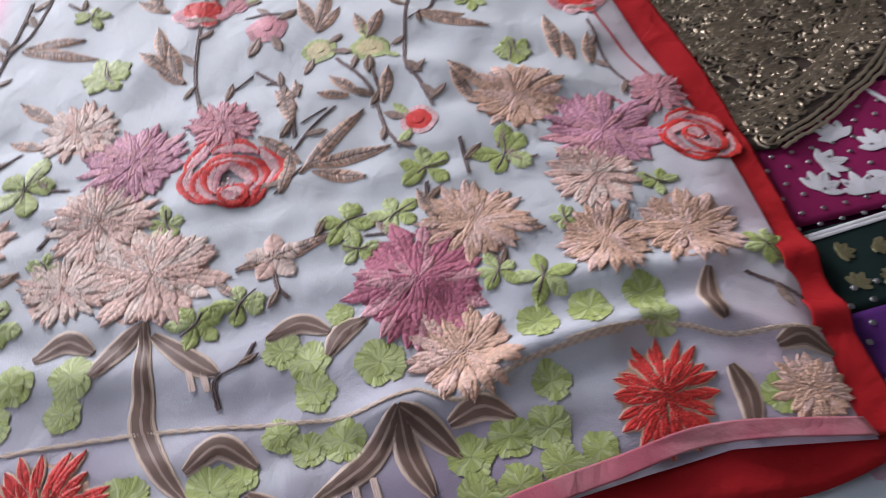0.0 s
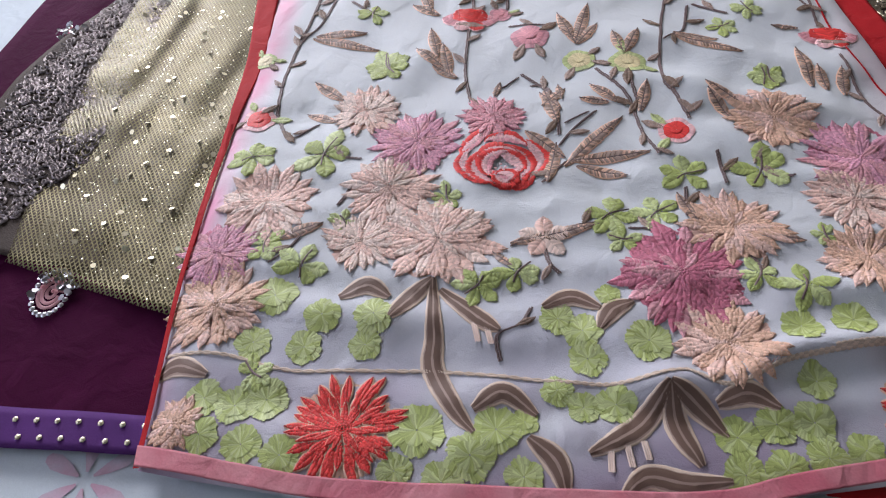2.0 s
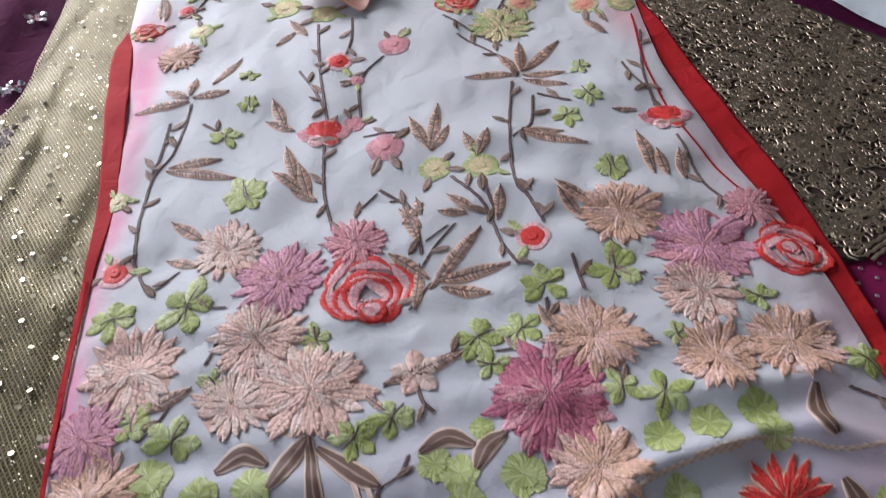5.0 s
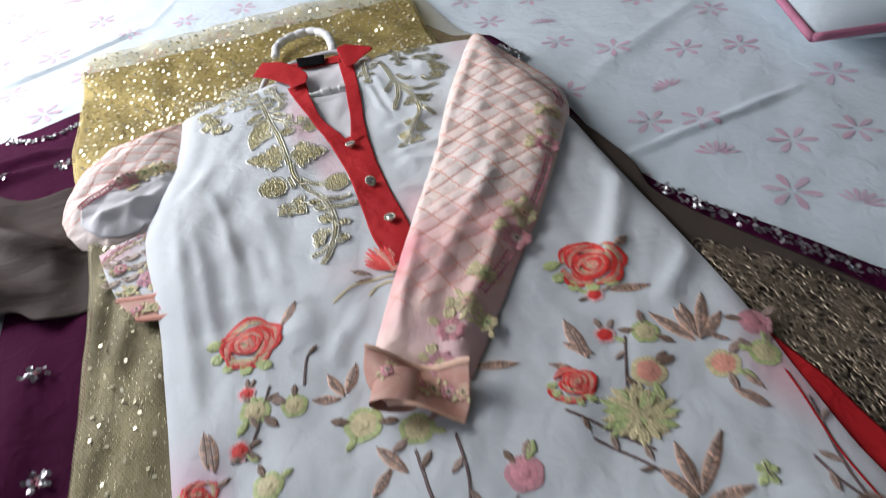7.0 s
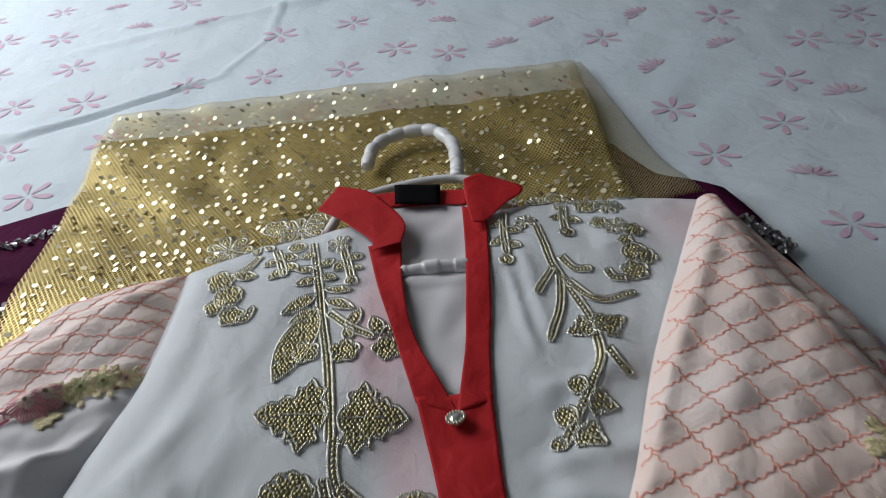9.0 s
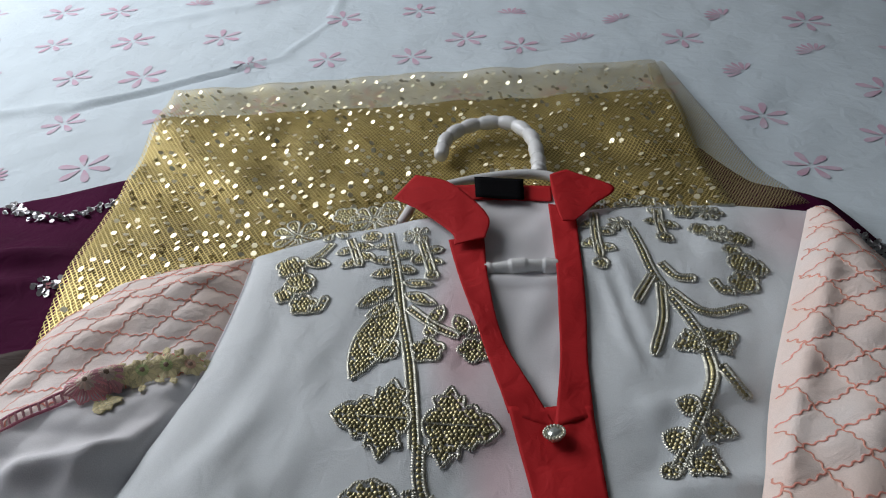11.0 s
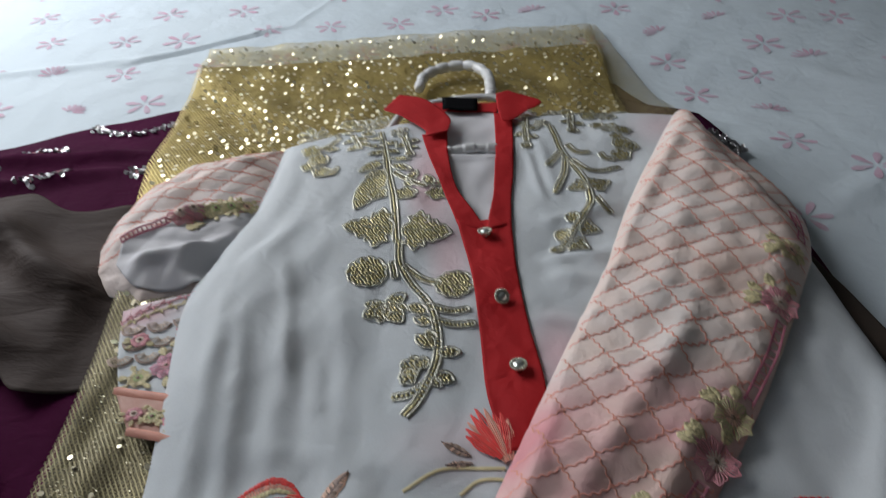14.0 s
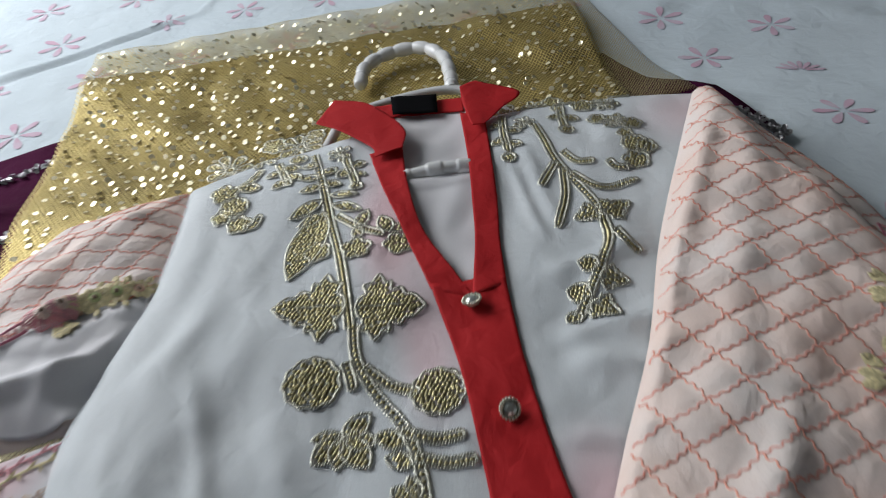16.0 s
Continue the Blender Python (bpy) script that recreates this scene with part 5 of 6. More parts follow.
def half_rose(x, y, r):
    """A half-open blossom: a fan of broad petals, red in the middle and pink at the sides, with pale edges."""
    T = Threads()
    for ang, ln, wide, slot, lift in ((2.75, 1.25, 0.75, 1, 0.0003), (0.35, 1.25, 0.70, 1, 0.0003), (2.2, 1.05, 0.85, 0, 0.0006), (0.95, 1.05, 0.85, 0, 0.0006), (1.57, 0.95, 0.95, 0, 0.0010), (-0.5, 0.7, 0.6, 0, 0.0008), (3.6, 0.7, 0.6, 2, 0.0008)):
        satin(T, (x - 0.15 * r * math.cos(ang), y - 0.35 * r), (x + ln * r * math.cos(ang), y - 0.35 * r + ln * r * math.sin(ang)), wide * r, lift, slot, rim=2)
    satin(T, (x - 0.5 * r, y - 0.45 * r), (x + 0.7 * r, y - 0.55 * r), 0.3 * r, 0.0012, 3)
    T.put("embroidered_flower", kurta_z, [T_RED, T_PINK, T_PALE, T_DUSK], kurta)


def posy(x, y, r, col):
    T = Threads()
    for k in range(5):
        a = 0.4 + k * math.tau / 5
        satin(T, (x, y), (x + r * math.cos(a), y + r * math.sin(a)), 0.62 * r, 0.0004, k % 2)
    T.put("embroidered_flower", kurta_z, list(col), kurta)


def sprig(x, y, r, col):
    """A cluster of small leaflets on a dark stalk."""
    T = Threads()
    off, n = rng.uniform(0, 6), rng.choice((5, 6))
    for k in range(n):
        a, q = off + k * math.tau / n + rng.normal(0, 0.22), rng.uniform(0.8, 1.2)
        satin(T, (x + 0.12 * r * math.cos(a), y + 0.12 * r * math.sin(a)), (x + 1.1 * r * q * math.cos(a), y + 1.1 * r * q * math.sin(a)), 0.62 * r, 0.0003, 0 if rng.rand() < 0.6 else 1)
    a = off + 0.6
    T.strands([curve_points([(x - 0.8 * r * math.cos(a), y - 0.8 * r * math.sin(a)), (x, y), (x + 0.5 * r * math.cos(a + 0.4), y + 0.5 * r * math.sin(a + 0.4))], 9)], 0.0013, 0.0006, 0.0008, 2)
    T.put("leaf_sprig", kurta_z, list(col) + [T_STEM], kurta)


def vineleaf(x, y, r, col):
    """A round five-lobed leaf, each lobe a fan of short stitches over an underlay."""
    T = Threads()
    r *= 1.2
    a0, lobes = rng.uniform(0, 6), rng.choice((4, 5, 5))
    n = max(26, int(math.tau * r / 0.0009))
    th = np.linspace(0, math.tau, n, endpoint=False)
    scallop = np.abs(np.cos((th - a0) * lobes / 2)) ** 0.6
    out = r * (0.80 + 0.20 * scallop + rng.normal(0, 0.035, n))
    swirl = rng.uniform(-0.5, 0.5)
    tone = np.where(np.sin(th * lobes + a0) > 0.55, 1, 0) if rng.rand() < 0.6 else rng.choice((0, 0, 1), n)
    for lo, hi, lift, twist in ((0.04, 0.62, 0.0006, -swirl), (0.42, 1.0, 0.0003, swirl)):
        w = np.linspace(lo, hi, 4)
        ang = th[:, None] + twist * (w[None] - 0.5)
        T.strands(np.stack([x + out[:, None] * w * np.cos(ang), y + out[:, None] * w * np.sin(ang)], -1), lift + rng.uniform(0, 0.0003, n)[:, None], 0.0008, 0.0006, tone)
    for k in range(lobes):
        a = a0 + (k + 0.5) * math.tau / lobes
        T.strands([np.array((x, y)) + np.array((math.cos(a), math.sin(a))) * (r * np.linspace(0.15, 0.78, 5))[:, None]], 0.0006, 0.0004, 0.0006, 2)
    T.put("vine_leaf", kurta_z, list(col) + [T_GREEN], kurta)


def leaf(base, tip):
    T = Threads()
    ln = math.dist(base, tip)
    satin(T, base, tip, min(0.22 * ln + 0.0016, 0.0085), 0.0003, rng.choice((0, 1)), rim=2 if ln > 0.02 else None, mix=True)
    T.strands([curve_points([base, tip], 8)], 0.0011, 0.0005, 0.0007, 3)
    T.put("brown_leaf", kurta_z, [T_BROWN, T_DUSK, T_TAN, T_STEM], kurta)


def stem(*pts):
    """A dark stalk with small alternate leaflets."""
    T = Threads()
    n = 40
    p = curve_points(pts, n)
    wob = p + 0.0002 * np.sin(np.arange(n) * 1.9)[:, None]
    for o in (-0.0006, 0.0006):
        T.strands([wob + (o, o * 0.5)], 0.0005, 0.0006, 0.0010)
    length = sum(math.dist(a, b) for a, b in zip(p, p[1:]))
    d = (p[-1] - p[0]) / (np.linalg.norm(p[-1] - p[0]) + 1e-9)
    for k in range(int(length / 0.021)):
        i = int((k + 0.6) * n / max(1, int(length / 0.021))) % n
        turn = (1 if k % 2 else -1) * rng.uniform(0.5, 0.9)
        ln = rng.uniform(0.011, 0.017)
        v = np.array((d[0] * math.cos(turn) - d[1] * math.sin(turn), d[0] * math.sin(turn) + d[1] * math.cos(turn)))
        satin(T, p[i], p[i] + v * ln * (1 if rng.rand() < 0.6 else -1), 0.34 * ln, 0.0004, rng.choice((1, 2)))
    T.put("stem", kurta_z, [T_STEM, T_BROWN, T_DUSK], kurta)


def scroll(*pts):
    """A tapering brown scroll in long stitched stripes, edged with pale cord."""
    T = Threads()
    p = curve_points(pts, max(14, int(sum(math.dist(a, b) for a, b in zip(pts, pts[1:])) / 0.0022)))
    t = np.gradient(p, axis=0)
    t /= np.linalg.norm(t, axis=1, keepdims=True)
    s = np.column_stack([-t[:, 1], t[:, 0]])
    q = np.linspace(0, 1, len(p))
    half = 0.0064 * np.sin(math.pi * (0.08 + 0.86 * q)) ** 0.75
    o = np.linspace(-1, 1, 19)
    xy = p[:, None] + s[:, None] * (half[:, None] * o[None] + rng.normal(0, 0.0001, (len(p), 19)))[..., None]
    lift = 0.0003 + 0.0007 * (1 - o * o) + 0.0004 * (np.arange(19) % 2)
    T.ribbed(xy, lift[None], (2, 2, 1, 0, 0, 0, 0, 0, 1, 1, 0, 0, 0, 0, 0, 1, 2, 2))
    T.put("brown_scroll", kurta_z, [T_UMBER, T_DUSK, T_YARN], kurta)


def fringe(*pts):
    T = Threads()
    p = curve_points(pts, 8)
    for o in (-0.001, 0, 0.001):
        T.strands([p + (o, 0)], 0.0005, 0.0007, 0.0009)
    T.put("stitched_fringe", kurta_z, [T_CREAM], kurta)


def yarn(*pts):
    T = Threads()
    p = curve_points(pts, 130)
    for ph in (0, math.pi):
        T.strands([p + (0, 1) * (0.0007 * np.sin(np.arange(130) * 1.3 + ph))[:, None]], 0.0006, 0.0007, 0.0010)
    T.put("couched_cord", kurta_z, [T_YARN], kurta)


def gstem(*pts):
    """Zardozi stalk: two rows of metal loops with a row of beads."""
    T = Threads()
    n = max(12, int(sum(math.dist(a, b) for a, b in zip(pts, pts[1:])) / 0.0016))
    p = curve_points(pts, n)
    t = np.gradient(p, axis=0)
    t /= np.linalg.norm(t, axis=1, keepdims=True)
    s = np.column_stack([-t[:, 1], t[:, 0]])
    for o in (-0.0026, 0.0026):
        q = p + s * o
        w = np.linspace(-1, 1, 4)
        T.strands(q[:, None] + s[:, None] * (0.0011 * w)[None, :, None] + t[:, None] * (0.0008 * w)[None, :, None], 0.0006 + 0.0006 * (1 - w[None] ** 2), 0.0006, 0.0007, 1)
    T.beads(p[::2], 0.0006, 0.0015, 0, 1.1)
    T.put("metal_stalk", kurta_z, [M_ZARI, M_ZARIEDGE], kurta)


def gold_shape(T, edge, fill=True):
    """Fills a closed outline with rows of gold beads and edges it with twisted cord."""
    edge = np.asarray(edge, float)
    closed = np.vstack([edge, edge[:1]])
    run = np.concatenate([[0], np.cumsum(np.linalg.norm(np.diff(closed, axis=0), axis=1))])
    n = max(10, int(run[-1] / 0.0015))
    at = np.linspace(0, run[-1], n, endpoint=False)
    p = np.column_stack([np.interp(at, run, closed[:, 0]), np.interp(at, run, closed[:, 1])])
    t = np.roll(p, -1, 0) - np.roll(p, 1, 0)
    t /= np.linalg.norm(t, axis=1, keepdims=True) + 1e-9
    s = np.column_stack([-t[:, 1], t[:, 0]])
    w = np.linspace(-1, 1, 4)
    T.strands(p[:, None] + s[:, None] * (0.0010 * w)[None, :, None] + t[:, None] * (0.0009 * w)[None, :, None], 0.0007 + 0.0007 * (1 - w[None] ** 2), 0.0006, 0.0012, 1)
    if not fill:
        return
    lo, hi = edge.min(0), edge.max(0)
    step = 0.0026
    gx, gy = np.meshgrid(np.arange(lo[0], hi[0], step), np.arange(lo[1], hi[1], step * 0.87))
    gx = gx + 0.5 * step * (np.arange(gx.shape[0]) % 2)[:, None]
    q = np.column_stack([gx.ravel(), gy.ravel()]) + rng.normal(0, 0.00035, (gx.size, 2))
    q = q[inside_depth(q[:, 0], q[:, 1], [tuple(e) for e in edge]) > 0.0013]
    if len(q):
        T.beads(q, 0.0004 + 0.0005 * rng.rand(len(q)), 0.00145, 0, 1.1)


def local_shape(base, tip, outline):
    """Places an outline given as (along, across) on the line from base to tip."""
    base, tip = np.array(base, float), np.array(tip, float)
    d = tip - base
    s = np.array((-d[1], d[0]))
    half = curve_points(outline, 34)
    both = np.vstack([half, (half * (1, -1))[::-1]])
    return base + d * both[:, :1] + s * both[:, 1:]


def gblade(base, tip, wide):
    """A pointed leaf of beads."""
    T = Threads()
    gold_shape(T, local_shape(base, tip, [(0, 0.02), (0.22, 0.48 * wide), (0.55, 0.62 * wide), (0.84, 0.38 * wide), (1.03, 0.01)]))
    T.put("gold_blade", kurta_z, [M_ZARI, M_ZARIEDGE], kurta)


def gmaple(base, tip):
    """A three-lobed serrated leaf of beads with a cord midrib."""
    T = Threads()
    gold_shape(T, local_shape(base, tip, [(0, 0.03), (0.05, 0.18), (0.14, 0.27), (0.08, 0.42), (0.21, 0.46), (0.32, 0.62), (0.43, 0.44), (0.52, 0.46), (0.53, 0.29), (0.68, 0.33), (0.75, 0.21), (0.88, 0.19), (1.04, 0.01)]))
    T.strands([curve_points([base, (0.3 * base[0] + 0.7 * tip[0], 0.3 * base[1] + 0.7 * tip[1])], 8)], 0.0014, 0.0006, 0.0012, 1)
    T.put("gold_leaf_motif", kurta_z, [M_ZARI, M_ZARIEDGE], kurta)


def gfinger(*pts):
    """A round-ended curved bar: one row of beads between two cords."""
    T = Threads()
    p = curve_points(pts, 26)
    t = np.gradient(p, axis=0)
    t /= np.linalg.norm(t, axis=1, keepdims=True)
    s = np.column_stack([-t[:, 1], t[:, 0]])
    q = np.linspace(0, 1, 26)
    half = (0.0026 * np.clip((1.02 - q) / 0.10, 0, 1) ** 0.5)[:, None]
    gold_shape(T, np.vstack([p + s * half, (p - s * half)[::-1]]), False)
    n = max(4, int(sum(math.dist(a, b) for a, b in zip(p, p[1:])) / 0.0024))
    T.beads(curve_points(pts, n)[:-1], 0.0006, 0.0014, 0, 1.1)
    T.put("gold_tendril", kurta_z, [M_ZARI, M_ZARIEDGE], kurta)


def gdaisy(x, y, r, n):
    """A daisy of beaded petals round a corded ring."""
    T = Threads()
    off = rng.uniform(0, 6)
    for k in range(n):
        a = off + k * math.tau / n + rng.normal(0, 0.06)
        q = r * rng.uniform(0.88, 1.08)
        gold_shape(T, local_shape((x + 0.2 * r * math.cos(a), y + 0.2 * r * math.sin(a)), (x + q * math.cos(a), y + q * math.sin(a)), [(0, 0.03), (0.4, 0.18), (0.75, 0.28), (0.95, 0.17), (1, 0.02)]))
    th = np.linspace(0, math.tau, 12, endpoint=False)
    gold_shape(T, np.column_stack([x + 0.17 * r * np.cos(th), y + 0.17 * r * np.sin(th)]), False)
    T.beads([(x, y)], 0.0010, 0.0015, 0, 1.0)
    T.put("gold_flower_motif", kurta_z, [M_ZARI, M_ZARIEDGE], kurta)


def gdisc(x, y, r):
    """A round scalloped medallion of beads."""
    T = Threads()
    th = np.linspace(0, math.tau, 72, endpoint=False)
    q = 1.08 * r * (0.96 + 0.10 * np.abs(np.sin(th * 5.5)))
    gold_shape(T, np.column_stack([x + q * np.cos(th), y + q * np.sin(th)]))
    T.put("gold_disc_motif", kurta_z, [M_ZARI, M_ZARIEDGE], kurta)


def gflower(x, y, r):
    """A small beaded blossom of five rounded lobes."""
    T = Threads()
    th, turn = np.linspace(0, math.tau, 60, endpoint=False), rng.uniform(0, 6)
    q = 1.12 * r * (0.70 + 0.30 * np.abs(np.cos((th - turn) * 2.5)) ** 0.7)
    gold_shape(T, np.column_stack([x + q * np.cos(th), y + q * np.sin(th)]))
    T.put("gold_flower_motif", kurta_z, [M_ZARI, M_ZARIEDGE], kurta)


scroll((-0.063, 0.067), (-0.054, 0.081), (-0.042, 0.095))
scroll((-0.042, 0.095), (-0.038, 0.058), (-0.037, 0.040), (-0.025, 0.018), (-0.014, 0.005))
scroll((-0.037, 0.088), (-0.015, 0.070), (-0.003, 0.062))
scroll((-0.094, 0.081), (-0.079, 0.089), (-0.065, 0.082))
scroll((0.020, 0.078), (0.036, 0.086), (0.051, 0.079))
scroll((0.050, 0.065), (0.058, 0.078), (0.069, 0.084))
scroll((-0.015, 0.017), (-0.000, 0.027), (0.017, 0.016))
scroll((0.057, -0.021), (0.069, -0.012), (0.087, -0.014), (0.107, -0.012))
scroll((0.082, 0.033), (0.066, 0.012), (0.042, -0.003))
scroll((0.082, 0.033), (0.085, 0.012), (0.094, -0.006))
scroll((0.082, 0.033), (0.094, 0.024), (0.108, 0.009))
scroll((0.104, 0.024), (0.120, 0.030), (0.134, 0.024))
scroll((-0.188, 0.029), (-0.176, 0.035), (-0.157, 0.030))
scroll((0.013, 0.004), (0.026, -0.007), (0.031, -0.022))
fringe((0.052, -0.001), (0.052, -0.011))
fringe((0.060, 0.002), (0.062, -0.008))
fringe((0.068, 0.005), (0.070, -0.004))
fringe((-0.017, 0.066), (-0.014, 0.055))
fringe((-0.010, 0.064), (-0.007, 0.054))
yarn((-0.186, 0.042), (-0.150, 0.042), (-0.111, 0.035), (-0.057, 0.038), (-0.012, 0.037), (0.031, 0.034), (0.060, 0.034), (0.091, 0.041))
yarn((0.091, 0.041), (0.112, 0.034), (0.145, 0.049), (0.192, 0.059))
stem((-0.002, 0.045), (-0.004, 0.059), (0.008, 0.067), (0.014, 0.078))
stem((0.013, 0.269), (0.024, 0.266), (0.033, 0.239))
stem((0.036, 0.194), (0.021, 0.174))
leaf((0.024, 0.174), (0.030, 0.210))
leaf((0.035, 0.189), (0.075, 0.236))
leaf((0.039, 0.194), (0.090, 0.201))
leaf((0.043, 0.189), (0.074, 0.180))
leaf((0.010, 0.221), (0.036, 0.197))
leaf((0.021, 0.245), (0.037, 0.263))
leaf((0.031, 0.227), (0.022, 0.263))
leaf((-0.121, 0.255), (-0.146, 0.275))
leaf((-0.121, 0.231), (-0.145, 0.240))
leaf((0.151, 0.246), (0.131, 0.264))
leaf((-0.137, 0.122), (-0.113, 0.136))
leaf((0.155, 0.131), (0.169, 0.128))
leaf((0.003, 0.105), (-0.009, 0.117))
leaf((0.002, 0.124), (0.054, 0.139))
stem((0.002, 0.122), (0.027, 0.134), (0.054, 0.141))
stem((0.021, 0.127), (0.024, 0.110), (0.030, 0.102))
stem((0.071, 0.137), (0.084, 0.136), (0.088, 0.129))
stem((-0.130, 0.196), (-0.098, 0.192))
stem((-0.140, 0.104), (-0.131, 0.113), (-0.124, 0.127))
stem((-0.102, 0.166), (-0.107, 0.151))
leaf((0.111, 0.143), (0.102, 0.166))
stem((0.036, 0.227), (0.052, 0.239))
stem((0.150, 0.182), (0.174, 0.180))
stem((0.134, 0.126), (0.146, 0.095))
stem((0.108, 0.171), (0.106, 0.147))
scroll((0.245, 0.090), (0.240, 0.070), (0.243, 0.059))
scroll((0.265, 0.045), (0.280, 0.048), (0.293, 0.039))
scroll((0.240, 0.038), (0.244, 0.023), (0.241, 0.004))
stem((0.264, 0.087), (0.285, 0.074), (0.299, 0.059))
yarn((0.164, 0.055), (0.200, 0.062), (0.222, 0.060), (0.248, 0.052), (0.296, 0.053))
leaf((0.046, 0.316), (0.033, 0.356))
leaf((0.046, 0.316), (0.057, 0.366))
leaf((0.047, 0.315), (0.063, 0.339))
leaf((0.048, 0.320), (0.034, 0.334))
leaf((0.080, 0.303), (0.073, 0.327))
leaf((0.081, 0.303), (0.092, 0.328))
leaf((0.127, 0.396), (0.082, 0.396))
leaf((0.127, 0.399), (0.115, 0.428))
leaf((0.130, 0.402), (0.135, 0.444))
leaf((0.132, 0.402), (0.170, 0.441))
leaf((0.131, 0.395), (0.167, 0.396))
leaf((0.130, 0.388), (0.164, 0.375))
leaf((-0.130, 0.424), (-0.109, 0.463))
leaf((-0.149, 0.406), (-0.195, 0.403))
leaf((-0.150, 0.410), (-0.171, 0.424))
leaf((-0.148, 0.413), (-0.146, 0.438))
leaf((-0.145, 0.409), (-0.114, 0.411))
leaf((-0.158, 0.330), (-0.102, 0.314))
leaf((-0.156, 0.333), (-0.115, 0.336))
leaf((0.117, 0.320), (0.164, 0.301))
leaf((0.118, 0.324), (0.150, 0.319))
leaf((-0.056, 0.301), (-0.065, 0.340))
leaf((-0.052, 0.292), (-0.074, 0.312))
leaf((-0.046, 0.283), (-0.054, 0.318))
leaf((-0.041, 0.280), (-0.060, 0.293))
leaf((-0.067, 0.363), (-0.077, 0.394))
leaf((-0.060, 0.358), (-0.083, 0.372))
leaf((0.087, 0.241), (0.093, 0.268))
leaf((0.072, 0.250), (0.054, 0.268))
leaf((0.066, 0.249), (0.046, 0.252))
leaf((0.033, 0.241), (0.019, 0.260))
leaf((0.034, 0.251), (0.032, 0.269))
leaf((0.205, 0.268), (0.204, 0.314))
leaf((0.214, 0.264), (0.212, 0.289))
leaf((0.225, 0.260), (0.228, 0.287))
leaf((0.144, 0.233), (0.132, 0.257))
leaf((-0.063, 0.492), (-0.080, 0.474))
leaf((-0.052, 0.485), (-0.069, 0.514))
leaf((0.106, 0.536), (0.107, 0.575))
leaf((0.114, 0.535), (0.097, 0.553))
leaf((0.195, 0.519), (0.175, 0.557))
leaf((0.198, 0.523), (0.203, 0.556))
leaf((0.200, 0.518), (0.226, 0.562))
leaf((0.213, 0.446), (0.203, 0.456))
leaf((0.211, 0.338), (0.192, 0.341))
leaf((-0.189, 0.537), (-0.191, 0.569))
leaf((-0.009, 0.272), (-0.013, 0.257))
stem((-0.042, 0.501), (-0.039, 0.428), (-0.034, 0.377), (-0.032, 0.354))
stem((-0.057, 0.432), (-0.044, 0.403), (-0.035, 0.377))
stem((-0.010, 0.503), (-0.011, 0.470), (-0.016, 0.447))
stem((-0.007, 0.404), (-0.006, 0.366))
stem((0.016, 0.441), (0.002, 0.424), (-0.003, 0.414))
stem((-0.035, 0.336), (-0.035, 0.287), (-0.029, 0.252))
stem((-0.146, 0.402), (-0.154, 0.351), (-0.168, 0.323), (-0.170, 0.279), (-0.167, 0.239))
stem((-0.162, 0.384), (-0.165, 0.346), (-0.169, 0.328))
stem((0.120, 0.386), (0.109, 0.329), (0.104, 0.272), (0.111, 0.255), (0.118, 0.232))
stem((0.134, 0.367), (0.126, 0.332), (0.110, 0.316))
stem((0.059, 0.284), (0.079, 0.255), (0.087, 0.219), (0.095, 0.199))
stem((0.080, 0.281), (0.085, 0.254), (0.089, 0.243))
stem((0.243, 0.444), (0.229, 0.382), (0.227, 0.342))
stem((0.216, 0.402), (0.219, 0.380), (0.227, 0.360))
stem((0.232, 0.304), (0.236, 0.258), (0.246, 0.235))
stem((0.030, 0.251), (0.032, 0.217))
stem((0.057, 0.240), (0.041, 0.221), (0.032, 0.208))
stem((0.157, 0.217), (0.159, 0.192))
stem((-0.004, 0.340), (0.025, 0.339))
stem((0.006, 0.281), (0.020, 0.268), (0.031, 0.254))
stem((-0.134, 0.377), (-0.114, 0.360))
stem((0.083, 0.465), (0.111, 0.432), (0.127, 0.399))
stem((0.138, 0.369), (0.162, 0.355))
stem((-0.167, 0.239), (-0.152, 0.214), (-0.134, 0.228))
stem((0.131, 0.202), (0.133, 0.174))
stem((-0.007, 0.267), (0.004, 0.278))
leaf((0.199, 0.521), (0.195, 0.553))
leaf((0.201, 0.520), (0.226, 0.561))
leaf((0.203, 0.519), (0.229, 0.537))
leaf((0.207, 0.521), (0.220, 0.509))
leaf((0.109, 0.532), (0.109, 0.570))
leaf((0.093, 0.529), (0.078, 0.538))
leaf((-0.084, 0.569), (-0.093, 0.595))
leaf((-0.081, 0.571), (-0.068, 0.598))
leaf((-0.087, 0.567), (-0.109, 0.573))
leaf((0.019, 0.556), (0.057, 0.547))
leaf((-0.123, 0.661), (-0.107, 0.684))
leaf((0.157, 0.591), (0.192, 0.585))
leaf((0.181, 0.634), (0.200, 0.646))
leaf((-0.194, 0.541), (-0.195, 0.573))
leaf((-0.189, 0.523), (-0.178, 0.528))
leaf((0.217, 0.461), (0.211, 0.480))
leaf((0.198, 0.468), (0.213, 0.448))
stem((0.146, 0.542), (0.125, 0.497))
stem((-0.140, 0.599), (-0.153, 0.565), (-0.165, 0.538))
stem((-0.113, 0.589), (-0.107, 0.617), (-0.098, 0.626))
stem((0.073, 0.493), (0.097, 0.468), (0.120, 0.442))
mum(-0.102, 0.243, 0.0235, CREAM)
mum(-0.063, 0.211, 0.0275, ORCHID)
mum(-0.013, 0.235, 0.0200, ROSEPINK)
mum(-0.076, 0.166, 0.0265, PEACH)
mum(-0.153, 0.152, 0.0295, PEACH)
mum(-0.174, 0.110, 0.0215, ORCHID)
mum(-0.164, 0.073, 0.0265, TAN)
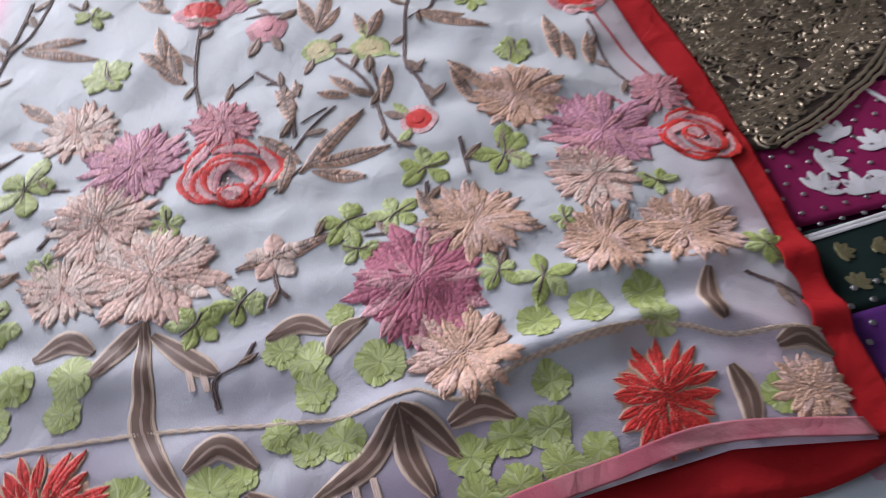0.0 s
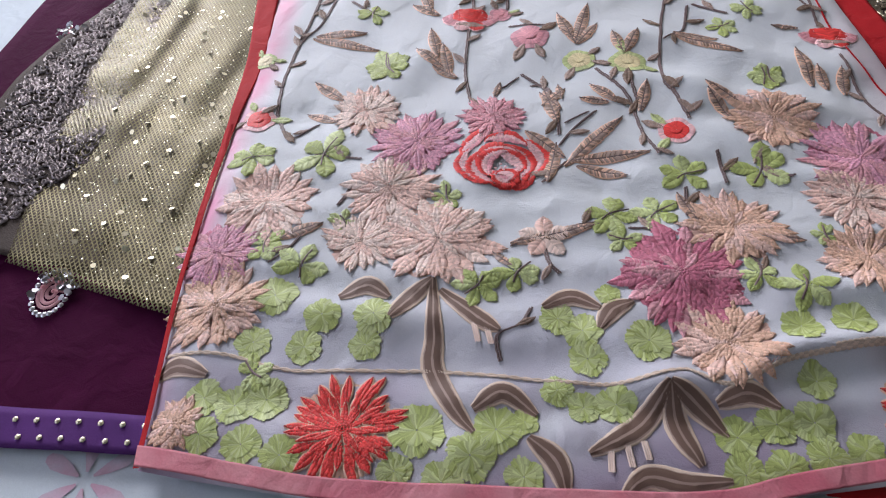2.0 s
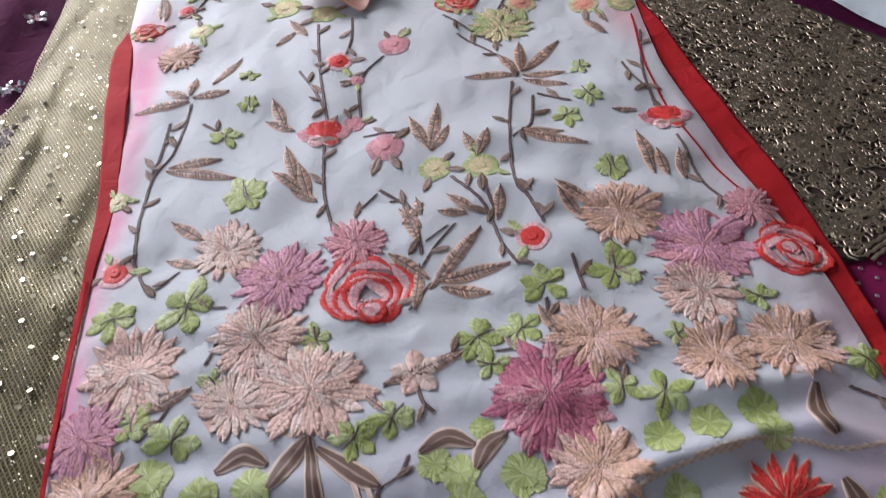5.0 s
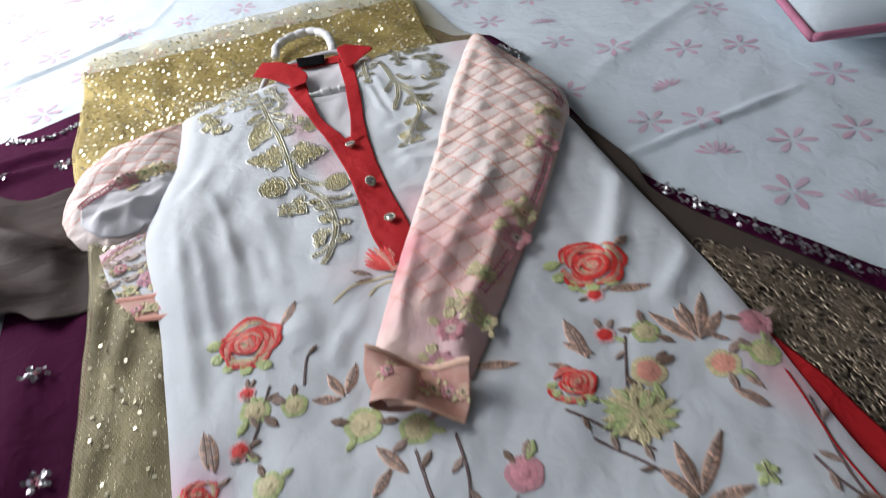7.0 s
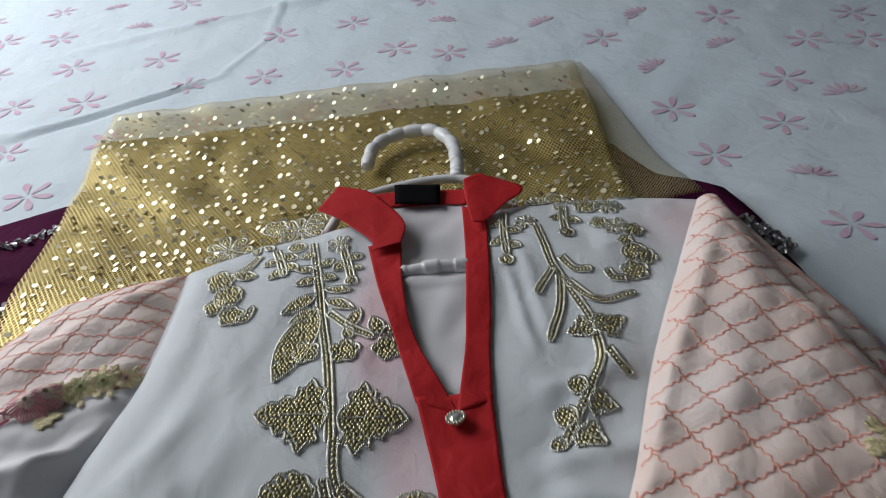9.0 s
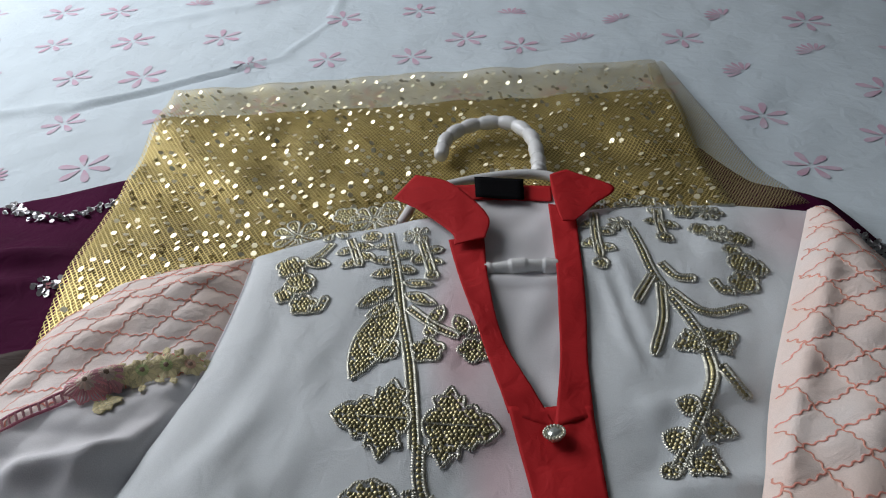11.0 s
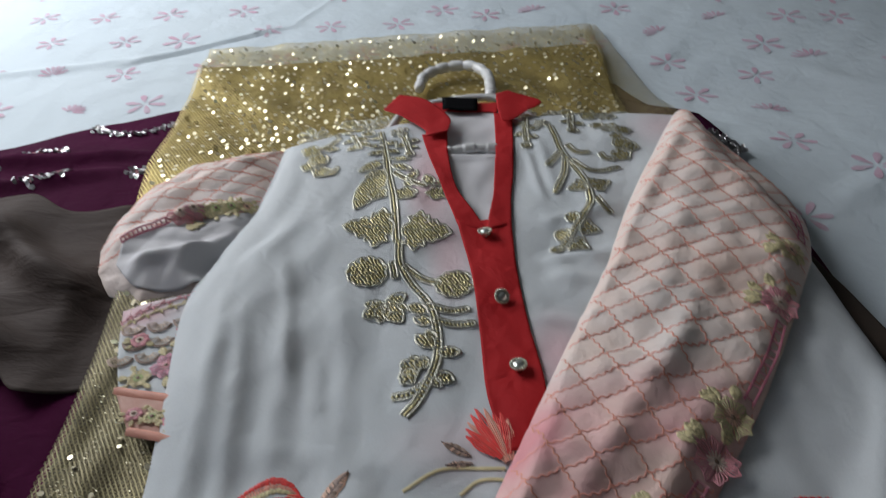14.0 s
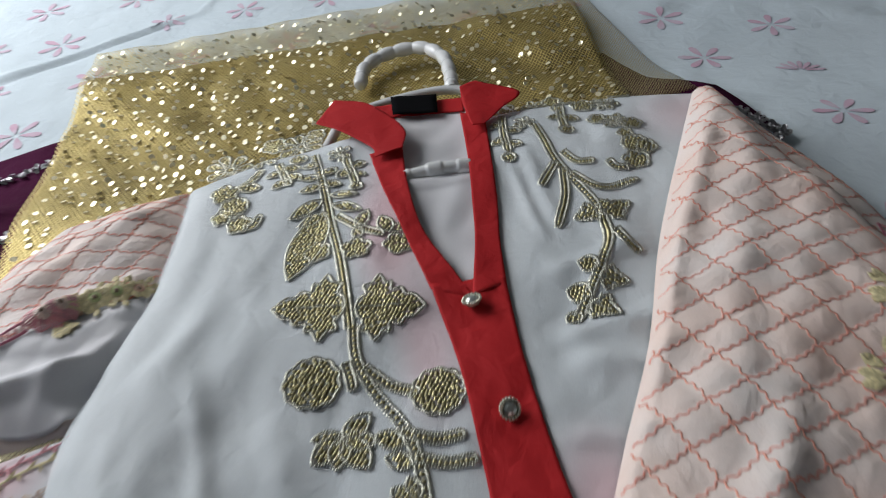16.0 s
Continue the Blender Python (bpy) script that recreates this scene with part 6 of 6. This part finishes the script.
mum(-0.088, 0.123, 0.0210, CREAM)
mum(-0.042, 0.125, 0.0320, PEACH)
rose(-0.005, 0.188, 0.0295, CRIMSON)
posy(0.022, 0.129, 0.0170, CREAM)
mum(0.097, 0.103, 0.0340, MAROON)
mum(0.115, 0.059, 0.0245, TAN)
mum(0.131, 0.139, 0.0265, TAN)
mum(0.171, 0.232, 0.0265, TAN)
mum(-0.079, 0.003, 0.0270, SCARLET)
mum(-0.167, 0.003, 0.0135, TAN)
sprig(-0.124, 0.196, 0.0205, GREEN)
sprig(-0.172, 0.193, 0.0165, GREEN)
sprig(-0.095, 0.295, 0.0170, LIME)
sprig(-0.039, 0.160, 0.0115, LIME)
sprig(-0.101, 0.139, 0.0085, LIME)
sprig(-0.146, 0.117, 0.0140, LIME)
sprig(-0.120, 0.102, 0.0155, LIME)
vineleaf(-0.131, 0.081, 0.0110, GREEN)
vineleaf(-0.101, 0.068, 0.0090, GREEN)
vineleaf(-0.072, 0.069, 0.0095, LIME)
vineleaf(-0.075, 0.052, 0.0075, LIME)
vineleaf(-0.108, 0.049, 0.0085, LIME)
vineleaf(-0.137, 0.051, 0.0085, LIME)
sprig(-0.016, 0.092, 0.0125, GREEN)
sprig(0.006, 0.101, 0.0135, GREEN)
sprig(0.061, 0.148, 0.0155, LIME)
sprig(0.089, 0.151, 0.0145, LIME)
sprig(0.067, 0.128, 0.0105, LIME)
vineleaf(0.028, 0.071, 0.0085, LIME)
vineleaf(0.041, 0.064, 0.0090, LIME)
vineleaf(0.043, 0.048, 0.0085, LIME)
vineleaf(0.075, 0.059, 0.0105, LIME)
vineleaf(0.056, 0.089, 0.0060, GREEN)
sprig(0.109, 0.182, 0.0160, LIME)
sprig(0.156, 0.187, 0.0180, GREEN)
sprig(0.178, 0.276, 0.0115, LIME)
sprig(0.139, 0.103, 0.0115, GREEN)
sprig(0.161, 0.096, 0.0140, LIME)
vineleaf(0.153, 0.070, 0.0090, GREEN)
vineleaf(-0.155, 0.017, 0.0090, LIME)
vineleaf(-0.138, 0.014, 0.0090, LIME)
vineleaf(-0.122, 0.018, 0.0100, LIME)
vineleaf(-0.152, -0.003, 0.0085, GREEN)
vineleaf(-0.129, -0.007, 0.0090, GREEN)
vineleaf(-0.108, -0.012, 0.0090, GREEN)
vineleaf(-0.042, 0.005, 0.0120, GREEN)
vineleaf(-0.015, -0.007, 0.0105, LIME)
vineleaf(-0.028, -0.020, 0.0090, LIME)
vineleaf(-0.003, 0.007, 0.0105, GREEN)
vineleaf(0.011, -0.015, 0.0080, LIME)
vineleaf(0.011, 0.012, 0.0060, GREEN)
vineleaf(-0.051, -0.016, 0.0075, LIME)
vineleaf(0.056, 0.023, 0.0085, LIME)
vineleaf(0.027, 0.029, 0.0070, LIME)
vineleaf(0.040, 0.021, 0.0070, LIME)
vineleaf(0.112, 0.009, 0.0090, GREEN)
vineleaf(0.131, 0.016, 0.0085, GREEN)
vineleaf(0.149, 0.018, 0.0090, LIME)
vineleaf(0.113, -0.009, 0.0085, GREEN)
vineleaf(0.132, -0.006, 0.0085, GREEN)
vineleaf(0.152, 0.001, 0.0085, GREEN)
vineleaf(0.170, 0.006, 0.0075, GREEN)
vineleaf(0.154, 0.039, 0.0080, LIME)
sprig(-0.132, 0.032, 0.0110, LIME)
mum(0.218, 0.198, 0.0313, ORCHID)
rose(0.274, 0.183, 0.0247, CRIMSON)
mum(0.260, 0.229, 0.0172, ROSEPINK)
mum(0.204, 0.162, 0.0232, PEACH)
mum(0.199, 0.116, 0.0232, TAN)
mum(0.245, 0.119, 0.0252, TAN)
mum(0.205, 0.026, 0.0237, SCARLET)
mum(0.275, 0.022, 0.0161, TAN)
vineleaf(0.209, 0.080, 0.0091, GREEN)
vineleaf(0.180, 0.075, 0.0091, GREEN)
sprig(0.238, 0.153, 0.0106, LIME)
sprig(0.282, 0.103, 0.0121, LIME)
vineleaf(0.212, 0.065, 0.0081, LIME)
vineleaf(0.259, 0.022, 0.0081, GREEN)
sprig(0.180, 0.133, 0.0086, GREEN)
bud(-0.023, 0.438, 0.0112, CRIMSON)
bud(0.026, 0.455, 0.0132, PINK)
bud(-0.008, 0.411, 0.0061, PINK)
half_rose(-0.035, 0.351, 0.0200)
bud(-0.011, 0.358, 0.0082, PINK)
bud(0.012, 0.323, 0.0136, PINK)
bud(0.048, 0.295, 0.0112, CREAMGREEN)
bud(0.082, 0.291, 0.0127, CREAMGREEN)
bud(0.108, 0.221, 0.0111, CRIMSON)
bud(-0.179, 0.233, 0.0116, CRIMSON)
sprig(0.180, 0.401, 0.0096, LIME)
sprig(0.177, 0.360, 0.0117, LIME)
sprig(0.156, 0.339, 0.0122, LIME)
sprig(-0.100, 0.430, 0.0096, LIME)
sprig(-0.097, 0.393, 0.0091, LIME)
sprig(-0.114, 0.359, 0.0122, LIME)
sprig(-0.092, 0.291, 0.0152, LIME)
sprig(0.175, 0.278, 0.0132, LIME)
mum(-0.168, 0.475, 0.0182, TAN)
rose(-0.203, 0.520, 0.0168, BLUSH)
bud(-0.169, 0.547, 0.0086, CRIMSON)
bud(-0.151, 0.510, 0.0112, CREAMGREEN)
bud(-0.192, 0.304, 0.0086, CREAMGREEN)
half_rose(0.231, 0.329, 0.0190)
rose(-0.152, 0.651, 0.0358, BLUSH)
rose(0.151, 0.628, 0.0361, BLUSH)
bud(-0.159, 0.598, 0.0074, CRIMSON)
bud(-0.154, 0.579, 0.0117, CREAMGREEN)
bud(-0.123, 0.573, 0.0101, CREAMGREEN)
bud(-0.074, 0.537, 0.0144, CREAMGREEN)
bud(-0.036, 0.518, 0.0130, CREAMGREEN)
bud(0.143, 0.592, 0.0076, CRIMSON)
bud(0.132, 0.549, 0.0085, CRIMSON)
rose(0.090, 0.512, 0.0215, BLUSH)
mum(0.123, 0.473, 0.0241, CREAMGREEN)
bud(0.147, 0.504, 0.0130, PEACHBUD)
bud(0.163, 0.540, 0.0108, CREAMGREEN)
bud(0.203, 0.491, 0.0124, PEACHBUD)
bud(0.237, 0.489, 0.0119, CREAMGREEN)
bud(0.248, 0.518, 0.0128, PINK)
gstem((-0.108, 1.072), (-0.100, 1.024), (-0.096, 0.990), (-0.090, 0.952), (-0.087, 0.920), (-0.085, 0.889))
gstem((-0.083, 0.890), (-0.082, 0.867), (-0.074, 0.846), (-0.060, 0.821), (-0.054, 0.798), (-0.053, 0.771), (-0.057, 0.753), (-0.067, 0.732), (-0.075, 0.721))
gstem((-0.060, 0.746), (-0.072, 0.738), (-0.083, 0.737))
gmaple((-0.087, 0.907), (-0.129, 0.912))
gmaple((-0.081, 0.904), (-0.042, 0.899))
gdisc(-0.107, 0.856, 0.0140)
gdisc(-0.040, 0.839, 0.0130)
gfinger((-0.078, 0.861), (-0.063, 0.847), (-0.050, 0.841))
gfinger((-0.061, 0.818), (-0.045, 0.811), (-0.030, 0.811))
gfinger((-0.055, 0.802), (-0.040, 0.797), (-0.026, 0.797))
gfinger((-0.088, 0.865), (-0.086, 0.856), (-0.085, 0.848))
gblade((-0.091, 0.821), (-0.077, 0.832), 0.50)
gblade((-0.091, 0.821), (-0.075, 0.815), 0.50)
gblade((-0.091, 0.821), (-0.079, 0.802), 0.50)
gblade((-0.091, 0.821), (-0.095, 0.804), 0.50)
gblade((-0.091, 0.821), (-0.106, 0.808), 0.50)
gblade((-0.091, 0.821), (-0.106, 0.821), 0.50)
gblade((-0.060, 0.811), (-0.074, 0.819), 0.50)
gblade((-0.057, 0.799), (-0.070, 0.805), 0.50)
gblade((-0.055, 0.776), (-0.068, 0.787), 0.55)
gblade((-0.053, 0.771), (-0.038, 0.771), 0.50)
gblade((-0.055, 0.781), (-0.060, 0.792), 0.50)
gflower(-0.071, 0.760, 0.0075)
gflower(-0.073, 0.752, 0.0060)
gdisc(-0.064, 0.762, 0.0045)
gblade((-0.055, 0.752), (-0.043, 0.747), 0.60)
gblade((-0.057, 0.749), (-0.051, 0.743), 0.60)
gblade((-0.101, 1.011), (-0.123, 0.996), 0.30)
gblade((-0.100, 0.997), (-0.117, 0.987), 0.34)
gblade((-0.100, 0.998), (-0.122, 0.939), 0.30)
gflower(-0.104, 0.958, 0.0080)
gflower(-0.079, 0.955, 0.0090)
gblade((-0.095, 1.016), (-0.077, 1.012), 0.30)
gblade((-0.094, 1.005), (-0.075, 0.994), 0.30)
gfinger((-0.091, 0.992), (-0.077, 0.977), (-0.061, 0.965))
gblade((-0.078, 0.976), (-0.070, 0.991), 0.42)
gblade((-0.077, 0.977), (-0.078, 0.965), 0.50)
gflower(-0.052, 0.955, 0.0085)
gblade((-0.056, 0.967), (-0.062, 0.982), 0.50)
gblade((-0.055, 0.967), (-0.046, 0.972), 0.50)
gblade((-0.102, 1.027), (-0.116, 1.022), 0.40)
gblade((-0.103, 1.038), (-0.118, 1.039), 0.40)
gblade((-0.099, 1.030), (-0.088, 1.027), 0.50)
gblade((-0.101, 1.041), (-0.091, 1.049), 0.50)
gblade((-0.105, 1.057), (-0.116, 1.055), 0.50)
gdaisy(-0.123, 1.110, 0.0190, 9)
gdaisy(-0.179, 1.091, 0.0195, 7)
gdaisy(-0.149, 1.081, 0.0145, 6)
gflower(-0.145, 1.116, 0.0095)
gdisc(-0.120, 1.070, 0.0060)
gflower(-0.111, 1.124, 0.0075)
gfinger((-0.148, 1.063), (-0.155, 1.050), (-0.163, 1.041))
gflower(-0.172, 1.037, 0.0095)
gblade((-0.163, 1.043), (-0.147, 1.039), 0.50)
gdisc(-0.164, 1.020, 0.0090)
gflower(-0.172, 1.011, 0.0070)
gflower(-0.159, 1.000, 0.0080)
gfinger((-0.155, 0.996), (-0.148, 0.996), (-0.145, 1.006))
gfinger((-0.135, 1.066), (-0.130, 1.051), (-0.125, 1.033))
gblade((-0.132, 1.058), (-0.118, 1.056), 0.50)
gblade((-0.129, 1.048), (-0.116, 1.040), 0.50)
gblade((-0.132, 1.053), (-0.143, 1.050), 0.50)
gblade((-0.127, 1.040), (-0.137, 1.033), 0.50)
gdaisy(-0.088, 1.067, 0.0090, 6)
gfinger((-0.084, 1.060), (-0.080, 1.042), (-0.077, 1.025))
gblade((-0.081, 1.047), (-0.090, 1.036), 0.50)
gblade((-0.081, 1.051), (-0.070, 1.053), 0.50)
gblade((-0.079, 1.040), (-0.070, 1.037), 0.50)
gdisc(-0.077, 1.022, 0.0040)
gstem((0.061, 1.065), (0.063, 1.040), (0.065, 1.018), (0.072, 0.992), (0.078, 0.966), (0.079, 0.942), (0.077, 0.928), (0.068, 0.910), (0.056, 0.891), (0.044, 0.873))
gfinger((0.072, 1.024), (0.079, 1.011), (0.090, 1.008))
gfinger((0.064, 1.014), (0.056, 1.002), (0.049, 0.990))
gfinger((0.068, 1.006), (0.062, 0.976), (0.050, 0.947))
gfinger((0.072, 0.999), (0.087, 0.979), (0.113, 0.982))
gfinger((0.083, 0.934), (0.087, 0.921), (0.092, 0.913))
gmaple((0.079, 0.956), (0.063, 0.952))
gmaple((0.080, 0.951), (0.099, 0.959))
gblade((0.065, 0.907), (0.054, 0.912), 0.80)
gmaple((0.064, 0.899), (0.078, 0.892))
gblade((0.055, 0.887), (0.043, 0.894), 0.80)
gmaple((0.054, 0.881), (0.066, 0.869))
gblade((0.046, 0.876), (0.037, 0.871), 0.70)
gfinger((0.039, 1.087), (0.036, 1.059), (0.035, 1.034))
gblade((0.037, 1.073), (0.026, 1.070), 0.50)
gblade((0.037, 1.064), (0.049, 1.060), 0.50)
gblade((0.036, 1.053), (0.025, 1.047), 0.55)
gblade((0.036, 1.047), (0.046, 1.041), 0.55)
gdisc(0.034, 1.028, 0.0045)
gdaisy(0.054, 1.071, 0.0085, 6)
gflower(0.046, 1.114, 0.0075)
gdaisy(0.069, 1.108, 0.0110, 7)
gflower(0.085, 1.114, 0.0065)
gdaisy(0.093, 1.103, 0.0090, 6)
gfinger((0.086, 1.090), (0.083, 1.071), (0.082, 1.057))
gblade((0.084, 1.075), (0.073, 1.074), 0.50)
gblade((0.084, 1.073), (0.095, 1.066), 0.50)
gblade((0.085, 1.082), (0.080, 1.092), 0.50)
gdisc(0.082, 1.053, 0.0050)
gflower(0.103, 1.086, 0.0085)
gdaisy(0.119, 1.082, 0.0105, 7)
gflower(0.137, 1.099, 0.0070)
gdaisy(0.117, 1.052, 0.0105, 7)
gflower(0.107, 1.061, 0.0060)
gflower(0.129, 1.045, 0.0070)
gflower(0.120, 1.033, 0.0050)
gdisc(0.123, 1.020, 0.0080)
gflower(0.130, 1.015, 0.0065)
gflower(0.119, 1.003, 0.0085)
gfinger((0.111, 0.996), (0.103, 0.998), (0.100, 1.006))

# flowers and leaves on the sleeves
def sleeve_flower(x, y, r, col, height, lean=None):
    r, T = r * 1.2, Threads()
    for k in range(8):
        a = k * math.tau / 8 + rng.normal(0, 0.1)
        petal(T, x, y, a, 0.35 * r, r, 0.62 * r, 6, 0.0006, 0)
    th = np.linspace(0, math.tau, 14, endpoint=False)
    w = np.linspace(0.08, 0.42, 3)
    T.strands(np.stack([x + r * w[None] * np.cos(th[:, None]), y + r * w[None] * np.sin(th[:, None])], -1), 0.0014, 0.0006, 0.0008, 1)
    T.beads([(x, y)], 0.0018, 0.0016, 2)
    for k in range(5):
        a = rng.uniform(0, 6) if lean is None else lean + rng.normal(0, 0.8)
        satin(T, (x + 0.9 * r * math.cos(a), y + 0.9 * r * math.sin(a)), (x + 1.75 * r * math.cos(a), y + 1.75 * r * math.sin(a)), 0.5 * r, 0.0004, 3)
    T.put("sleeve_flower", height, [col[0], col[1], T_BROWN, T_BISCUIT], kurta)


up = lambda x, y: np.maximum(sleeve_z(x, y), kurta_z(x, y) + 0.008)
for x, y, r, c in ((0.206, 0.838, 0.010, (T_BISCUIT, T_TAN)), (0.181, 0.790, 0.012, (T_PINK, T_CREAM)), (0.121, 0.701, 0.011, (T_BISCUIT, T_TAN)), (0.103, 0.673, 0.012, (T_PINK, T_CREAM)), (0.060, 0.636, 0.009, (T_BISCUIT, T_LIME)),
                   (0.034, 0.610, 0.009, (T_BISCUIT, T_TAN)), (0.014, 0.590, 0.011, (T_PINK, T_CREAM)), (0.045, 0.590, 0.008, (T_BISCUIT, T_LIME)), (-0.004, 0.563, 0.010, (T_ROSEPINK, T_BISCUIT))):
    sleeve_flower(x, y, r, c, up, radians(125))
for pts in ([(0.238, 0.905), (0.234, 0.88), (0.222, 0.855)], [(0.176, 0.773), (0.164, 0.752), (0.152, 0.735), (0.134, 0.712)], [(0.092, 0.660), (0.075, 0.642), (0.05, 0.618)]):
    T = Threads()
    p = curve_points(pts, 26)
    for o in (-0.0025, 0.0025):
        T.strands([p + (o, -o * 0.6)], 0.0008, 0.0008, 0.0010, 0)
    for q in p[::3]:
        T.strands([curve_points([q - (0.003, -0.0018), q + (0.003, -0.0018)], 4)], 0.0008, 0.0010, 0.0010, 1)
    T.put("ladder_stitch", up, [T_MAROON, T_ROSEPINK], kurta)
pz = lambda x, y: puff_z(x, y) + 0.0028
for x, y, r, c in ((-0.272, 0.937, 0.011, (T_PINK, T_CREAM)), (-0.262, 0.943, 0.008, (T_ROSEPINK, T_CREAM)), (-0.246, 0.950, 0.007, (T_BISCUIT, T_LIME)), (-0.234, 0.955, 0.007, (T_BISCUIT, T_LIME)), (-0.222, 0.959, 0.006, (T_BISCUIT, T_TAN))):
    sleeve_flower(x, y, r, c, pz, radians(30))
T = Threads()
p = curve_points([(-0.314, 0.906), (-0.298, 0.917), (-0.280, 0.928)], 22)
for o in (-0.0022, 0.0022):
    T.strands([p + (o * 0.5, -o)], 0.0006, 0.0008, 0.0012, 0)
for q in p[::2]:
    T.strands([curve_points([q - (0.0012, -0.0024), q + (0.0012, -0.0024)], 4)], 0.0006, 0.0007, 0.0012, 1)
T.put("ladder_stitch", pz, [T_MAROON, T_ROSEPINK], kurta)
fz = lambda x, y: forearm_z(x, y) + 0.0005
for x, y, r, c in ((-0.236, 0.815, 0.010, (T_PINK, T_CREAM)), (-0.272, 0.806, 0.006, (T_PINK, T_CREAM)), (-0.245, 0.780, 0.010, (T_ORCHID, T_ROSEPINK)), (-0.262, 0.770, 0.007, (T_BISCUIT, T_LIME)), (-0.225, 0.79, 0.007, (T_BISCUIT, T_LIME))):
    sleeve_flower(x, y, r, c, fz)
for row in range(3):
    for j in range(3):
        cx, cy = -0.281 + 0.019 * j + 0.006 * (row % 2), 0.822 - 0.015 * row + 0.003 * j
        T = Threads()
        a = np.linspace(math.pi * 1.08, math.pi * 1.92, 12)
        for q in (0.0098, 0.0088):
            T.strands([np.column_stack([cx + q * np.cos(a), cy + 1.1 * q * np.sin(a)])], 0.0004, 0.0005, 0.0010, 0)
        w = np.linspace(0.35, 0.95, 3)
        T.strands(np.stack([cx + 0.0090 * w[None] * np.cos(a[:, None]), cy + 0.0099 * w[None] * np.sin(a[:, None])], -1), 0.0003, 0.0004, 0.0008, 1)
        T.put("scallop_stitch", fz, [T_DUSK, T_YARN], kurta)
for pts, c in (([(-0.294, 0.828), (-0.275, 0.840), (-0.245, 0.853)], T_ROSEPINK), ([(-0.292, 0.822), (-0.268, 0.836), (-0.240, 0.846)], T_BISCUIT)):
    T = Threads()
    p = curve_points(pts, 34)
    T.strands([p], 0.0004, 0.0009, 0.0012)
    for k, q in enumerate(p[::3]):
        satin(T, q, q + (0.003, 0.0045 if k % 2 else -0.0045), 0.002, 0.0004)
    T.put("sprig_border", fz, [c], kurta)
# red blossom and tan tendrils beside the placket
T = Threads()
for k in range(9):
    petal(T, -0.012, 0.682, radians(88 + k * 6.5), 0.002 + 0.004 * (k % 3), 0.046 * (1 - 0.07 * abs(k - 4)), 0.0062, 6, 0.0005 + 0.0004 * (k % 2), int(k % 3 == 0))
T.put("red_blossom", lambda x, y: kurta_z(x, y) + 0.001, [T_RED, T_CORAL], kurta)
leaf((-0.035, 0.690), (-0.052, 0.700))
leaf((-0.034, 0.685), (-0.050, 0.684))
for pts in ([(-0.075, 0.670), (-0.050, 0.682), (-0.015, 0.680)], [(-0.042, 0.666), (-0.03, 0.674), (-0.01, 0.672)]):
    T = Threads()
    T.strands([curve_points(pts, 30)], 0.0006, 0.0011, 0.0010)
    T.put("tendril", kurta_z, [T_BISCUIT], kurta)
# small cuff flowers
for k in range(6):
    sleeve_flower(-0.045 + k * 0.010, 0.560 - k * 0.006, 0.005, ((T_PINK, T_CREAM), (T_TAN, T_BISCUIT))[k % 2], cuff_z)
for k in range(4):
    sleeve_flower(-0.252 + k * 0.013, 0.735 - k * 0.003, 0.005, ((T_PINK, T_CREAM), (T_BISCUIT, T_LIME))[k % 2], lambda x, y: forearm_z(x, y) + 0.0035)
